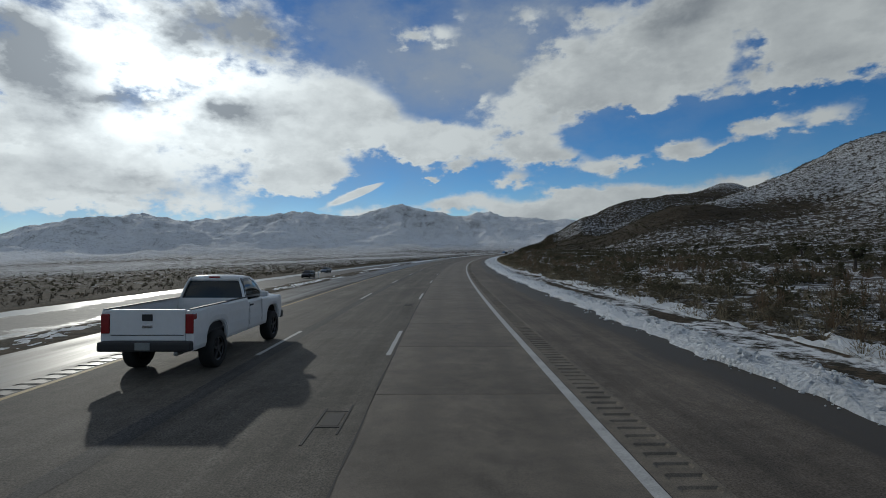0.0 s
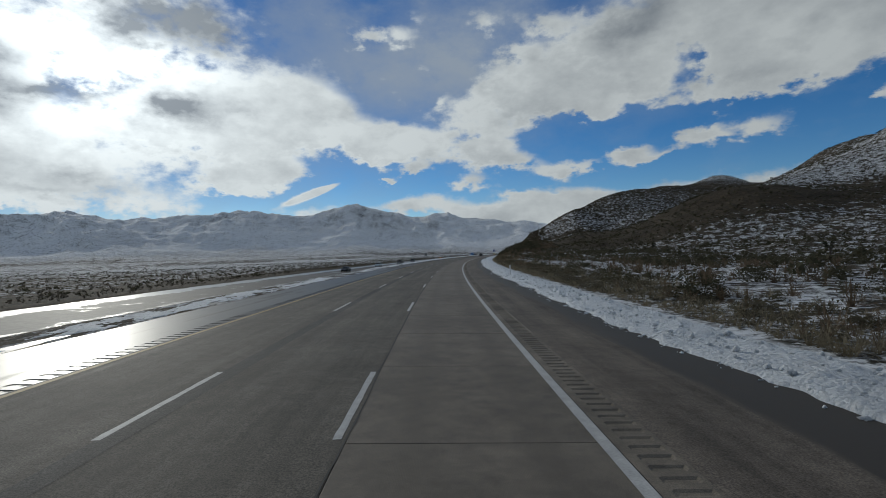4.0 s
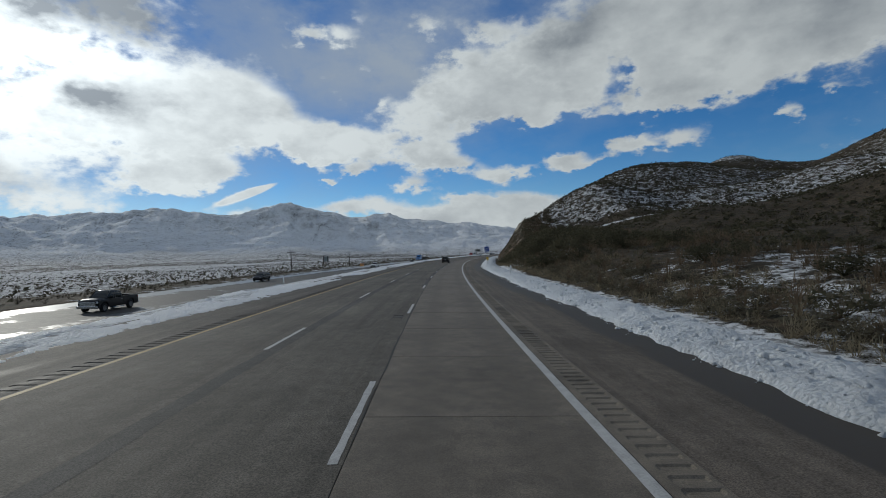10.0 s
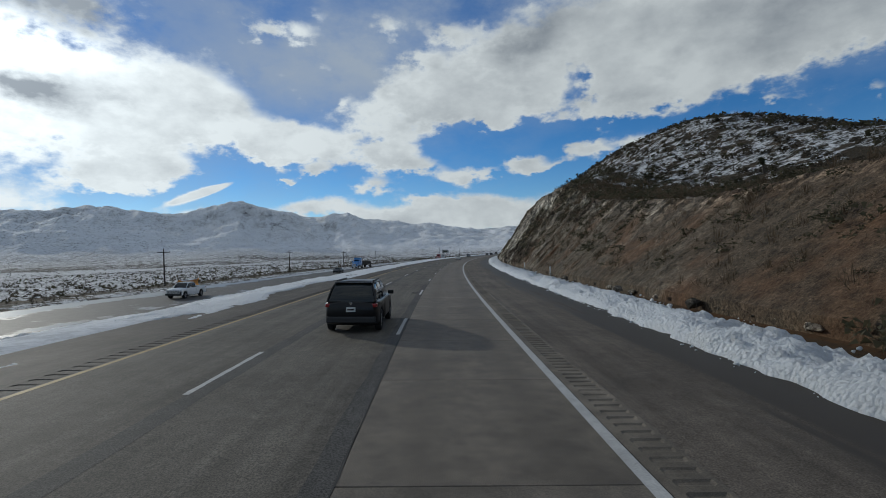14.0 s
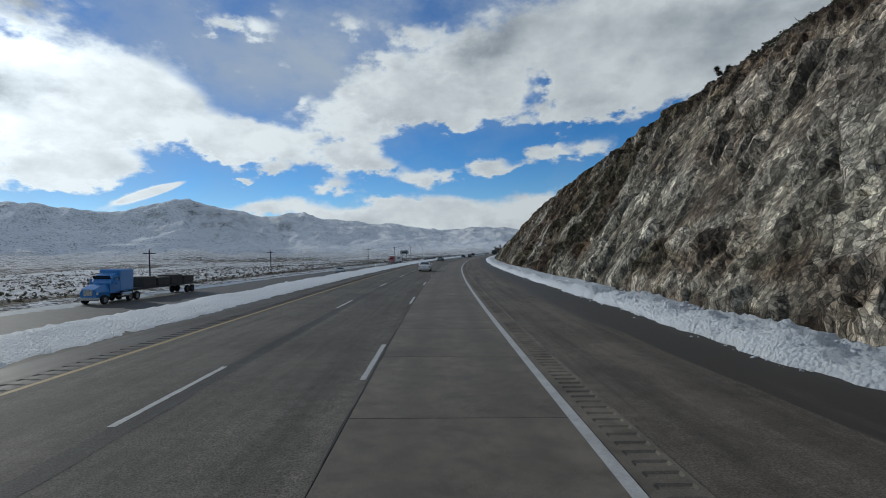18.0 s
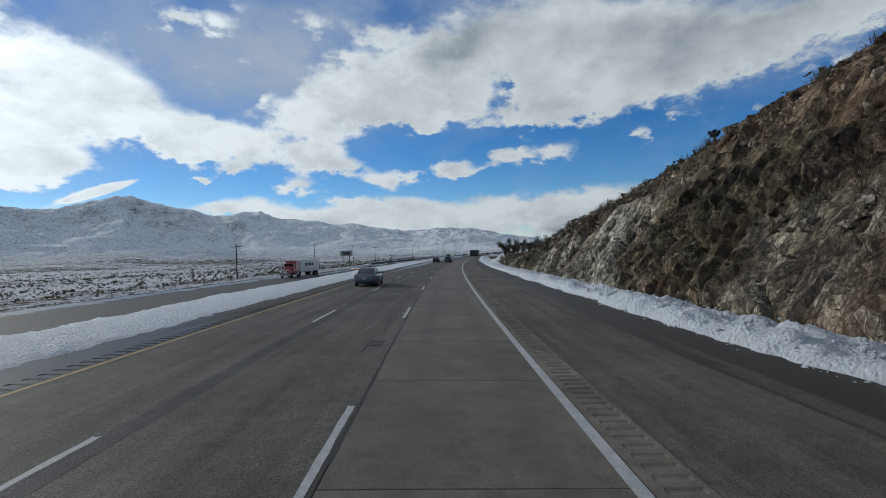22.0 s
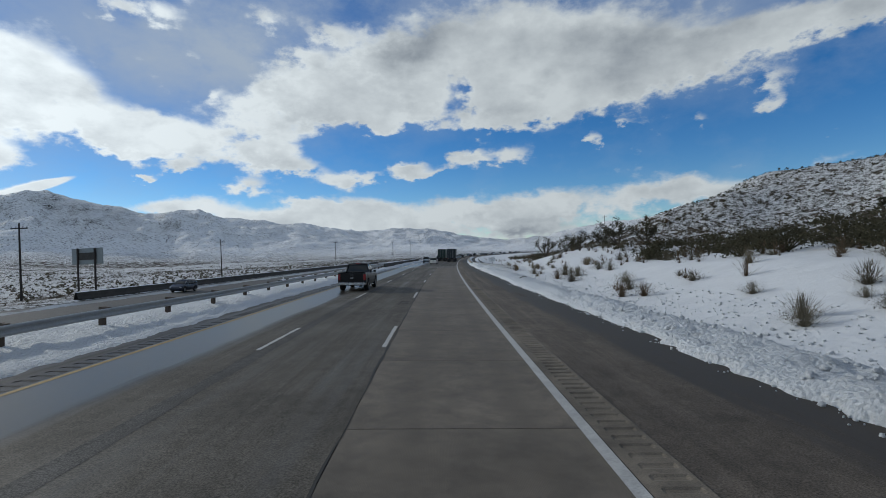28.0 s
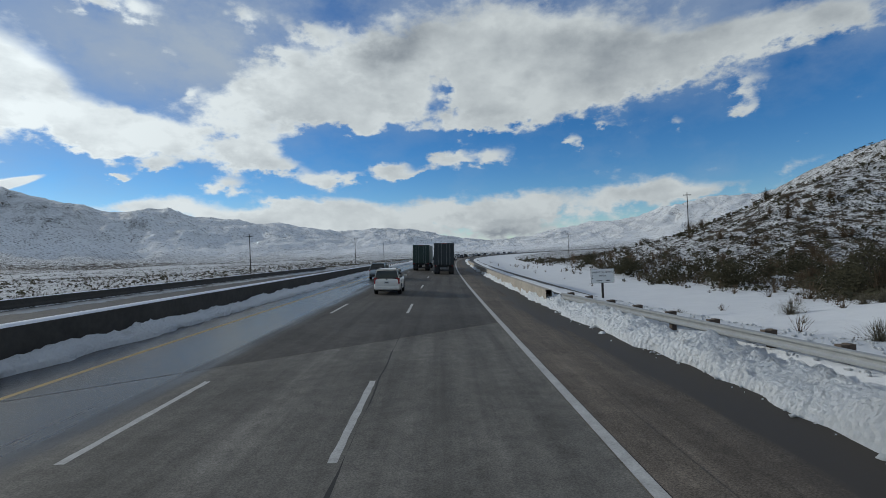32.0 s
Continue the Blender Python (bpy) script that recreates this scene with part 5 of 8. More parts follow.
def scatter(name, variants, places, mat, label, category):
    """One object of many plants: places are rows of x, y, z, size, height factor, turn."""
    r = np.random.RandomState(len(places))
    chunks, tints = [], []
    for k, base in enumerate(variants):
        mine = places[k::len(variants)]
        if not len(mine):
            continue
        ca, sa = np.cos(mine[:, 5]), np.sin(mine[:, 5])
        x, y, z = base[:, 0], base[:, 1], base[:, 2]
        co = np.stack([mine[:, 0:1] + mine[:, 3:4] * (ca[:, None] * x - sa[:, None] * y), mine[:, 1:2] + mine[:, 3:4] * (sa[:, None] * x + ca[:, None] * y),
                       mine[:, 2:3] + mine[:, 3:4] * mine[:, 4:5] * z], -1)
        chunks.append(co.reshape(-1, 3))
        tints.append(np.repeat(r.rand(len(mine)) * 0.8 - 0.2, len(base)))
    ob = new(name, tri_mesh(name, np.concatenate(chunks), mat, np.concatenate(tints)))
    return tagged(ob, label, category, kind="stuff")


def places(n, s_range, u_range, size, tall=(0.7, 1.1), seed=0, keep=None, power=1.0):
    r = np.random.RandomState(seed)
    s = s_range[0] + (s_range[1] - s_range[0]) * r.rand(n)
    u = u_range[0] + (u_range[1] - u_range[0]) * r.rand(n) ** power
    if keep is not None:
        ok = r.rand(n) < keep(s, u)
        s, u = s[ok], u[ok]
    z = land(s, u) + bank(u) - 0.03
    x, y = spot(s, u)
    n = len(s)
    return np.stack([x, y, z, size[0] + (size[1] - size[0]) * r.rand(n) ** 2, tall[0] + (tall[1] - tall[0]) * r.rand(n), 6.283 * r.rand(n)], 1)


LEAFY_NEAR = [leafy(400 + k, 105, 11, 0.066) for k in range(5)]
LEAFY_FAR = [leafy(420 + k, 24, 6, 0.15) for k in range(5)]
TWIG_NEAR = [twiggy(440 + k, 44, 0.016, 0.75) for k in range(5)]
TWIG_FAR = [twiggy(460 + k, 11, 0.045, 0.7) for k in range(4)]
TUFT = [twiggy(480 + k, 26, 0.019, 1.0) for k in range(4)]


def open_ground(s, u):
    """Few plants on the steep rock, on the wash and on the mounds."""
    rocky = (cut_face(s, u) < natural_right(s, u) + 0.3) * smooth(s, 400, 440) * (1 - smooth(s, 690, 715))
    wash = np.exp(-((s - 905) / 42) ** 2) * (1 - smooth(u, 25, 33))
    return np.clip(1 - 0.95 * rocky - 0.97 * wash, 0, 1)


# the brushy belt beside the right shoulder
scatter("grass_belt", TUFT, places(7600, (-25, 398), (10.6, 17.5), (0.5, 1.2), (0.5, 0.8), 1, lambda s, u: 0.35 + 0.65 * (fbm(s * 0.06, u * 0.1, 2, 3) > 0.40), 1.6), MAT_STRAW,
        "belt of dry straw-coloured grass beside the road", "dry grass")
scatter("brush_belt", TWIG_NEAR, places(2900, (-25, 400), (11.5, 34), (0.7, 1.9), (0.55, 0.9), 2, lambda s, u: 0.2 + 0.8 * (fbm(s * 0.05, u * 0.08, 2, 6) > 0.42)), MAT_DRY,
        "low brown leafless desert brush", "brush")
scatter("dark_brush", LEAFY_NEAR, places(2600, (-25, 420), (12.5, 60), (0.9, 2.4), (0.6, 0.9), 3, lambda s, u: 0.15 + 0.85 * (fbm(s * 0.04, u * 0.06, 2, 8) > 0.45)), MAT_GREEN,
        "dark green creosote and juniper brush", "brush")
scatter("slope_brush", LEAFY_FAR, places(6500, (-60, 1060), (26, 120), (0.9, 2.4), (0.55, 0.9), 4, open_ground, 1.2), MAT_GREEN, "dark scrub scattered over the snowy hillside", "brush")
scatter("spur_brush", LEAFY_FAR, places(2000, (425, 640), (32, 100), (1.0, 2.6), (0.5, 0.8), 27, open_ground), MAT_GREY, "olive-grey scrub crowding the top of the spur", "brush")
scatter("slope_twigs", TWIG_FAR, places(7000, (-60, 1000), (24, 260), (0.9, 1.9), (0.5, 0.8), 5, open_ground, 1.3), MAT_GREY, "grey-brown leafless scrub on the hillside", "brush")
SPECK = [leafy(470 + k, 8, 3, 0.25) for k in range(5)]
scatter("hill_brush", SPECK, places(24000, (-60, 1060), (56, 425), (0.9, 2.3), (0.5, 0.8), 11), MAT_GREEN, "dark scrub dotted over the snowy upper hillside", "brush")
scatter("hill_brush", SPECK, places(4500, (300, 720), (40, 230), (0.8, 2.0), (0.5, 0.8), 25, lambda s, u: open_ground(s, u)), MAT_GREEN, "dark scrub dotted over the snowy spur", "brush")
scatter("hill_twigs", SPECK, places(5000, (-60, 1060), (56, 300), (0.8, 1.8), (0.5, 0.8), 12), MAT_GREY, "grey-brown scrub dotted over the upper hillside", "brush")


def cut_places(n, s_range, w_range, size, tall, seed, keep=None):
    """Places on the cut slope, which lies proud of the plain ground."""
    p = places(n, s_range, w_range, size, tall, seed, keep)
    p[:, 2] += 0.35
    return p


def on_face(p_s, p_u):
    return np.maximum(land(p_s, p_u), np.minimum(cut_face(p_s, p_u) + 0.5, natural_right(p_s, p_u) + 0.2)) + bank(p_u)


def face_places(n, s_range, u_range, size, tall, seed):
    """Places on the face of the cut and just above its brow."""
    r = np.random.RandomState(seed)
    s, u = r.uniform(*s_range, n), u_range[0] + (u_range[1] - u_range[0]) * r.rand(n)
    x, y = spot(s, u)
    return np.stack([x, y, on_face(s, u) - 0.05, size[0] + (size[1] - size[0]) * r.rand(n) ** 2, r.uniform(*tall, n), 6.283 * r.rand(n)], 1)


p = face_places(2600, (620, 722), (12.5, 34), (0.10, 0.55), (1, 1), 17)
p = np.concatenate([p, face_places(900, (712, 742), (10.8, 19), (0.08, 0.4), (1, 1), 24)])
pebbles("scree", p[:, :4] + np.array([0, 0, 0.05, 0]), MAT_ROCK, "loose stones on the earthy end of the cut", "stones", 18)
scatter("cut_brush", TWIG_NEAR, face_places(900, (620, 722), (14, 34), (0.4, 1.4), (0.5, 0.9), 19), MAT_DRY, "brown brush on the earthy end of the cut", "brush")
scatter("ledge_brush", TWIG_NEAR, face_places(260, (480, 640), (14, 30), (0.4, 1.2), (0.5, 0.9), 20), MAT_GREY, "small dead brush on the ledges of the cut", "brush")
scatter("cut_brush", TWIG_NEAR, cut_places(1700, (396, 482), (13, 34), (0.6, 1.7), (0.5, 0.9), 13), MAT_DRY, "brown brush on the stony cut slope", "brush")
scatter("cut_scrub", LEAFY_NEAR, cut_places(900, (392, 500), (14, 36), (0.8, 2.4), (0.5, 0.8), 14), MAT_GREEN, "dark scrub on the stony cut slope", "brush")
scatter("brow_brush", TWIG_NEAR, places(1500, (470, 720), (15, 50), (0.5, 1.6), (0.5, 0.9), 15, open_ground), MAT_DRY, "brown brush above the brow of the cut", "brush")
scatter("thicket_brush", TWIG_NEAR, places(900, (335, 405), (11.5, 40), (0.8, 2.0), (0.5, 0.9), 16), MAT_DRY, "brown brush between the dark shrubs", "brush")
scatter("dark_thicket", LEAFY_NEAR, places(420, (345, 405), (12, 32), (1.8, 3.6), (0.7, 1.0), 21), MAT_GREEN, "dense dark green thicket at the foot of the slope", "brush")
scatter("belt_shrubs", LEAFY_NEAR, places(1400, (-25, 396), (10.9, 15.5), (0.7, 1.6), (0.55, 0.8), 22), MAT_OLIVE, "olive-brown low shrubs in a belt behind the snow", "brush")
scatter("wash_brush", TWIG_NEAR, places(360, (885, 958), (29, 80), (0.9, 2.2), (0.6, 0.9), 29), MAT_DRY, "brown leafless brush crowding the hill beside the wash", "brush")
scatter("wash_thicket", LEAFY_NEAR, places(300, (885, 952), (29, 70), (1.2, 2.8), (0.6, 0.9), 23), MAT_OLIVE, "brown thicket on the hill beside the wash", "brush")
scatter("late_brush", TWIG_NEAR, places(1500, (716, 1000), (11, 45), (0.5, 1.5), (0.6, 1.0), 6, lambda s, u: open_ground(s, u) * (0.12 + 0.5 * smooth(u, 14, 24))), MAT_DRY,
        "brown dead shrubs standing in the snow", "brush")
scatter("late_thicket", LEAFY_NEAR, places(650, (718, 1040), (30, 80), (1.0, 3.0), (0.6, 0.9), 7, lambda s, u: open_ground(s, u) * 0.8), MAT_GREY, "grey thicket on the snowy bank", "brush")
# the desert left of the lower carriageway
scatter("desert_brush", SPECK, places(11000, (-60, 1500), (-420, -46), (0.6, 1.7), (0.5, 0.9), 8, None, 0.6)[:, :], MAT_GREEN, "dark desert scrub over the flat ground", "brush")
scatter("desert_scrub", SPECK, places(15000, (-60, 1300), (-230, -46), (0.5, 1.25), (0.5, 0.9), 26, None, 0.7), MAT_GREY, "low grey scrub beside the lower carriageway", "brush")
scatter("desert_twigs", TWIG_FAR, places(6000, (-60, 1500), (-420, -44), (0.8, 1.7), (0.5, 0.8), 9, None, 0.6), MAT_GREY, "grey leafless desert scrub", "brush")
scatter("verge_brush", TWIG_FAR, places(1500, (-60, 1100), (-56, -44), (0.6, 1.4), (0.5, 0.9), 10), MAT_GREY, "brush along the far road edge", "brush")


def bush(name, base, mat, label, s, u, size, tall, k, category="shrub"):
    o = new(name, base)
    o.matrix_world = upright(s, u, ground_z(s, u) - 0.05) @ pose(0, 0, 0, 0, 0, k * 77) @ Matrix.Diagonal((size, size, size * tall, 1))
    return tagged(o, label, category, name + "s by the road")


BUSH_GREEN = [tri_mesh("shrub", leafy(500 + k, 900, 26, 0.030), MAT_GREEN) for k in range(4)]
BUSH_DRY = [tri_mesh("dry_shrub", twiggy(510 + k, 320, 0.007, 0.8), MAT_DRY) for k in range(4)]
MAT_PALE = leaf_material("grey_sage", (0.075, 0.068, 0.050), (0.19, 0.17, 0.125))
BUSH_PALE = [tri_mesh("dry_shrub", np.concatenate([twiggy(530 + k, 300, 0.006, 0.9), leafy(535 + k, 160, 14, 0.022, 0.6)]), MAT_PALE) for k in range(3)]
BUSH_STRAW = [tri_mesh("dry_shrub", twiggy(520 + k, 340, 0.006, 0.7), MAT_STRAW) for k in range(3)]
rng = random.Random(77)
# the dark thicket below the spur
for k in range(64):
    s_, u_ = rng.uniform(330, 404), rng.uniform(12.2, 32)
    bush("shrub", rng.choice(BUSH_GREEN), MAT_GREEN, "large dark green shrub on the brown slope", s_, u_, rng.uniform(1.8, 4.4), rng.uniform(0.7, 0.95), k)
for k in range(44):
    s_, u_ = rng.uniform(370, 404), rng.uniform(12.0, 27)
    bush("shrub", rng.choice(BUSH_GREEN), MAT_GREEN, "dark green shrub crowding the foot of the slope", s_, u_, rng.uniform(1.8, 3.6), rng.uniform(0.7, 1.0), k)
for k in range(50):
    s_, u_ = rng.uniform(0, 320), rng.uniform(13, 30)
    bush("shrub", rng.choice(BUSH_GREEN), MAT_GREEN, "dark green desert shrub among dry grass", s_, u_, rng.uniform(1.2, 2.6), rng.uniform(0.65, 0.9), k)
for k in range(46):
    s_, u_ = rng.uniform(716, 900), rng.uniform(10.5, 22)
    if abs(s_ - 905) < 30 and u_ < 40:
        continue
    straw = rng.random() < 0.55
    bush("dry_shrub", rng.choice(BUSH_STRAW if straw else BUSH_DRY), MAT_STRAW, "pale dry shrub poking out of the snow" if straw else "brown dead shrub in the snow",
         s_, u_, rng.uniform(0.7, 1.7), rng.uniform(0.7, 1.0), k)
for k in range(96):
    s_, u_ = rng.uniform(776, 884), rng.uniform(11.5, 28)
    bush("dry_shrub", rng.choice(BUSH_PALE), MAT_DRY, "grey-brown spreading shrub in smooth snow", s_, u_, rng.uniform(0.8, 1.9), rng.uniform(0.6, 0.85), k)
for k, (s_, u_, z_) in enumerate([(747, 14.5, 2.2), (749, 15.5, 1.9), (743, 15.2, 1.4), (741, 13.8, 1.3)]):
    bush("dry_shrub", BUSH_STRAW[k % 3], MAT_STRAW, "pale dry shrub poking out of the snow", s_, u_, z_, 0.8, k)
for k, (s_, u_, z_) in enumerate([(524.3, 14.4, 1.5), (530.4, 12.9, 1.7), (531.2, 19.5, 2.6), (522, 12.5, 1.6), (589.2, 18.1, 1.7), (599.8, 18.1, 1.8), (606, 18.0, 1.4), (641, 17.6, 1.2), (655, 13.0, 1.3), (660, 12.8, 1.5), (668, 12.9, 1.2), (634, 13.0, 1.3)]):
    bush("dry_shrub", BUSH_PALE[k % 3], MAT_DRY, "grey-brown dead shrub on a bench of the rock cut", s_, u_ - 0.5, z_, 0.75, k)
own = random.Random(77)
for k in range(30):
    s_ = own.uniform(640, 706)
    u_ = np.interp(s_, [640, 675, 716], [19.5, 17.6, 15.6]) + abs(own.gauss(0, 5))
    green = own.random() < 0.55
    bush("shrub" if green else "dry_shrub", own.choice(BUSH_GREEN if green else BUSH_PALE), MAT_GREEN, "dark green desert shrub on the snowy brow of the cut" if green else "grey-brown dead shrub on the snowy brow of the cut", s_, u_, own.uniform(0.9, 2.3), 0.85, k)
for k in range(24):
    s_, u_ = rng.uniform(770, 1010), rng.uniform(27, 46)
    if abs(s_ - 905) < 42 and u_ < 30:
        u_ += 12
    bush("shrub", rng.choice(BUSH_GREEN), MAT_GREEN, "large dark shrub on the snowy bank", s_, u_, rng.uniform(2.4, 4.8), rng.uniform(0.7, 0.95), k)
for k in range(14):
    bush("juniper", rng.choice(BUSH_GREEN), MAT_GREEN, "tall dark juniper behind the bare earth bank", rng.uniform(764, 800), rng.uniform(19, 26), rng.uniform(2.6, 4.2), rng.uniform(0.75, 0.95), k, "tree")
for k in range(34):
    s_, u_ = rng.uniform(742, 830), rng.uniform(17, 30)
    bush("shrub", rng.choice(BUSH_GREEN), MAT_GREEN, "tall dark thicket shrub behind the snow mounds", s_, u_, rng.uniform(2.0, 4.2), rng.uniform(0.7, 0.95), k)
for k, (s_, u_) in enumerate([(893, 31), (900, 36), (905, 41), (911, 33), (916, 38), (921, 46), (908, 52), (925, 33), (899, 47), (914, 58), (935, 30), (930, 40)]):
    bush("juniper", BUSH_GREEN[k % 4], MAT_GREEN, "big dark juniper above the snowy wash", s_, u_, 4.6 + 0.5 * (k % 3), 0.85, k, "tree")
for k in range(64):
    s_, u_ = rng.uniform(890, 990), rng.uniform(29, 85)
    kind = rng.random() < 0.22
    bush("shrub", rng.choice(BUSH_GREEN if kind else BUSH_DRY), MAT_GREEN, "dark bush on the hill beside the wash" if kind else "bare brown bush on the hill beside the wash", s_, u_, rng.uniform(1.8, 3.8), rng.uniform(0.7, 0.95), k)
for k in range(26):
    s_, u_ = rng.uniform(470, 700), rng.uniform(27, 36)
    bush("dry_shrub", rng.choice(BUSH_DRY), MAT_DRY, "brown shrub on the brow of the rock cut", s_, u_, rng.uniform(1.2, 2.2), 0.8, k)
for k in range(16):
    s_ = rng.uniform(500, 700)
    bush("dry_shrub", rng.choice(BUSH_DRY), MAT_DRY, "brown shrub at the foot of the rock cut", s_, rng.uniform(11.8, 12.6), rng.uniform(0.7, 1.3), 0.7, k)


def joshua_tree(seed, s, u, height):
    """A shaggy trunk that forks into short arms, each with a ball of stiff spikes."""
    r = random.Random(seed)
    t = thing("joshua_tree", "dark Joshua tree with stubby spiked arms on the ridge", "tree", upright(s, u, ground_z(s, u) - 0.2), "Joshua trees")
    bm = bmesh.new()
    tips = []

    def limb(a, b_, r0, r1):
        d = (b_ - a)
        q = d.to_track_quat("Z", "Y").to_matrix().to_4x4()
        made = bmesh.ops.create_cone(bm, segments=7, radius1=r0, radius2=r1, depth=d.length, cap_ends=True)
        bmesh.ops.transform(bm, matrix=Matrix.Translation((a + b_) / 2) @ q, verts=made["verts"])
    top = Vector((r.uniform(-.1, .1), r.uniform(-.1, .1), height * 0.5))
    limb(Vector((0, 0, 0)), top, 0.15, 0.11)
    for k in range(r.randint(3, 5)):
        a = r.uniform(0, 6.28)
        b1 = top + Vector((math.cos(a) * .45, math.sin(a) * .45, .25)) * (height * 0.28)
        b2 = b1 + Vector((math.cos(a) * .2, math.sin(a) * .2, .5)) * (height * 0.3)
        limb(top, b1, 0.10, 0.08)
        limb(b1, b2, 0.08, 0.06)
        tips += [b1, b2]
    part("trunk", bm, MAT_BARK, t)
    rs = np.random.RandomState(seed)
    tri = []
    for p in tips:
        d = rs.normal(size=(70, 3))
        d /= np.linalg.norm(d, axis=1)[:, None]
        side = np.cross(d, [0.3, 0.5, 0.8]) * 0.035
        c = np.array(p)
        tri.append(np.stack([c - side, c + side, c + d * 0.34], 1).reshape(-1, 3))
    crown = new("crown", tri_mesh("crown", np.concatenate(tri), MAT_YUCCA))
    crown.parent = t


for k, (s_, u_, h_) in enumerate([(505, 30, 3.0), (547.7, 26.8, 2.9), (470, 33, 3.2), (596, 26.9, 2.2), (729, 41, 2.4), (731, 42.5, 2.2), (733, 43.5, 2.6), (878, 32.4, 3.0), (881, 33.5, 2.6), (640, 31, 2.2), (668, 30, 2.4), (455, 42, 3.0),
                                  (40, 34, 2.8), (62, 45, 3.2), (30, 52, 3.0), (95, 40, 2.6), (120, 58, 3.4), (175, 50, 3.0), (230, 48, 3.2), (800, 46, 3.4), (830, 52, 3.2), (770, 38, 3.0)]):
    joshua_tree(600 + k, s_, u_, h_)


def desert_tree(seed):
    """A low tree that forks from the ground: bent tapering limbs, thin twigs and loose sprays of small leaves. About 1 m high."""
    r_ = random.Random(seed)
    t = thing("desert_tree", "open-branched dark desert tree in the snow", "tree", Matrix.Identity(4), "desert trees on the bank")
    bm = bmesh.new()
    ends = []

    def limb(a, way, length, radius, depth):
        at_ = a
        for k in range(3):
            way = (way + Vector((r_.uniform(-.28, .28), r_.uniform(-.28, .28), r_.uniform(-.05, .22)))).normalized()
            b_ = at_ + way * length / 3
            made = bmesh.ops.create_cone(bm, segments=5, radius1=radius * (1 - .2 * k), radius2=radius * (.8 - .2 * k), depth=length / 3, cap_ends=False)
            bmesh.ops.transform(bm, matrix=Matrix.Translation((at_ + b_) / 2) @ way.to_track_quat("Z", "Y").to_matrix().to_4x4(), verts=made["verts"])
            if depth and (k or depth < 3):
                side = Vector((r_.uniform(-1, 1), r_.uniform(-1, 1), r_.uniform(0.0, .7))).normalized()
                limb(b_, (way * .6 + side).normalized(), length * r_.uniform(.5, .72), radius * .55, depth - 1)
            if depth <= 1:
                ends.append(b_)
            at_ = b_
    for k in range(4):
        a = 1.57 * k + r_.uniform(-.5, .5)
        limb(Vector((0, 0, 0)), Vector((math.cos(a) * .55, math.sin(a) * .55, 1)).normalized(), r_.uniform(.42, .6), .034, 3)
    part("trunk", bm, MAT_BARK, t)
    rs_ = np.random.RandomState(seed)
    c = np.array([tuple(e) for e in ends])
    c = c[rs_.randint(0, len(c), 1500)] + rs_.normal(size=(1500, 3)) * .055
    c[:, 2] = np.maximum(c[:, 2], .08)
    d1, d2 = rs_.normal(size=(1500, 3)), rs_.normal(size=(1500, 3))
    tri = np.stack([c - d1 * .012, c + d1 * .012, c + d2 * .026], 1).reshape(-1, 3)
    crown = new("crown", tri_mesh("crown", tri, MAT_GREEN))
    crown.parent = t
    return t


TREES = [desert_tree(640 + k) for k in range(3)]
for k, (s_, u_, size) in enumerate([(733.5, 12.9, 4.7), (737, 15.5, 4.2), (740, 17.2, 4.0), (743.5, 19.8, 4.4), (748, 23.5, 4.2), (757, 18.5, 3.6), (854, 23, 3.4), (865, 19.4, 3.6), (870, 24, 3.8), (875, 27.7, 4.6),
                                    (862, 29, 4.2), (850, 28, 4.2), (846, 31, 3.8), (884, 30, 4.0), (894, 34, 4.2)]):
    m_ = upright(s_, u_, ground_z(s_, u_) - .05) @ pose(0, 0, 0, 0, 0, 67 * k) @ Matrix.Scale(size, 4)
    if k < 3:
        TREES[k].matrix_world = m_
    else:
        copy_thing(TREES[k % 3], m_).scale = (size,) * 3


# ---- roadside furniture ----
MAT_STEEL = plain("galvanised_steel", (0.33, 0.34, 0.34), 0.45, 0.75, scale=6.0)
MAT_POST = plain("weathered_timber_post", (0.085, 0.065, 0.05), 0.9, relief=0.01)
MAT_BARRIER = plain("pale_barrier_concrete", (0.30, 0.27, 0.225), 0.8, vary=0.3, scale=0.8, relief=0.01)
# far darker than MAT_BARRIER: stains and the parapet's shaded side in one colour
MAT_DARKWALL = plain("dark_barrier_concrete", (0.05, 0.046, 0.040), 0.85, vary=0.45, scale=0.7, relief=0.01)
MAT_SIGN_WHITE = plain("white_sign_sheet", (0.72, 0.73, 0.72), 0.45, vary=0.08)
MAT_SIGN_BLUE = plain("blue_sign_sheet", (0.02, 0.06, 0.28), 0.4, vary=0.1)
MAT_SIGN_BACK = plain("grey_sign_back", (0.24, 0.26, 0.26), 0.5, 0.5)
MAT_BLACK = plain("black_paint", (0.02, 0.02, 0.022), 0.5)
MAT_BOX_YELLOW = plain("yellow_box_plastic", (0.60, 0.38, 0.03), 0.45, vary=0.12)
MAT_ORANGE = plain("orange_barrel_plastic", (0.62, 0.25, 0.02), 0.5, vary=0.15)
MAT_POLE = plain("creosoted_pole", (0.035, 0.03, 0.027), 0.9)
MAT_CAP_SNOW = plain("snow_cap", (0.80, 0.82, 0.85), 0.8, vary=0.06)


def cyl_bm(r0, r1, z0, z1, seg=12, x=0.0, y=0.0):
    bm = bmesh.new()
    made = bmesh.ops.create_cone(bm, segments=seg, radius1=r0, radius2=r1, depth=z1 - z0, cap_ends=True)
    bmesh.ops.translate(bm, vec=(x, y, (z0 + z1) / 2), verts=made["verts"])
    return bm


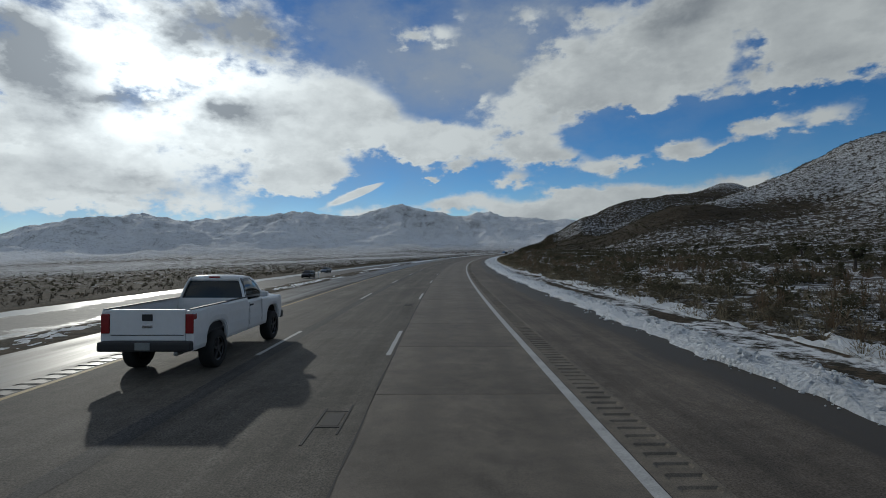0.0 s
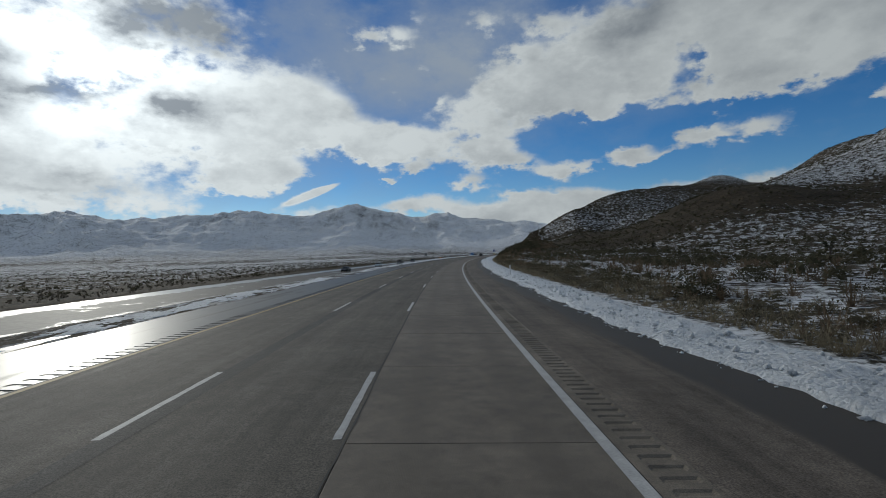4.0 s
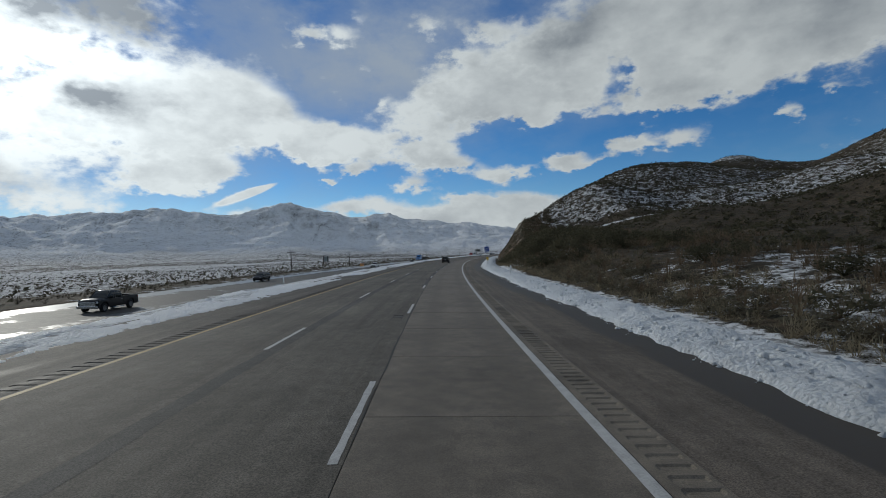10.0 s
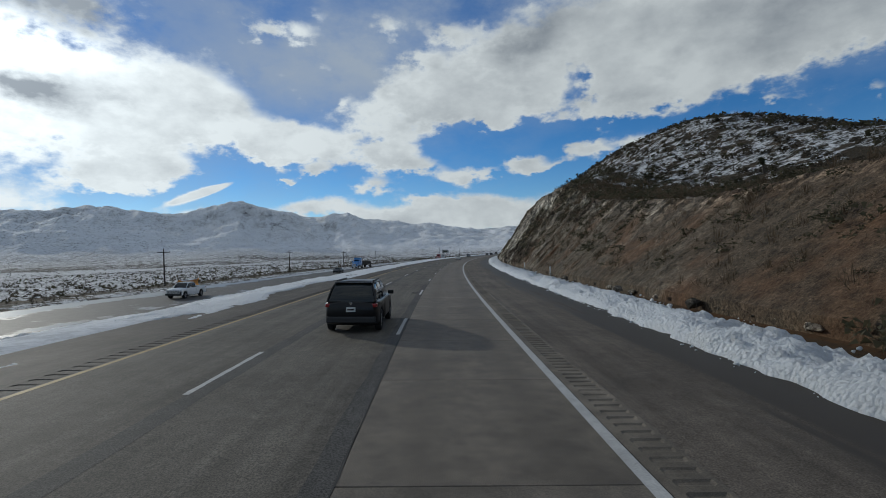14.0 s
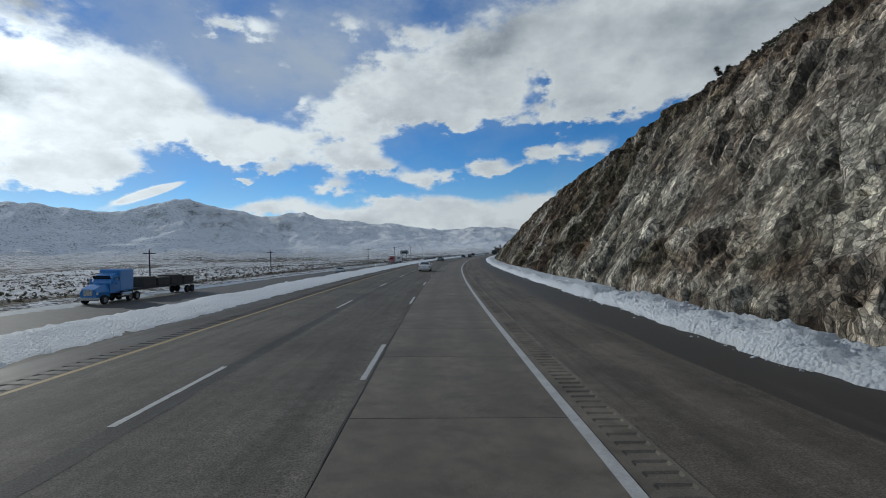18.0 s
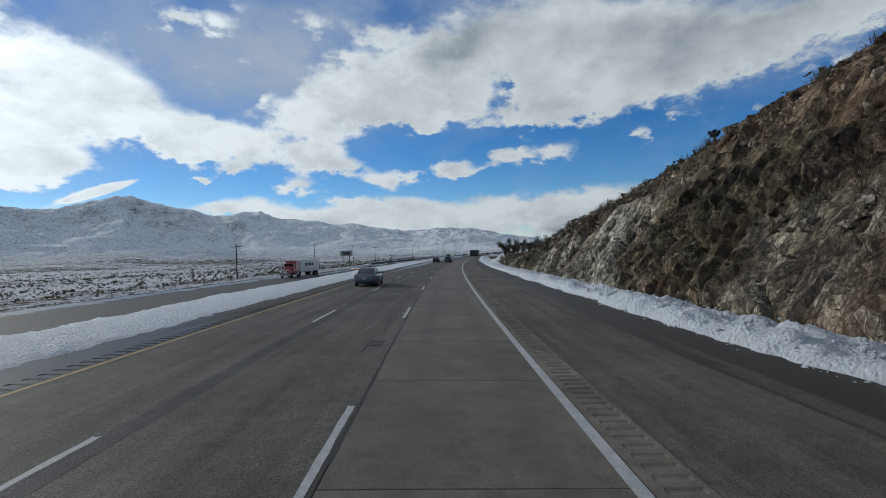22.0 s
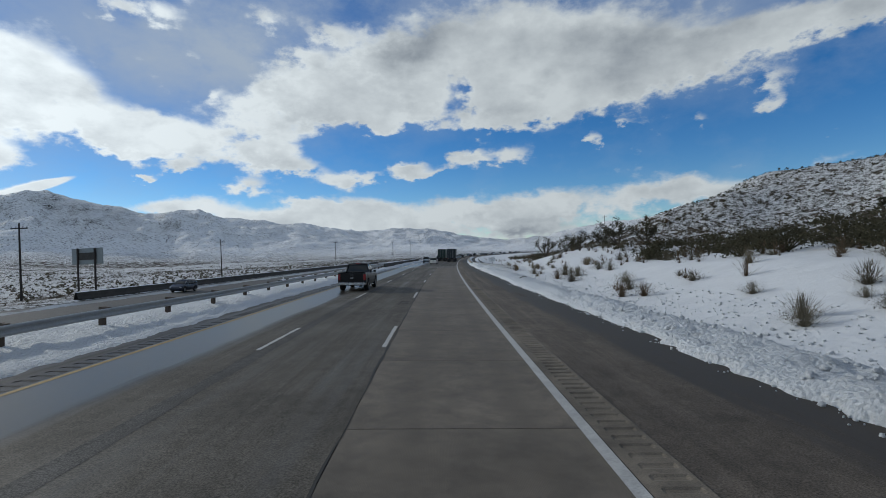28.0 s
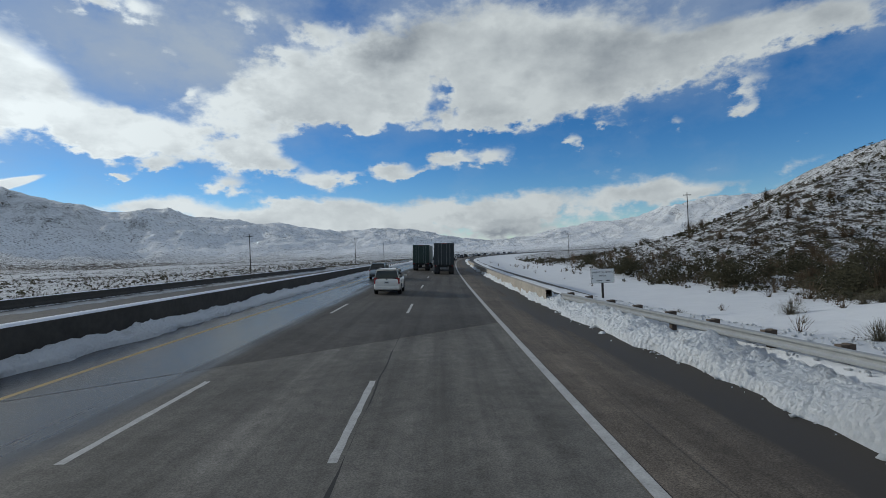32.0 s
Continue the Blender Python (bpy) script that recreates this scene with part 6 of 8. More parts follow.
def swept(name, section, path, mat, parent=None, closed=False, soft=False):
    """A section of (across, up) pairs swept along rows of (s, u, z)."""
    rows = np.array(path, float)
    sec = np.array(section + ([section[0]] if closed else []), float)
    S = np.repeat(rows[:, 0:1], len(sec), 1)
    U = rows[:, 1:2] + sec[None, :, 0]
    x, y = spot(S, U)
    return part_of(name, grid_mesh(name, x, y, rows[:, 2:3] + sec[None, :, 1] + bank(U), soft=soft), mat, parent)


BEAM = [(0.0, 0.0), (0.045, 0.03), (0.045, 0.08), (0.0, 0.13), (0.0, 0.18), (0.045, 0.23), (0.045, 0.28), (0.0, 0.31)]


def guardrail(label, us_, s0, s1, side, post_every=1.9, z_of=None):
    """A W-beam on dark timber posts with blocks; side is +1 where the road lies to its left."""
    rail = thing("guardrail", label, "guardrail")
    s = np.arange(s0, s1 + 0.01, 0.95)
    z0 = 0.42
    path = [(a, float(us_(a)), z0 + (z_of(a) if z_of else 0)) for a in s]
    front = [(-side * a - side * 0.08, b) for a, b in BEAM]
    back = [(x_ + side * 0.012, z_) for x_, z_ in reversed(front)]
    swept("beam", front + back, path, MAT_STEEL, rail, closed=True)
    post_me, block_me = mesh_of("post", box_bm(-.075, .075, -.1, .1, -.6, .78, .01), MAT_POST), mesh_of("block", box_bm(-.08, .08, -.09, .09, .45, .76, .01), MAT_POST)
    for a in np.arange(s0 + 0.5, s1, post_every):
        u_ = float(us_(a))
        for name, me, off in (("post", post_me, 0.23), ("block", block_me, 0.075)):
            o = new(name, me)
            o.parent = rail
            o.matrix_world = on_road(a, u_ + side * off, (z_of(a) if z_of else 0))
    return rail


def wall(name, label, section, path, mat, category, cap=False):
    w = thing(name, label, category)
    swept("barrier_body", section, path, mat, w, closed=True)
    if cap:
        top = max(b for _, b in section)
        lo, hi = min(a for a, b in section if b > top - 0.05), max(a for a, b in section if b > top - 0.05)
        swept("snow_cap", [(lo - .01, top), (lo + .03, top + .05), ((lo + hi) / 2, top + .08), (hi - .03, top + .05), (hi + .01, top)], path, MAT_CAP_SNOW, w, soft=True)
    return w


def steps(s0, s1, u, z=0.0, step=2.0):
    return [(a, u if not callable(u) else float(u(a)), z) for a in np.arange(s0, s1 + 0.01, step)]


JERSEY = [(-.30, -.2), (-.30, .08), (-.17, .32), (-.10, .84), (.10, .84), (.17, .32), (.30, .08), (.30, -.2)]
# right: the rail leads from the verge to the bridge parapet
guardrail("galvanised W-beam rail on dark timber posts beside the snow", lambda a: np.interp(a, [846, 856, 868, 882], [11.2, 9.9, 8.3, 6.15]), 846, 882, 1)
wall("bridge_parapet", "pale concrete bridge parapet with ploughed snow at its foot", [(-.14, -.3), (-.14, .80), (.16, .80), (.16, -.6)], steps(882, 985, 5.75), MAT_BARRIER, "parapet")
# left: rail, then the inner parapet, its shadow side and stains coloured dark
guardrail("galvanised W-beam rail along the snowy median", lambda a: np.interp(a, [764, 780, 800, 860], [-13.6, -11.9, -11.15, -10.9]), 764, 860, -1, 3.8, lambda a: np.interp(a, [764, 790], [-.25, 0]))
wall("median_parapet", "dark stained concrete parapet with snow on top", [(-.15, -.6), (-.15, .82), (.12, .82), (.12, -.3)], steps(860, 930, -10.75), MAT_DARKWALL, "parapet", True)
guardrail("galvanised rail beyond the bridge", lambda a: np.interp(a, [930, 1010], [-10.95, -12.5]), 930, 1010, -1, 3.8)
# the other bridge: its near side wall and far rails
wall("opposite_bridge_wall", "tall dark side wall of the other bridge", [(-.2, -2.2), (-.2, 1.05), (.15, 1.05), (.15, -2.2)], steps(852, 915, -27.0, OPP_Z), MAT_DARKWALL, "bridge wall", True)
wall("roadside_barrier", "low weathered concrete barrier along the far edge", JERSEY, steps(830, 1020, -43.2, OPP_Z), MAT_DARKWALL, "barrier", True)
guardrail("galvanised rail along the other carriageway", lambda a: -27.2 + 0 * a, 915, 1040, 1, 3.8, lambda a: OPP_Z)
# yellow and black marker at the rail's end
for s_, u_, z_ in ((845.6, 11.25, 0.0), (763.7, -13.7, -0.3)):
    t = thing("rail_end_marker", "yellow and black striped marker at the rail end", "marker", upright(s_, u_, z_))
    part("panel", box_bm(-.2, .2, -.02, .02, .35, .85, .006), MAT_BOX_YELLOW, t)
    for k in range(3):
        bm = box_bm(-.24, .24, -.026, -.022, -.035, .035)
        bmesh.ops.rotate(bm, verts=bm.verts, matrix=Matrix.Rotation(radians(38), 3, "Y"))
        bmesh.ops.translate(bm, vec=(0, 0, .45 + .15 * k), verts=bm.verts)
        part("stripe", bm, MAT_BLACK, t, "black diagonal stripe")
    part("post", box_bm(-.03, .03, .02, .07, -.3, .8), MAT_STEEL, t)


def writing(body, size, mat, parent, m, name="lettering", label=""):
    cu = bpy.data.curves.new(name, "FONT")
    cu.body, cu.size, cu.align_x, cu.align_y, cu.extrude = body, size, "CENTER", "CENTER", 0.002
    tmp = bpy.data.objects.new(name, cu)
    scene.collection.objects.link(tmp)
    dg = bpy.context.evaluated_depsgraph_get()
    me = bpy.data.meshes.new_from_object(tmp.evaluated_get(dg))
    bpy.data.objects.remove(tmp)
    me.materials.clear()
    return part_of(name, me, mat, parent, label, m)


FACE = pose(0, 0, 0, 90, 0, 0)   # lettering that faces the traffic behind
# the call box
t = thing("call_box", "blue call box sign and yellow box on a leaning pole", "call box", upright(380.3, 7.75, 0.1, 0, -2.6))
part("pole", cyl_bm(.045, .04, -.3, 4.6), MAT_STEEL, t)
part("antenna", cyl_bm(.022, .016, 4.6, 5.3, 8), MAT_STEEL, t)
part("footing", cyl_bm(.11, .10, -.3, .35), MAT_STEEL, t)
board = part("sign_panel", box_bm(-.45, .45, -.09, -.05, 2.75, 3.95, .012), MAT_SIGN_BLUE, t, "blue sign panel with white letters")
part("border", box_bm(-.47, .47, -.075, -.045, 2.73, 3.97, .006), MAT_SIGN_WHITE, board)
part("side_panel", box_bm(-.47, -.455, -.045, .2, 2.75, 3.95, .005), MAT_STEEL, t, "pale edge-on second panel")
writing("CALL", .30, MAT_SIGN_WHITE, board, pose(0, -.094, 3.52) @ FACE)
writing("BOX", .30, MAT_SIGN_WHITE, board, pose(0, -.094, 3.21) @ FACE)
for x0, x1 in ((-.28, -.12), (.02, .34)):
    part("number_bar", box_bm(x0, x1, -.097, -.091, 2.88, 3.0), MAT_SIGN_WHITE, board, "plain bar for a number")
box_ = part("phone_box", box_bm(-.22, .22, -.24, .06, 1.15, 1.78, .035), MAT_BOX_YELLOW, t, "yellow phone housing")
part("door", box_bm(-.18, .18, -.255, -.235, 1.2, 1.73, .01), MAT_BOX_YELLOW, box_)
# the wash's name board
t = thing("name_board", "white name board on a dark post in snow", "sign", upright(889, 10.9, -0.5, 6))
part("post", box_bm(-.06, .06, -.05, .05, -.4, 1.7), MAT_POLE, t)
board = part("sign_panel", box_bm(-.78, .78, -.09, -.055, 1.25, 2.15, .01), MAT_SIGN_WHITE, t)
part("border", box_bm(-.8, .8, -.075, -.05, 1.23, 2.17, .004), MAT_BLACK, board)
writing("WHEATON SPRINGS", .17, MAT_BLACK, board, pose(.04, -.094, 1.93) @ FACE)
writing("WASH", .17, MAT_BLACK, board, pose(0, -.094, 1.70) @ FACE)
for x0, x1, z in ((-.45, -.05, 1.38), (.2, .5, 1.38), (-.74, -.66, 1.72), (-.74, -.66, 1.55)):
    part("small_bar", box_bm(x0, x1, -.097, -.091, z - .025, z + .025), MAT_BLACK, board, "plain bar for small print")


def delineator(s, u, z=0.1, wide=True):
    t = thing("delineator", "slim grey road marker post with a pale panel in the snow", "marker post", upright(s, u, z), "marker posts")
    part("post", cyl_bm(.035, .03, -.3, 1.1, 8), MAT_STEEL, t)
    part("panel", box_bm(-.1, .1, -.05, -.035, .55, 1.35, .02) if wide else box_bm(-.06, .06, -.05, -.035, .5, 1.15, .02), MAT_SIGN_BACK if wide else MAT_SIGN_WHITE, t)


delineator(265.8, 7.95)
for s_, u_ in ((442, 11.2), (462, 11.4), (168, 7.8), (336, 7.9), (713.5, 11.0)):
    delineator(s_, u_, 0.15, False)
for s_, u_, z_ in ((612, -17.6, -1.0), (690, -17.4, -1.0), (60, -16.5, -.8), (330, -16.8, -.9), (852, -18, -1.6), (842, -17, -1.4), (820, -15, -.8)):
    delineator(s_, u_, z_, False)

# a concrete barrier beside the lower carriageway and the sand barrels before its end
wall("roadside_barrier", "grey concrete barrier with snow on top beside the lower carriageway", JERSEY, steps(717, 747, -28.55, OPP_Z, 3.0), paving("barrier_concrete", (0.27, 0.26, 0.24), 0.85), "barrier", True)
for i, (ds, du) in enumerate([(0, -.55), (0.2, .5), (1.3, -.5), (1.5, .55), (2.7, 0), (3.9, 0), (5.1, 0), (6.3, 0)]):
    t = thing("crash_barrel", "orange sand-filled crash barrel capped with snow", "crash barrel", on_road(748.6 + ds, -28.6 + du, OPP_Z), "crash barrels in the median")
    part("body", cyl_bm(.44, .50, 0, .95, 20), MAT_ORANGE, t)
    part("rim", cyl_bm(.53, .53, .90, .99, 20), MAT_ORANGE, t)
    part("band", cyl_bm(.485, .49, .55, .62, 20), MAT_POLE, t, "dark seam round the barrel")
    part("snow_lid", cyl_bm(.50, .30, .99, 1.10, 20), MAT_CAP_SNOW, t, "cap of snow")


def utility_pole(s, u, height=11.0, turn=0.0):
    t = thing("utility_pole", "dark timber utility pole with a crossarm", "utility pole", upright(s, u, ground_z(s, u), turn), "utility poles along the desert")
    part("shaft", cyl_bm(.14, .09, -.5, height, 10), MAT_POLE, t)
    part("crossarm", box_bm(-1.1, 1.1, -.06, .06, height - .75, height - .6), MAT_POLE, t)
    for x in (-1.0, -.4, .4, 1.0):
        part("insulator", cyl_bm(.05, .035, height - .6, height - .42, 8, x), MAT_SIGN_BACK, t)


for s_, u_, h_ in ((414, -48, 6.5), (472, -49, 6.5), (530, -50.5, 6.6), (585, -52, 6.6), (637, -53.5, 6.8), (716, -46, 7.6), (763, -45, 8.7), (833, -52.5, 9.8), (895, -58.5, 10), (993, -57, 12), (1077, -48, 13),
                   (1160, -60, 13)):
    utility_pole(s_, u_, h_)

# guide sign seen from behind, and the big board beyond
t = thing("road_sign_back", "pair of dark posts with a narrow grey sign seen from behind", "sign", upright(430, -43.4, OPP_Z + 0.1))
for x in (-.7, .7):
    part("post", box_bm(x - .09, x + .09, -.09, .09, -.4, 4.3), MAT_POLE, t)
part("panel", box_bm(-.75, .95, .1, .14, 2.5, 4.2, .01), MAT_SIGN_BACK, t)
t = thing("billboard", "grey-green back of a large sign on two posts", "billboard", upright(858, -64, ground_z(858, -64), -14))
for x in (-2.0, 2.0):
    part("post", cyl_bm(.16, .16, -.4, 7.6, 10, x), MAT_POLE, t)
part("panel", box_bm(-3.6, 3.6, .15, .3, 4.7, 7.6, .02), MAT_SIGN_BACK, t)
part("frame", box_bm(-2.2, 2.2, .05, .15, 5.5, 6.8, .02), MAT_DARKWALL, t)
# a few wire fence posts by the mounds
fence = thing("wire_fence", "thin steel fence posts with slack wire in the snow", "fence")
fp = mesh_of("fence_post", box_bm(-.025, .025, -.025, .025, -.3, 1.25), MAT_POST)
pts = []
for s_, u_ in ((742, 15.6), (745, 16.2), (748.5, 16.6), (752, 16.8), (756, 16.5)):
    o = new("fence_post", fp)
    o.parent = fence
    o.matrix_world = upright(s_, u_, ground_z(s_, u_))
    pts.append((s_, u_, ground_z(s_, u_)))
for h in (0.5, 0.8, 1.1):
    swept("wire", [(-.006, -.006), (.006, -.006), (.006, .006), (-.006, .006)], [(a, b, c + h) for a, b, c in pts], MAT_STEEL, fence, closed=True)
# an orange plough blade left on the far edge
t = thing("plough_blade", "rusty orange snow plough blade lying on the far road edge", "plough blade", on_road(468, -42.6, OPP_Z, 4))
rows = []
bm = bmesh.new()
for y in np.linspace(-3.4, 3.4, 9):
    lift = 0.25 * (abs(y) / 3.4) ** 2
    rows.append([bm.verts.new(p_) for p_ in ((.35, y, 0.02), (.12, y, .35), (.10, y, .75), (.34, y, 1.05 + lift), (.28, y, 1.05 + lift), (.03, y, .75), (.05, y, .33), (.29, y, 0.02))])
for a_, b_ in zip(rows, rows[1:]):
    for i in range(8):
        bm.faces.new((a_[i], a_[(i + 1) % 8], b_[(i + 1) % 8], b_[i]))
bm.faces.new(rows[0])
bm.faces.new(list(reversed(rows[-1])))
part("blade", bm, MAT_ORANGE, t)
for y in (-2.2, 0, 2.2):
    part("rib", box_bm(-.12, .06, y - .05, y + .05, .05, .95), MAT_POLE, t)
part("snow_cap", box_bm(.05, .36, -2.6, 2.6, 1.12, 1.2, .03), MAT_CAP_SNOW, t, "strip of snow")


for s_, u_ in ((989, 66), (1088, 52)):
    utility_pole(s_, u_, 11.0)


# a shed tread beside the shoulder
def tread_scrap(s, u, z):
    bm = bmesh.new()
    rows = []
    for i in range(13):
        a = -0.6 + 1.9 * i / 12
        r = 0.46 + 0.05 * math.sin(i * 1.7)
        rows.append([bm.verts.new((x * (1 + 0.1 * math.sin(i)), (r + dr) * math.sin(a), (r + dr) * math.cos(a) - 0.30)) for x, dr in ((-.12, 0), (-.10, .03), (.10, .03), (.12, 0), (.08, -.02), (-.08, -.02))])
    for a, b in zip(rows, rows[1:]):
        for i in range(6):
            bm.faces.new((a[i], a[(i + 1) % 6], b[(i + 1) % 6], b[i]))
    bm.faces.new(rows[0])
    bm.faces.new(list(reversed(rows[-1])))
    bmesh.ops.recalc_face_normals(bm, faces=bm.faces)
    o = part("tyre_scrap", bm, plain("torn_tyre_rubber", (0.014, 0.013, 0.013), 0.85, vary=0.4, relief=0.01))
    o.matrix_world = upright(s, u, z, 70)
    return tagged(o, "torn black strip of lorry tyre lying in the snow", "tyre scrap")


tread_scrap(820, 8.2, 0.30)


# ---- vehicles ----
def paint(name, colour, metal=0.25, rough=0.32, coat=0.6):
    return plain(name, colour, rough, metal, coat=coat, vary=0.06, scale=1.0)


MAT_CAR_GLASS = plain("tinted_car_glass", (0.012, 0.016, 0.016), 0.05, 0.0, coat=0.0, vary=0.05)
MAT_TYRE = plain("tyre_rubber", (0.009, 0.009, 0.009), 0.85)
MAT_RIM = plain("alloy_rim", (0.35, 0.35, 0.36), 0.35, 0.85)
MAT_RIM_DARK = plain("dark_rim", (0.09, 0.09, 0.095), 0.4, 0.7)
MAT_TAIL = plain("red_tail_lens", (0.22, 0.008, 0.010), 0.2, coat=0.6)
MAT_LAMP = plain("clear_lamp_lens", (0.55, 0.56, 0.57), 0.15, coat=0.6)
MAT_TRIM = plain("black_trim", (0.02, 0.02, 0.021), 0.6)
MAT_CHROME = plain("dull_chrome", (0.5, 0.5, 0.5), 0.2, 0.95)
MAT_PLATE = plain("number_plate", (0.55, 0.56, 0.55), 0.5)
MAT_INSIDE = plain("dark_underside", (0.012, 0.012, 0.012), 0.9)


def loft_bm(sections, caps=True):
    """A skin through rings of points, each ring a list of (x, y, z)."""
    bm = bmesh.new()
    rings = [[bm.verts.new(p) for p in ring] for ring in sections]
    k = len(rings[0])
    for a, b in zip(rings, rings[1:]):
        for i in range(k):
            bm.faces.new((a[i], a[(i + 1) % k], b[(i + 1) % k], b[i]))
    if caps:
        bm.faces.new(list(reversed(rings[0])))
        bm.faces.new(rings[-1])
    bmesh.ops.recalc_face_normals(bm, faces=bm.faces)
    return bm


def ring(y, w, zb, zt, crown=0.03, tuck=0.90):
    """A section of a car's lower body."""
    zm = zb + (zt - zb) * 0.55
    half = [(w * tuck, zb), (w * 0.985, zb + (zt - zb) * 0.12), (w, zm), (w * 0.975, zt - 0.07), (w * 0.93, zt - 0.015), (w * 0.84, zt), (w * 0.4, zt + crown)]
    return [(x, y, z) for x, z in half] + [(-x, y, z) for x, z in reversed(half)]


def body_rings(length, width, ground, belt, hood, deck, wheels, radius, nose, tail):
    """Rings from tail to nose, with arches cut over the wheels."""
    L, w = length / 2, width / 2
    top = lambda y: float(np.interp(y, [-L, -L + 0.15, wheels[0] + 0.9, wheels[1] - 0.75, wheels[1] + 0.2, L - 0.25, L], [deck - 0.10, deck, belt, belt, hood + 0.02, nose + 0.08, nose - 0.06]))
    wid = lambda y: w * float(np.interp(y, [-L, -L + 0.10, -L + 0.45, -L + 1.2, L - 1.1, L - 0.4, L - 0.08, L], [0.80, 0.93, 0.985, 1, 1, 0.96, 0.82, 0.66]))
    low = lambda y: ground + float(np.interp(y, [-L, -L + 0.1, -L + 0.5, L - 0.5, L - 0.1, L], [0.16, 0.05, 0.0, 0.0, 0.04, 0.12]))
    ys = [-L, -L + 0.06, -L + 0.16, -L + 0.45]
    for c in wheels:
        ys += [c - radius * 1.16, c - radius * 1.15, c - radius * 1.0, c - radius * 0.72, c - radius * 0.36, c, c + radius * 0.36, c + radius * 0.72, c + radius * 1.0, c + radius * 1.15, c + radius * 1.16]
    ys += [0.0, wheels[1] - 0.75, L - 0.45, L - 0.18, L - 0.06, L]
    out = []
    for y in sorted(set(round(v, 4) for v in ys if -L <= v <= L)):
        zb = low(y)
        for c in wheels:
            d = abs(y - c) / (radius * 1.155)
            if d < 1:
                zb = max(zb, radius + radius * 1.155 * math.sqrt(1 - d * d))
        zt = top(y)
        out.append(ring(y, wid(y), min(zb, zt - 0.12), zt))
    return out


def wheel(parent, x, y, radius, width, rim_mat):
    side = 1 if x > 0 else -1
    w = new("wheel")
    w.parent = parent
    w.matrix_basis = pose(x, y, radius)
    bm = bmesh.new()
    prof = [(radius * 0.62, width * 0.48), (radius * 0.90, width * 0.5), (radius * 0.985, width * 0.40), (radius, width * 0.2), (radius, -width * 0.2), (radius * 0.985, -width * 0.40), (radius * 0.90, -width * 0.5), (radius * 0.62, -width * 0.48)]
    seg = 28
    rings = [[bm.verts.new((px, r * math.cos(a), r * math.sin(a))) for r, px in prof] for a in (6.28318 * i / seg for i in range(seg))]
    for i in range(seg):
        a, b = rings[i], rings[(i + 1) % seg]
        for j in range(len(prof) - 1):
            bm.faces.new((a[j], a[j + 1], b[j + 1], b[j]))
    part("tyre", bm, MAT_TYRE, w, soft=True)
    bm = bmesh.new()
    xo = side * width * 0.36
    hub = bmesh.ops.create_cone(bm, segments=16, radius1=radius * 0.17, radius2=radius * 0.14, depth=0.05, cap_ends=True, matrix=Matrix.Translation((xo, 0, 0)) @ Matrix.Rotation(radians(90), 4, "Y"))
    bmesh.ops.create_circle(bm, cap_ends=True, segments=24, radius=radius * 0.60, matrix=Matrix.Translation((xo - side * 0.05, 0, 0)) @ Matrix.Rotation(radians(90), 4, "Y"))
    for k in range(5):
        made = bmesh.ops.create_cube(bm, size=1)["verts"]
        for v in made:
            v.co = (xo + v.co.x * 0.03, v.co.y * radius * (0.16 if v.co.z < 0 else 0.11), radius * 0.36 + v.co.z * radius * 0.52)
        bmesh.ops.rotate(bm, verts=made, cent=(0, 0, 0), matrix=Matrix.Rotation(6.28318 * k / 5, 3, "X"))
    # outer ring
    seg = 28
    ri = [[bm.verts.new((xo + dx, r * math.cos(6.28318 * i / seg), r * math.sin(6.28318 * i / seg))) for r, dx in ((radius * 0.63, side * 0.015), (radius * 0.56, side * 0.0))] for i in range(seg)]
    for i in range(seg):
        a, b = ri[i], ri[(i + 1) % seg]
        bm.faces.new((a[0], a[1], b[1], b[0]))
    part("rim", bm, rim_mat, w)
    return w


def strip(points, half, mat, name, parent, lift=0.012):
    """A flat bar along points, for pillars, rails and seams."""
    bm = bmesh.new()
    rows = []
    pts = [Vector(p) for p in points]
    for i, p in enumerate(pts):
        d = (pts[min(i + 1, len(pts) - 1)] - pts[max(i - 1, 0)]).normalized()
        out = Vector((1 if p.x >= 0 else -1, 0, 0.45)).normalized()
        side = d.cross(out).normalized() * half
        rows.append([bm.verts.new(q) for q in (p - side - out * 0.02, p - side + out * lift, p + side + out * lift, p + side - out * 0.02)])
    for a, b in zip(rows, rows[1:]):
        for i in range(4):
            bm.faces.new((a[i], a[(i + 1) % 4], b[(i + 1) % 4], b[i]))
    bm.faces.new(rows[0])
    bm.faces.new(list(reversed(rows[-1])))
    bmesh.ops.recalc_face_normals(bm, faces=bm.faces)
    return part(name, bm, mat, parent)


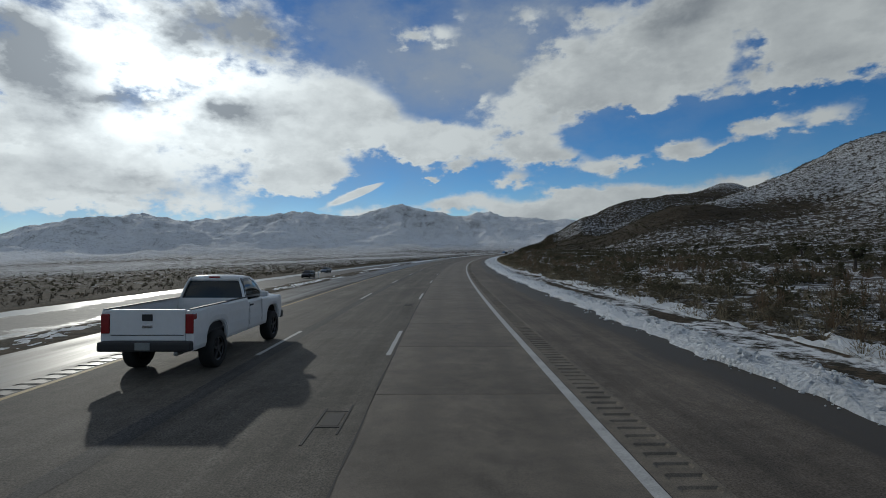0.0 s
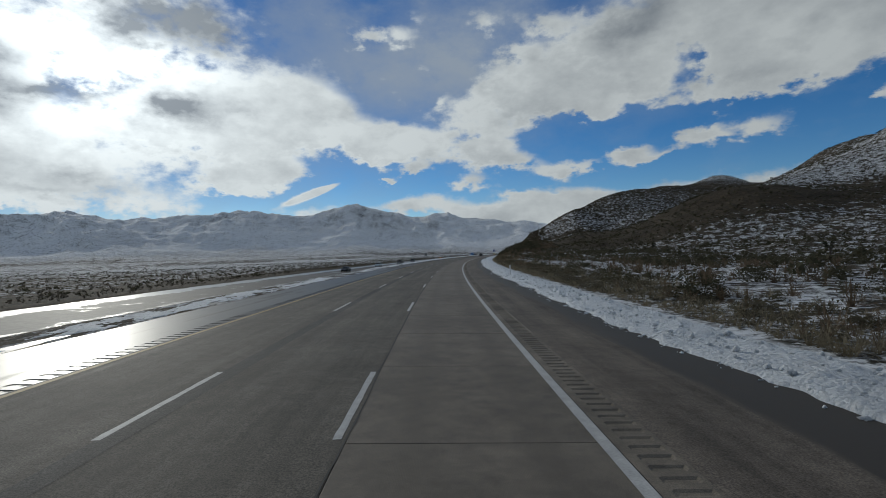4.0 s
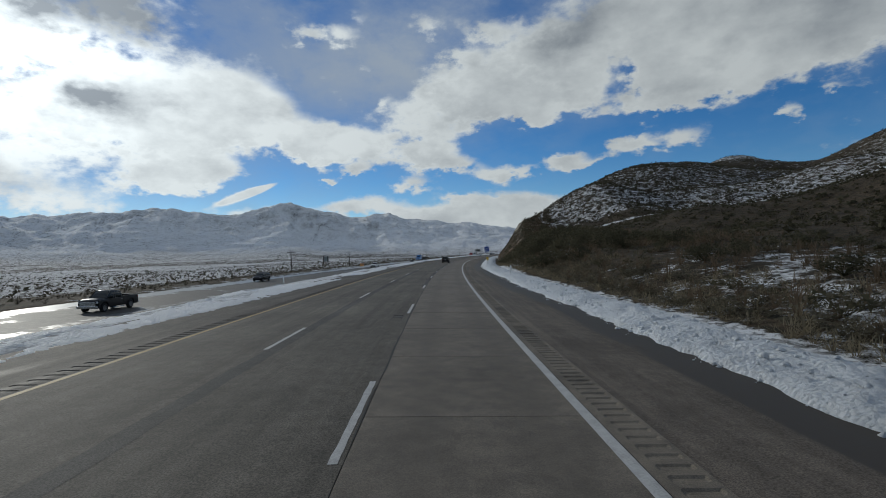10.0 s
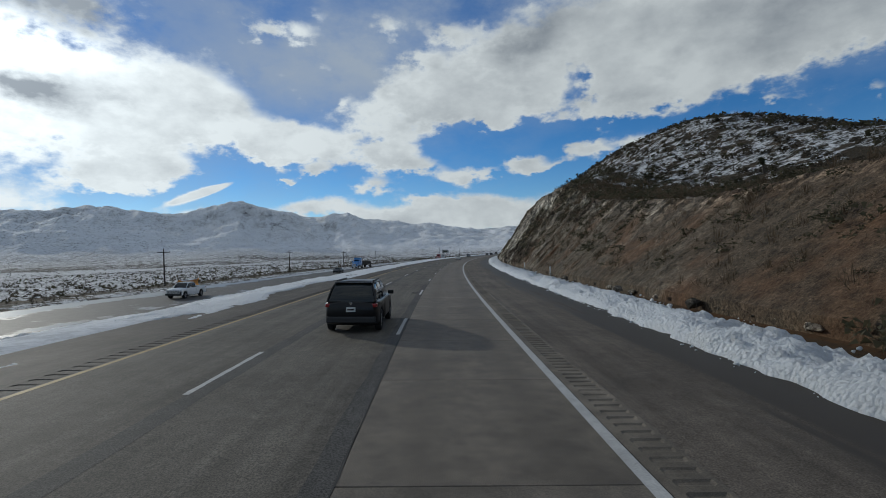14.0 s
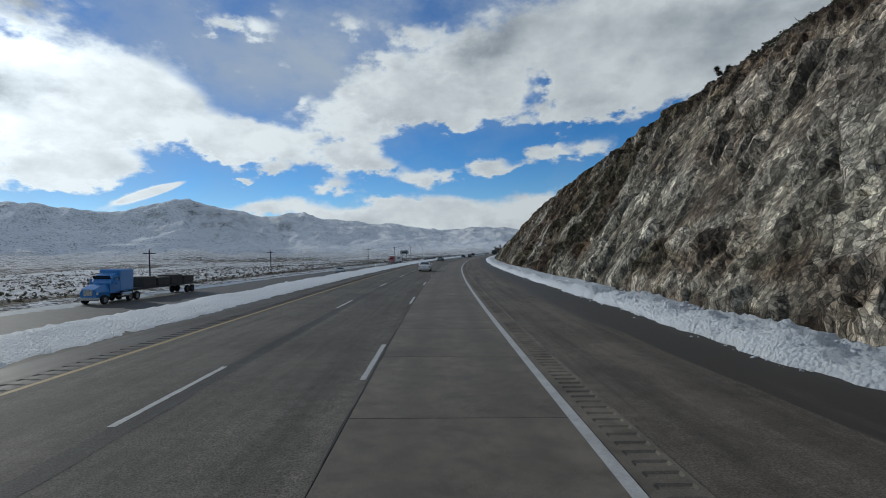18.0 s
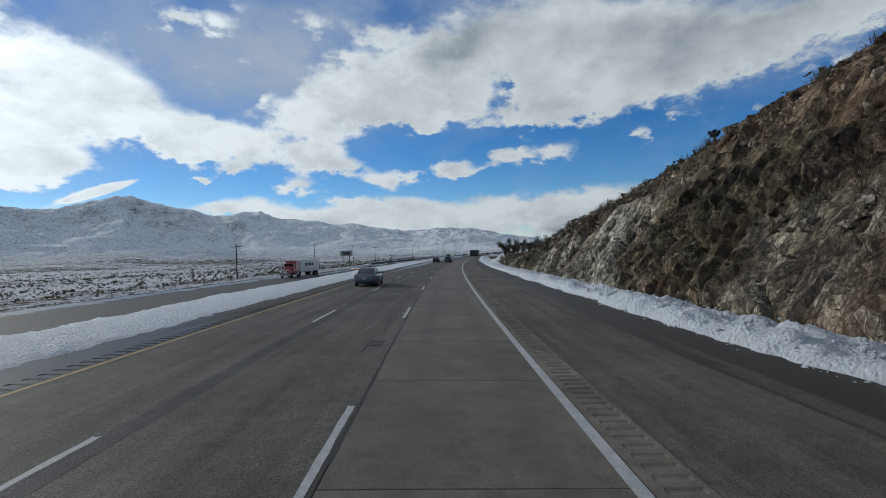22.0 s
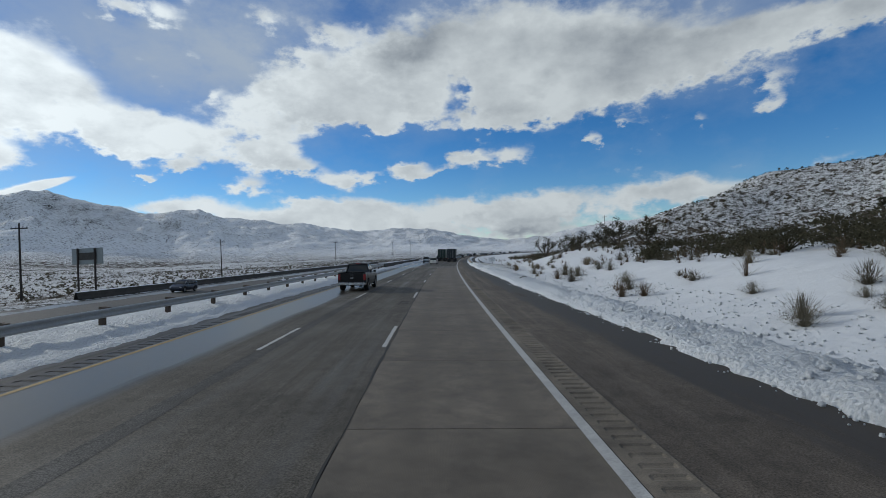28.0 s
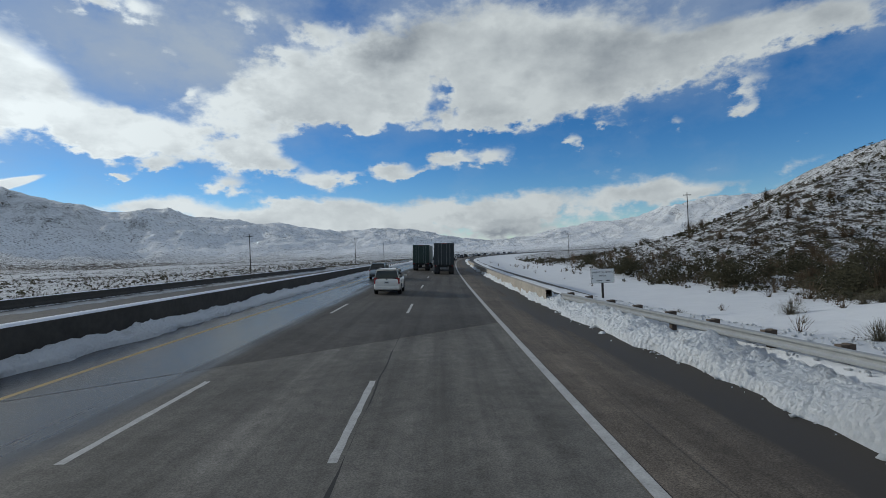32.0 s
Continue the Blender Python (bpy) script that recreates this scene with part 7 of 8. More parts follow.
def cabin(parent, width, rear_base, rear_roof, front_roof, front_base, belt, roof, mat, b_pillars, rear_wide=0.86, rear_pillar=0.075):
    """Glasshouse: tinted shell, painted roof and pillars."""
    w = width / 2
    base = lambda y: w * float(np.interp(y, [rear_base, rear_roof, front_roof, front_base], [rear_wide * 0.98, 0.90, 0.90, 0.84]))
    curve = [(rear_base + (rear_roof - rear_base) * q, k) for q, k in ((0, 0.02), (0.22, 0.30), (0.48, 0.62), (0.74, 0.86), (1, 0.965))]
    curve += [(rear_roof + (front_roof - rear_roof) * q, 1.0) for q in (0.3, 0.65)]
    curve += [(front_roof + (front_base - front_roof) * q, k) for q, k in ((0, 0.965), (0.28, 0.82), (0.55, 0.55), (0.8, 0.26), (1, 0.02))]
    glass, lid, edge_pts = [], [], []
    for y, k in curve:
        z = belt + (roof - belt) * k
        b = base(y)
        t = b + (w * (0.80 - 0.10 * k) - b) * k
        half = [(b, belt - 0.03), (b * 0.55 + t * 0.45 + 0.012, (belt + z) / 2), (t, z - 0.035 * k), (t * 0.86, z), (t * 0.4, z + 0.014 * k)]
        glass.append([(x, y, zz) for x, zz in half] + [(-x, y, zz) for x, zz in reversed(half)])
        edge_pts.append((t - 0.004, y, z - 0.025 * k))
        if k > 0.9:
            half = [(t + 0.012, z - 0.085), (t + 0.016, z - 0.03), (t * 0.88, z + 0.014), (t * 0.4, z + 0.032)]
            lid.append([(x, y, zz) for x, zz in half] + [(-x, y, zz) for x, zz in reversed(half)])
    cab = part("window", loft_bm(glass), MAT_CAR_GLASS, parent, "dark tinted glass", soft=True)
    lid[0] = [(x, y - 0.06, z - 0.015) for x, y, z in lid[0]]
    lid[-1] = [(x, y + 0.06, z - 0.015) for x, y, z in lid[-1]]
    part("roof", loft_bm(lid), mat, parent, soft=True)
    for sgn in (1, -1):
        for pts, half in ((edge_pts[:5], rear_pillar * 0.6), (edge_pts[-5:], 0.04)):
            strip([(sgn * (x - 0.012), y, z - 0.012) for x, y, z in pts], half, mat, "pillar", parent, 0.016)
        for y in b_pillars:
            strip([(sgn * base(y), y, belt - 0.02), (sgn * (base(y) * 0.5 + w * 0.36), y, (belt + roof) / 2), (sgn * w * 0.715, y, roof - 0.06)], 0.045, MAT_TRIM, "pillar", parent)
        # belt trim
        strip([(sgn * (base(y) + 0.012), y, belt - 0.015) for y in np.linspace(rear_base + 0.3, front_base - 0.25, 5)], 0.014, MAT_CHROME, "belt_trim", parent, 0.006)
        # mirror
        bm = box_bm(-.11, .11, -.05, .07, -.07, .08, .03)
        part("mirror", bm, mat, parent, m=pose(sgn * (w * 1.02 + 0.06), front_base - 0.5, belt + 0.09))
        for y in b_pillars + [(rear_base + b_pillars[0]) / 2 + 0.2]:
            part("door_handle", box_bm(-.012, .012, -.09, .09, -.014, .014, .006), mat, parent, m=pose(sgn * (w * 0.985), y - 0.18, belt - 0.14))
    return cab


def lamps(parent, length, width, deck, nose, tail_size, tail_mat=None, high=0.0, plate_z=None):
    L, w = length / 2, width / 2
    for sgn in (1, -1):
        bm = box_bm(-tail_size[0] / 2, tail_size[0] / 2, -.08, .10, -tail_size[1] / 2, tail_size[1] / 2, .035)
        part("tail_light", bm, MAT_TAIL, parent, "red tail light", m=pose(sgn * (w * 0.90 - tail_size[0] * 0.42), -L + 0.105, deck - 0.16 - tail_size[1] / 2 + high) @ pose(0, 0, 0, 0, 0, -sgn * 16))
        bm = box_bm(-.17, .17, -.10, .08, -.06, .06, .03)
        part("headlight", bm, MAT_LAMP, parent, "clear headlight", m=pose(sgn * w * 0.70, L - 0.16, nose - 0.05) @ pose(0, 0, 0, 0, 0, -sgn * 24))
    pz = plate_z if plate_z else deck - 0.34
    pl = part("number_plate", box_bm(-.155, .155, -.012, .012, -.078, .078, .006), MAT_PLATE, parent, "pale number plate", m=pose(0, -L - 0.012, pz))
    part("plate_bar", box_bm(-.11, .11, -.006, 0, -.025, .025), MAT_POLE, pl, "plain bar for the number", m=pose(0, -.013, 0))


def car(kind, name, label, category, m, body, size, rim=None, group="traffic"):
    """Sedan, coupe, wagon or box from one set of proportions."""
    length, width, height = size
    t = thing(name, label, category, m, group)
    rim = rim or MAT_RIM
    L = length / 2
    if kind in ("sedan", "coupe"):
        wheels, radius, ground, belt, hood, deck, nose = (-L + 0.98, L - 0.92), 0.335, 0.19, 0.95, 0.90, 1.0, 0.66
        part("body", loft_bm(body_rings(length, width, ground, belt, hood, deck, wheels, radius, nose, 0)), body, t, soft=True)
        cabin(t, width, -L + 0.66, -L + 1.80, 0.28, 1.16, belt, height, body, [-0.38] if kind == "coupe" else [-0.30], 0.80, 0.10)
        lamps(t, length, width, deck, nose, (0.36, 0.20) if kind == "coupe" else (0.42, 0.12))
        part("bumper", box_bm(-width * .42, width * .42, -.05, .06, -.07, .07, .03), body, t, m=pose(0, -L + 0.03, 0.50))
        part("boot_trim", box_bm(-.3, .3, -.012, .012, -.014, .014, .005), MAT_CHROME, t, "chrome strip on the boot", m=pose(0, -L + 0.0, deck - 0.20))
    else:
        wheels, radius, ground, hood, nose = (-L + 0.88, L - 0.90), 0.365, 0.26, 1.06, 0.80
        belt = 1.06
        part("body", loft_bm(body_rings(length, width, ground, belt, hood, belt + 0.02, wheels, radius, nose, 0)), body, t, soft=True)
        slope = 0.10 if kind == "box" else 0.62
        cabin(t, width, -L + 0.06, -L + slope, 0.55 if kind == "box" else 0.30, 1.22, belt, height, body, [-0.25, -L + 1.15], 0.90)
        lamps(t, length, width, belt + 0.10, nose, (0.20, 0.42) if kind == "box" else (0.40, 0.13), high=0.12 if kind == "box" else 0.0, plate_z=0.80)
        part("bumper", box_bm(-width * .44, width * .44, -.05, .08, -.11, .11, .045), MAT_TRIM if kind != "box" else body, t, "dark lower bumper" if kind != "box" else "", m=pose(0, -L + 0.02, 0.46))
        part("spoiler", box_bm(-width * .34, width * .34, -.14, .10, -.02, .02, .012), body, t, m=pose(0, -L + slope - 0.02, height - 0.02))
        part("rear_wiper", box_bm(-.22, .10, -.01, .01, -.008, .008), MAT_TRIM, t, m=pose(0, -L + 0.05 + slope * 0.3, belt + 0.10))
        for sgn in (1, -1):
            strip([(sgn * width * 0.335, y, height + 0.03) for y in np.linspace(-L + slope + 0.2, 0.2, 4)], 0.018, MAT_TRIM, "roof_rail", t, 0.03)
    badge = part("badge", cyl_bm(.05, .05, -.006, .006, 14), MAT_CHROME, t, "plain chrome badge", m=pose(0, -L + 0.015 if kind in ("sedan", "coupe") else -L - 0.004, 0.93 if kind in ("sedan", "coupe") else 1.0) @ pose(0, 0, 0, 90, 0, 0))
    for x in (-1, 1):
        for y in wheels:
            wheel(t, x * (width / 2 - 0.115), y, radius, 0.22, rim)
    part("underside", box_bm(-width * .40, width * .40, -L + 0.35, L - 0.35, 0.24, 0.42), MAT_INSIDE, t)
    return t


def side_skin(sgn, half, ys, low, top, thick=0.06):
    """A pressed side panel between its lower edge low(y) and its top edge top(y), bulging a little, with an inner face."""
    bm = bmesh.new()
    outer, inner = [], []
    for y in ys:
        z0, z1 = low(y), top(y)
        for rows, inset in ((outer, 0.0), (inner, thick)):
            rows.append([bm.verts.new((sgn * (half * k - inset), y, z0 + (z1 - z0) * q)) for q, k in ((0, .955), (.10, .985), (.38, 1.0), (.70, .992), (.93, .972), (1, .950))])
    for rows in (outer, inner):
        for p_, q_ in zip(rows, rows[1:]):
            for i in range(5):
                bm.faces.new((p_[i], p_[i + 1], q_[i + 1], q_[i]))
    for p_, q_, o, n_ in zip(outer, outer[1:], inner, inner[1:]):
        bm.faces.new((p_[0], q_[0], n_[0], o[0]))
        bm.faces.new((p_[5], q_[5], n_[5], o[5]))
    for p_, o in ((outer[0], inner[0]), (outer[-1], inner[-1])):
        for i in range(5):
            bm.faces.new((p_[i], p_[i + 1], o[i + 1], o[i]))
    bmesh.ops.recalc_face_normals(bm, faces=bm.faces)
    return bm


def pickup(name, label, m, body, crew, rim, tall=1.9, bumper_mat=None, group="traffic", lift=0.0, radius=0.41):
    """A full-size pickup: pressed bed sides, tailgate, cab, bonnet and open wheel arches."""
    length, width = 5.7, 1.98
    t = thing(name, label, "pickup truck", m, group)
    L, w, wheels = 2.85, 0.99, (-1.72, 1.90)
    sill, belt, rail, nose = 0.42 + lift, 1.22 + lift, 1.30 + lift, 1.06 + lift
    tall = tall + lift
    front = -0.62 if crew else 0.02   # where the cab ends and the bed begins

    def low(y):
        z = sill
        for c in wheels:
            d = abs(y - c) / (radius * 1.22)
            if d < 1:
                z = max(z, radius + lift * 0.6 + radius * 1.22 * (1 - d ** 3.2) ** (1 / 2.4))
        return z

    def edges(y0, y1):
        ys = [y0, y1] + list(np.linspace(y0, y1, 9))
        for c in wheels:
            ys += [c + radius * 1.22 * q for q in (-1.0, -.985, -.93, -.82, -.62, -.35, 0, .35, .62, .82, .93, .985, 1.0)]
        return sorted({round(float(y), 3) for y in ys if y0 <= y <= y1})
    for sgn in (1, -1):
        part("bed_side", side_skin(sgn, w, edges(-L + .03, front - .012), low, lambda y: rail), body, t, soft=False)
        part("door_side", side_skin(sgn, w, edges(front, .98), low, lambda y: belt), body, t)
        part("front_wing", side_skin(sgn, w, edges(.992, L - .22), low, lambda y: float(np.interp(y, [.99, 1.5, L - .2], [belt, belt - .02, nose + .10])), .08), body, t)
        part("bed_rail", box_bm(-.05, .05, -L + .05, front - .02, rail - .005, rail + .018, .008), MAT_TRIM, t, "black cap on the bed side", m=pose(sgn * (w * .95 - .035), 0, 0))
        part("tail_light", box_bm(-.085, .085, -.04, .13, -.21, .21, .025), MAT_TAIL, t, "upright red tail light", m=pose(sgn * (w - .098), -L + .045, rail - .30))
        part("corner_post", box_bm(-.085, .085, -.05, .05, sill + .18, rail - .02, .03), body, t, m=pose(sgn * (w - .105), -L + .09, 0))
        part("headlight", box_bm(-.2, .2, -.1, .06, -.1, .1, .03), MAT_LAMP, t, "clear headlight", m=pose(sgn * .70, L - .14, nose - .10))
        part("door_handle", box_bm(-.012, .014, -.10, .10, -.022, .022, .01), MAT_TRIM if not crew else MAT_CHROME, t, m=pose(sgn * (w * .99), front + .22, belt - .14))
        # shut lines of the door
        for y in (front + .07, .96):
            part("shut_line", box_bm(-.004, .004, y - .006, y + .006, sill + .14, belt - .05), MAT_INSIDE, t, m=pose(sgn * (w * .998), 0, 0))
    # bonnet and nose
    rows = []
    for y, z, k in ((.95, belt + .01, .93), (1.5, belt + .02, .92), (2.2, nose + .18, .90), (L - .3, nose + .12, .88), (L - .08, nose, .84)):
        rows.append([(x * k, y, zz) for x, zz in ((w, z - .16), (w * .96, z - .03), (w * .6, z + .02), (0, z + .05), (-w * .6, z + .02), (-w * .96, z - .03), (-w, z - .16))])
    part("bonnet", loft_bm(rows), body, t, soft=True)
    part("grille", box_bm(-.72, .72, L - .16, L - .04, sill + .16, nose - .02, .03), MAT_CHROME if crew else MAT_TRIM, t)
    part("front_bumper", box_bm(-.96, .96, L - .14, L + .06, sill - .02, sill + .22, .05), bumper_mat or MAT_TRIM, t)
    cab_back = front + .03
    part("cab_back", box_bm(-w * .93, w * .93, front - .005, front + .06, sill + .1, belt + .02, .02), body, t)
    cabin(t, width * .98, cab_back, cab_back + .16, .78, 1.46, belt, tall, body, [front + .12, .30] if crew else [front + .16], .93, .13)
    gate = part("tailgate", box_bm(-w + .19, w - .19, -.035, .035, sill + .22, rail, .02), body, t, m=pose(0, -L + .06, 0))
    part("handle", box_bm(-.11, .11, -.012, .004, -.07, .07, .012), MAT_TRIM, gate, "black tailgate handle", m=pose(0, -.036, rail - .17))
    part("badge", box_bm(-.11, .11, -.01, .002, -.03, .03, .01), MAT_CHROME, gate, "plain chrome badge", m=pose(0, -.036, rail - .36))
    part("crease", box_bm(-w + .22, w - .22, -.008, .002, -.008, .008), MAT_INSIDE, gate, "pressed line across the tailgate", m=pose(0, -.034, sill + .34))
    part("bed_floor", box_bm(-.90, .90, -L + .08, front - .02, sill + .26, sill + .30), MAT_TRIM, t)
    part("front_bed_wall", box_bm(-.90, .90, front - .06, front - .015, sill + .26, rail - .01, .01), body, t)
    for sgn in (1, -1):
        part("wheel_box", box_bm(-.12, .12, wheels[0] - .45, wheels[0] + .45, sill + .2, sill + .55, .05), MAT_TRIM, t, m=pose(sgn * .76, 0, 0))
    bumper = part("bumper", box_bm(-.97, .97, -.12, .10, -.11, .10, .05), bumper_mat or MAT_TRIM, t, "rear step bumper", m=pose(0, -L - .02, sill + .12))
    part("number_plate", box_bm(-.155, .155, -.012, .012, -.078, .078, .006), MAT_PLATE if crew else MAT_SIGN_BACK, bumper, "grey number plate", m=pose(0, -.125, .01))
    part("cab_light", box_bm(-.15, .15, -.02, .02, -.022, .022), MAT_TAIL, t, "red light over the rear window", m=pose(0, cab_back + .10, tall - .02))
    part("underside", box_bm(-.72, .72, -L + .3, L - .4, sill - .02, sill + .24), MAT_INSIDE, t)
    part("axle", box_bm(-.7, .7, wheels[0] - .07, wheels[0] + .07, radius - .07, radius + .07, .03), MAT_INSIDE, t)
    part("exhaust", box_bm(-.05, .05, -L + .1, -L + .7, sill - .12, sill - .03, .03), MAT_STEEL, t, m=pose(.55, 0, 0))
    if crew:
        for sgn in (1, -1):
            part("side_step", box_bm(-.06, .06, -1.0, 1.1, sill - .10, sill - .04, .02), MAT_CHROME, t, m=pose(sgn * .95, 0, 0))
    for x in (-1, 1):
        for y in wheels:
            wheel(t, x * (w - .13), y, radius, .30, rim)
    return t


def box_trailer(parent, w, l, z0, z1, y0, mat, door_mat):
    """A van trailer: box, two doors with lock rods, underride bar, lights, wheels."""
    part("trailer_box", box_bm(-w / 2, w / 2, y0, y0 + l, z0, z1, .03), mat, parent)
    for sgn in (1, -1):
        d = part("rear_door", box_bm(min(sgn * .02, sgn * (w / 2 - .08)), max(sgn * .02, sgn * (w / 2 - .08)), y0 - .03, y0 - .002, z0 + .12, z1 - .12, .01), door_mat, parent)
        for x in (.35, .75):
            part("lock_rod", cyl_bm(.02, .02, z0 + .1, z1 - .1, 8, sgn * x, y0 - .05), MAT_STEEL, d)
        part("tail_light", box_bm(-.10, .10, -.03, .0, -.05, .05, .01), MAT_TAIL, parent, "red tail light", m=pose(sgn * (w / 2 - .2), y0 - .01, z0 - .05))
        part("mud_flap", box_bm(-.28, .28, -.01, .01, .25, z0 - .1), MAT_TRIM, parent, m=pose(sgn * (w / 2 - .32), y0 + .7, 0))
        for i, y in enumerate((y0 + 1.3, y0 + 2.55)):
            wheel(parent, sgn * (w / 2 - .18), y, .5, .32, MAT_RIM_DARK)
            wheel(parent, sgn * (w / 2 - .55), y, .5, .28, MAT_RIM_DARK)
    part("frame_rail", box_bm(-.5, .5, y0 + .2, y0 + l - .5, z0 - .25, z0), MAT_TRIM, parent)
    part("underride_bar", box_bm(-w * .42, w * .42, y0 + .02, y0 + .12, .48, .60, .01), MAT_TRIM, parent)
    part("top_lights", box_bm(-.35, .35, y0 - .02, y0, z1 - .10, z1 - .05), MAT_TAIL, parent, "row of red lights over the doors")


def lorry(name, label, m, cab_mat, box_mat, door_mat, length=13.5, group="lorries", flat=False):
    """A bonneted tractor with a sleeper, and its trailer behind; it faces +y."""
    t = thing(name, label, "lorry", m, group)
    if not flat:
        box_trailer(t, 2.55, length, 1.15, 4.0, -length + .5, box_mat, door_mat)
    else:
        part("deck", box_bm(-1.25, 1.25, -length + .5, .4, 1.15, 1.35, .02), MAT_TRIM, t)
        for k in range(4):
            part("load", box_bm(-1.0, 1.0, -length + 1.2 + k * 2.9, -length + 3.6 + k * 2.9, 1.35, 2.4 + 0.2 * (k % 2), .08), MAT_DARKWALL, t, "dark strapped load")
        for sgn in (1, -1):
            for y in (-length + 1.8, -length + 3.0):
                wheel(t, sgn * 1.05, y, .5, .32, MAT_RIM_DARK)
    # tractor
    part("sleeper", box_bm(-1.2, 1.2, .9, 3.2, 1.2, 3.7, .15), cab_mat, t, soft=False)
    part("cab", loft_bm([[(x * k, y, z) for x, z in ((1.15, 1.1), (1.18, 2.2), (.95, zt), (-.95, zt), (-1.18, 2.2), (-1.15, 1.1))] for y, zt, k in ((3.2, 3.3, 1.0), (4.0, 3.05, 1.0), (4.6, 2.25, .95))]), cab_mat, t)
    part("windscreen", box_bm(-.98, .98, -.02, .02, -.38, .38, .01), MAT_CAR_GLASS, t, m=pose(0, 4.36, 2.72) @ pose(0, 0, 0, -36, 0, 0))
    for sgn in (1, -1):
        part("side_window", box_bm(-.012, .012, 3.3, 3.95, 2.25, 2.85, .01), MAT_CAR_GLASS, t, m=pose(sgn * 1.13, 0, 0))
        part("mirror", box_bm(-.12, .12, -.06, .06, -.35, .35, .03), cab_mat, t, m=pose(sgn * 1.45, 4.1, 2.35))
        part("headlight", box_bm(-.2, .2, -.05, .05, -.12, .12, .03), MAT_LAMP, t, "clear headlight", m=pose(sgn * .85, 6.3, 1.2))
        part("fuel_tank", box_bm(-.3, .3, 1.2, 2.9, .5, 1.1, .2), MAT_CHROME, t, m=pose(sgn * .95, 0, 0))
        for y in (5.4, .2, 1.4):
            wheel(t, sgn * 1.05, y, .5, .32, MAT_RIM)
    part("bonnet", loft_bm([[(x * k, y, z) for x, z in ((1.0, .75), (1.05, 1.3), (.8, zt), (-.8, zt), (-1.05, 1.3), (-1.0, .75))] for y, zt, k in ((4.5, 2.2, 1.0), (5.6, 2.0, .95), (6.35, 1.65, .85))]), cab_mat, t)
    part("grille", box_bm(-.5, .5, 6.33, 6.40, .95, 1.6, .02), MAT_CHROME, t)
    part("bumper", box_bm(-1.15, 1.15, 6.2, 6.5, .45, .8, .06), MAT_CHROME, t)
    part("chassis", box_bm(-.45, .45, .0, 6.0, .6, 1.1), MAT_TRIM, t)
    return t


WHITE_PAINT = paint("white_car_paint", (0.70, 0.70, 0.70), 0.0)
BLACK_PAINT = paint("black_car_paint", (0.004, 0.004, 0.005), 0.0, 0.35, 0.2)
BLACK_PAINT.node_tree.nodes["Principled BSDF"].inputs["Specular IOR Level"].default_value = 0.25
SLATE_PAINT = paint("slate_car_paint", (0.085, 0.105, 0.125), 0.5)
NAVY_PAINT = paint("navy_car_paint", (0.012, 0.016, 0.032), 0.1, 0.35, 0.3)
SILVER_PAINT = paint("silver_car_paint", (0.36, 0.40, 0.43), 0.6)
CREAM_PAINT = paint("pearl_car_paint", (0.74, 0.72, 0.67), 0.0)
RED_PAINT = paint("red_lorry_paint", (0.22, 0.02, 0.025), 0.1)
BLUE_PAINT = paint("blue_lorry_paint", (0.02, 0.16, 0.42), 0.1)
TRAILER_WHITE = plain("white_trailer_skin", (0.60, 0.61, 0.62), 0.5, vary=0.08)
TRAILER_GREEN = plain("dark_green_trailer", (0.022, 0.045, 0.038), 0.55)
TRAILER_DARK = plain("dark_slate_trailer", (0.018, 0.026, 0.030), 0.5)
MID, INNER = (LANE_1 + LANE_2) / 2, (LANE_2 + LEFT_LINE) / 2

pickup("white_pickup", "white single-cab pickup with lifted black wheels in the inner lane", on_road(12.9, -6.15), WHITE_PAINT, False, MAT_RIM_DARK, 1.86, lift=0.17, radius=0.44)
suv_black = car("wagon", "black_suv", "glossy black five-door SUV with roof rails in the middle lane", "car", on_road(410.1, -2.9), BLACK_PAINT, (4.6, 1.86, 1.68))
coupe = car("coupe", "white_coupe", "white two-door coupe with dark red tail lights in the middle lane", "car", on_road(575.2, -3.05), WHITE_PAINT, (4.45, 1.72, 1.37))
sedan_slate = car("sedan", "slate_sedan", "slate-blue sedan with chrome window trim in the inner lane", "car", on_road(656.3, -6.1), SLATE_PAINT, (4.8, 1.82, 1.45))
suv_navy = car("wagon", "navy_suv", "dark navy SUV with slim tail lights in the middle lane", "car", on_road(747.9, -1.95), NAVY_PAINT, (4.5, 1.84, 1.66))
sedan_black = car("sedan", "black_sedan", "black sedan in the inner lane", "car", on_road(750.8, -5.5), BLACK_PAINT, (4.8, 1.83, 1.45))
pickup("black_pickup", "black crew-cab pickup with chrome wheels and bumper in the inner lane", on_road(810.3, -5.95), BLACK_PAINT, True, MAT_RIM, 1.92, MAT_CHROME)
box_suv = car("box", "cream_boxy_car", "pearl-white boxy compact car with upright tail lights in the middle lane", "car", on_road(890.2, -3.3), CREAM_PAINT, (4.1, 1.79, 1.66))
suv_silver = car("wagon", "silver_suv", "silver-blue SUV in the inner lane", "car", on_road(908, -6.3), SILVER_PAINT, (4.6, 1.84, 1.68))
lorry("dark_lorry", "lorry with a dark rounded-top van trailer in the outer lane", on_road(931, 0.45), WHITE_PAINT, TRAILER_DARK, TRAILER_DARK)
lorry("green_lorry", "lorry with a dark green van trailer in the middle lane", on_road(944, -3.2), WHITE_PAINT, TRAILER_GREEN, TRAILER_GREEN)


MAT_BRAKE = plain("lit_brake_lens", (0.50, 0.02, 0.03), 0.2, emit=0.7)
for one in (sedan_black,):
    for lens in one.children:
        if lens.name.startswith("tail_light"):
            lens.data.materials[0] = MAT_BRAKE


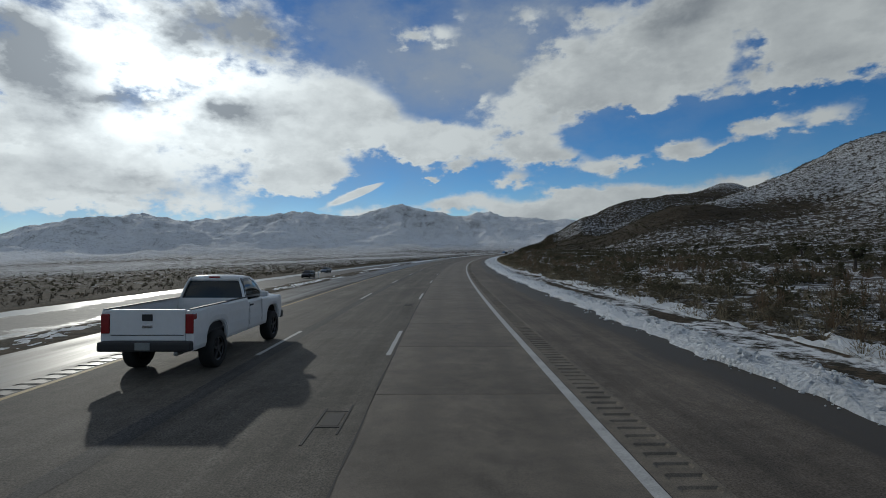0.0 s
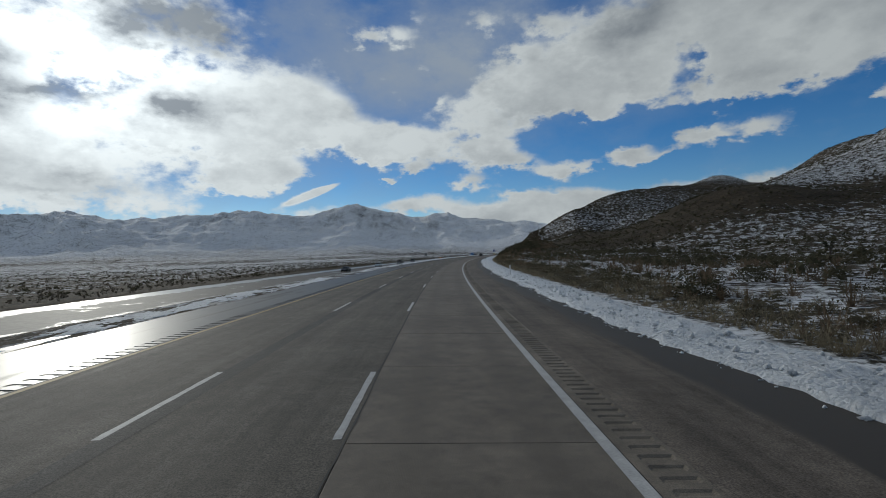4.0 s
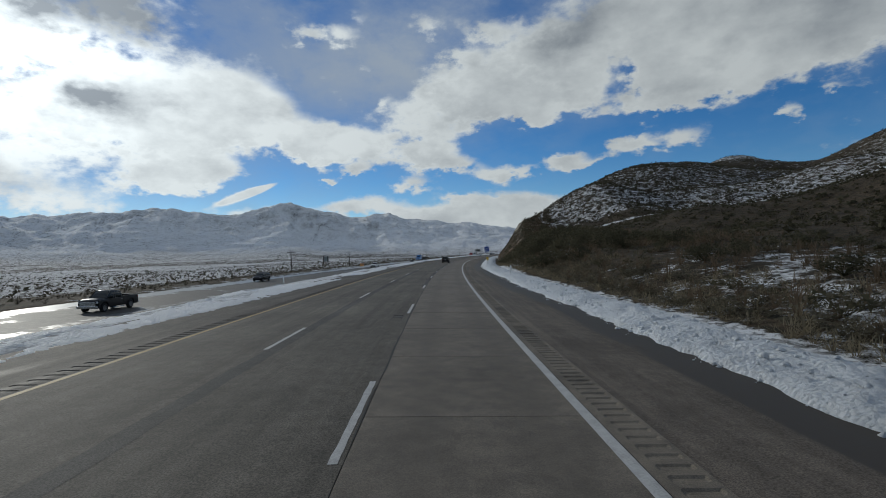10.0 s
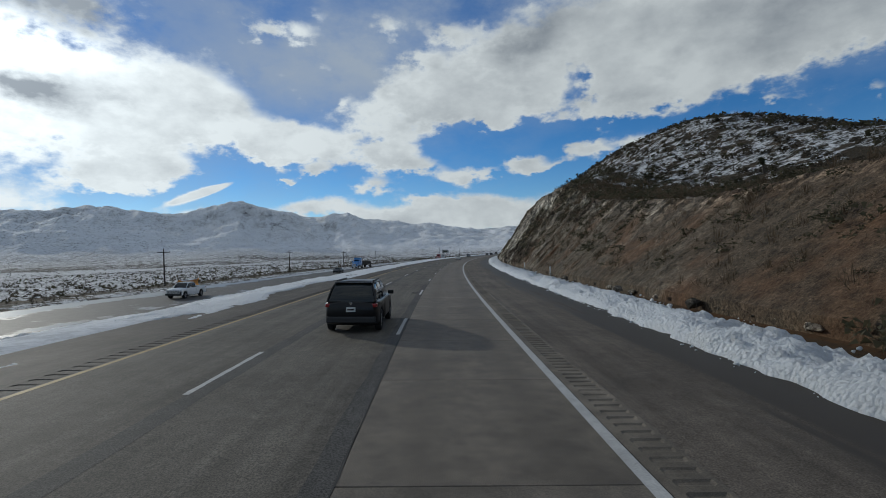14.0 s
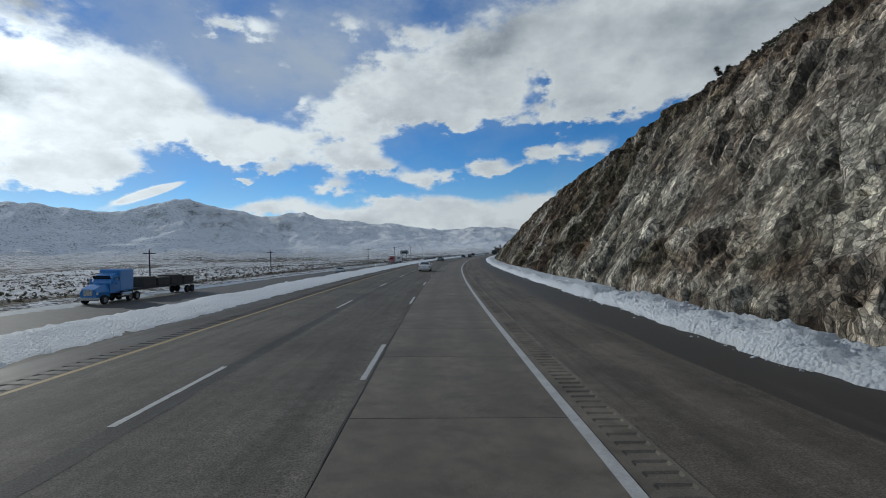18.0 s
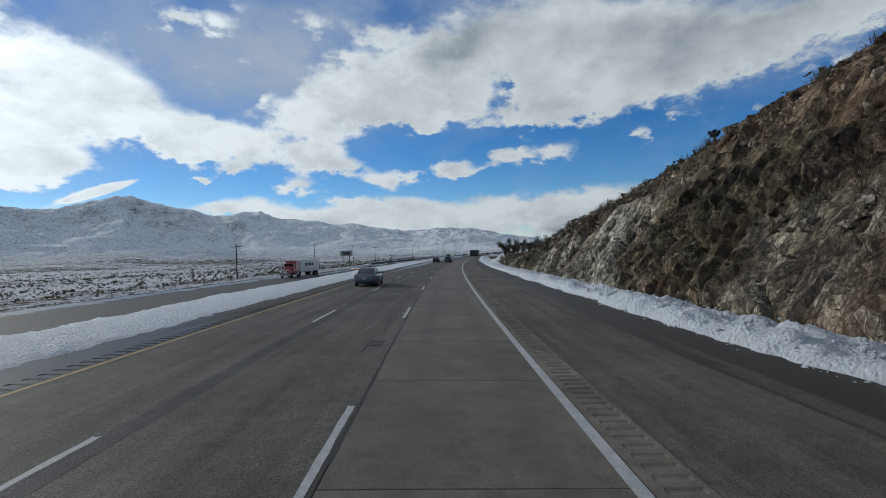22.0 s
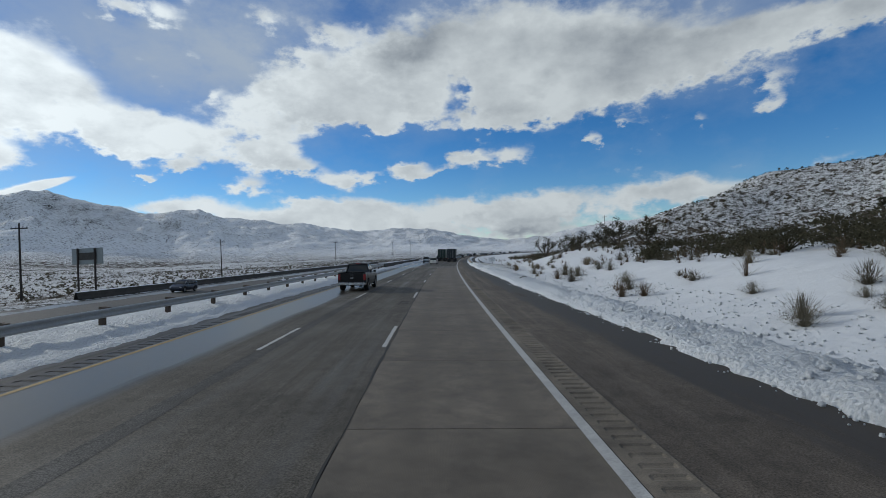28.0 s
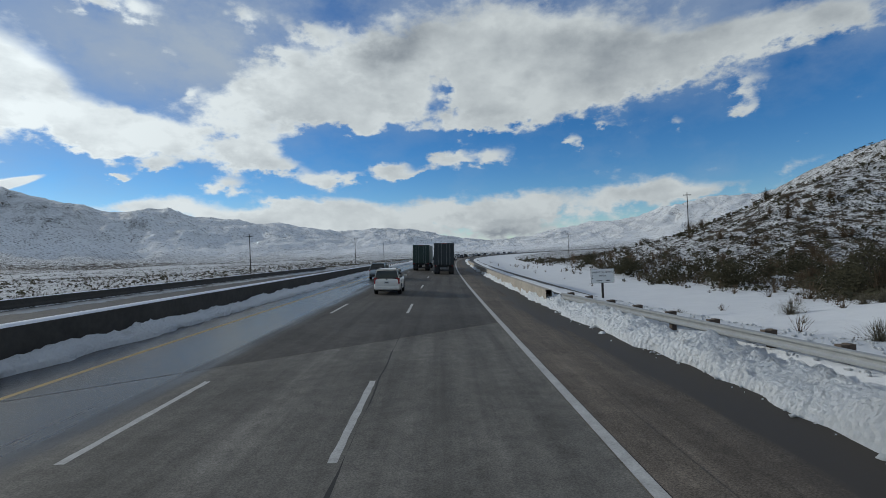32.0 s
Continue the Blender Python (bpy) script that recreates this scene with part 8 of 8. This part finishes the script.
def brief(ob):
    """A short label: what the thing is, without where it is."""
    return ob["label"].split(" in the")[0].split(" with")[0].split(" braking")[0]


# the queue far ahead
queue = [sedan_black, suv_navy, box_suv, suv_silver, sedan_slate, coupe, suv_black]
rng = random.Random(9)
k = 0
for s_ in np.arange(968, 1330, 11.5):
    for u_ in (0.6, MID, INNER):
        if rng.random() < 0.42 and not (u_ > -4.5 and s_ < 990):
            k += 1
            o = copy_thing(queue[k % len(queue)], on_road(s_ + rng.uniform(-2, 2), u_ + rng.uniform(-.3, .3)))
            o["label"] = brief(queue[k % len(queue)]) + " far off in the slow queue"
            o["group"] = "queue of cars ahead"

# oncoming traffic on the lower carriageway
BACK = 180
O1, O2 = -32.6, -37.2
op = [(suv_black, 102.5, O1), (sedan_black, 247.5, O1), (bpy.data.objects["black_pickup"], 326, O1), (suv_silver, 290, O1 - .6), (sedan_slate, 128, O2), (suv_navy, 842, O2), (coupe, 801, O2), (suv_black, 372, O2), (sedan_black, 520, O1)]
for src, s_, u_ in op:
    o = copy_thing(src, on_road(s_, u_, OPP_Z, BACK))
    o["label"] = brief(src) + " on the lower carriageway"
    o["group"] = "oncoming traffic"
car("sedan", "silver_sedan", "pale silver sedan on the lower carriageway", "car", on_road(635, O1, OPP_Z, BACK), SILVER_PAINT, (4.7, 1.8, 1.45), group="oncoming traffic")
pickup("white_crew_pickup", "white crew-cab pickup on the lower carriageway", on_road(451, O1, OPP_Z, BACK), WHITE_PAINT, True, MAT_RIM, group="oncoming traffic")
lorry("red_lorry", "red lorry with a long white trailer on the lower carriageway", on_road(724, -36.2, OPP_Z, BACK), RED_PAINT, TRAILER_WHITE, TRAILER_WHITE)
for sgn in (1,):
    t = bpy.data.objects["red_lorry"]
    for y0, y1 in ((-4.2, -2.6), (-6.6, -4.6), (-8.6, -7.0)):
        part("lettering_bar", box_bm(-1.30, -1.281, y0, y1, 2.5, 3.2), MAT_TRIM, t, "plain dark bar for the company name")
        part("lettering_bar", box_bm(1.281, 1.30, y0, y1, 2.5, 3.2), MAT_TRIM, t, "plain dark bar for the company name")
lorry("blue_lorry", "bright blue lorry with a loaded flat trailer on the lower carriageway", on_road(560, -37.6, OPP_Z, BACK), BLUE_PAINT, TRAILER_WHITE, TRAILER_WHITE, flat=True)


# ---- paving slabs ----
def slab_mesh(name, width, mat):
    """A slab with slightly rounded arrises."""
    bm = bmesh.new()
    w, l = width / 2 - 0.008, SLAB / 2 - 0.006
    lo = [bm.verts.new(p) for p in ((-w, -l, -.2), (w, -l, -.2), (w, l, -.2), (-w, l, -.2))]
    mid = [bm.verts.new((x, y, -.008)) for x, y in ((-w, -l), (w, -l), (w, l), (-w, l))]
    top = [bm.verts.new((x, y, 0)) for x, y in ((-w + .01, -l + .01), (w - .01, -l + .01), (w - .01, l - .01), (-w + .01, l - .01))]
    for a, b in ((lo, mid), (mid, top)):
        for i in range(4):
            bm.faces.new((a[i], a[(i + 1) % 4], b[(i + 1) % 4], b[i]))
    bm.faces.new(top)
    return mesh_of(name, bm, mat)


me = slab_mesh("slab", RIGHT_LINE + .11 - LANE_1, MAT_LANE)
rest = []
for k in range(-14, 260):
    s_ = 9.0 + SLAB * (k - 0.5)
    if -10 < s_ < 900:
        o = new("slab", me)
        o.parent = road
        o.matrix_world = on_road(s_, (RIGHT_LINE + .11 + LANE_1) / 2, 0.0)
    else:
        rest.append(s_)
co, quads = [], []
for s_ in rest:
    i = len(co)
    for s2, u2, z in ((-1, 0, 0), (-1, 1, 0), (1, 1, 0), (1, 0, 0), (-1, 0, -.2), (-1, 1, -.2), (1, 1, -.2), (1, 0, -.2)):
        u2 = RIGHT_LINE + .1 if u2 else LANE_1 + .01
        x, y = spot(s_ + s2 * (SLAB / 2 - .006), u2)
        co.append((x, y, z + bank(u2)))
    quads += [(i, i + 1, i + 2, i + 3), (i, i + 4, i + 5, i + 1), (i + 1, i + 5, i + 6, i + 2), (i + 2, i + 6, i + 7, i + 3), (i + 3, i + 7, i + 4, i)]
o = part_of("slabs", raw_mesh(bpy.data.meshes.new("slabs"), np.array(co), np.array(quads)), MAT_LANE, road)
o["kind"] = "stuff"
# pull boxes and patched wires sawn into the middle lane beside the joint
for s_ in (7.6, 24.5, 112, 180, 236, 266.5, 300, 377, 424, 505, 573, 630, 662, 735, 800, 826):
    t = thing("sensor_box", "sawn and sealed traffic sensor patch in the concrete", "road patch", on_road(s_, LANE_1 - 0.42, 0.002), "sensor patches")
    part("seal", box_bm(-.30, -.26, -1.0, .55, -.01, .006), MAT_JOINT, t)
    part("seal", box_bm(.12, .15, -.6, .75, -.01, .006), MAT_JOINT, t)
    part("lid", box_bm(-.2, .08, -.25, .35, -.01, .004), MAT_DECK, t)
    for y in (-.3, .42):
        part("seal", box_bm(-.26, .12, y - .02, y + .02, -.01, .006), MAT_JOINT, t)


def deck_sheet(name, first, last, mat, z):
    """Paving between two lines across the road, each given as a function of u."""
    u = np.linspace(LEFT_LINE - 2.6, RIGHT_LINE - .12, 19)
    k = np.linspace(0, 1, 24)
    K, U = np.meshgrid(k, u, indexing="ij")
    S = first(U) + K * (last(U) - first(U))
    x, y = spot(S, U)
    wet = 1.0 * smooth(-U, 4.6, 6.2) * (0.7 + 0.6 * fbm(S * 0.05, U * 0.3, 3, 85))
    return part_of(name, grid_mesh(name, x, y, z + bank(U), {"across": U, "along": S, "wet": wet}, soft=False), mat)


def joint_line(u):
    return 866.0 + (u + 7.95) * 0.95


tagged(deck_sheet("approach_slab", lambda u: 862.6 + 0 * u, joint_line, lane_asphalt("approach_concrete", (0.115, 0.108, 0.096), 0.3, 0.26, 0.35), 0.003), "pale concrete approach slab before the bridge, wet along one side", "road", kind="structure")
tagged(deck_sheet("bridge_deck", lambda u: joint_line(u) + 0.05, lambda u: 985 + 0 * u, lane_asphalt("deck_concrete", (0.064, 0.059, 0.053), 0.3, 0.26, 0.4), 0.0034), "darker wet concrete bridge deck beyond a slanting joint", "bridge deck", kind="structure")
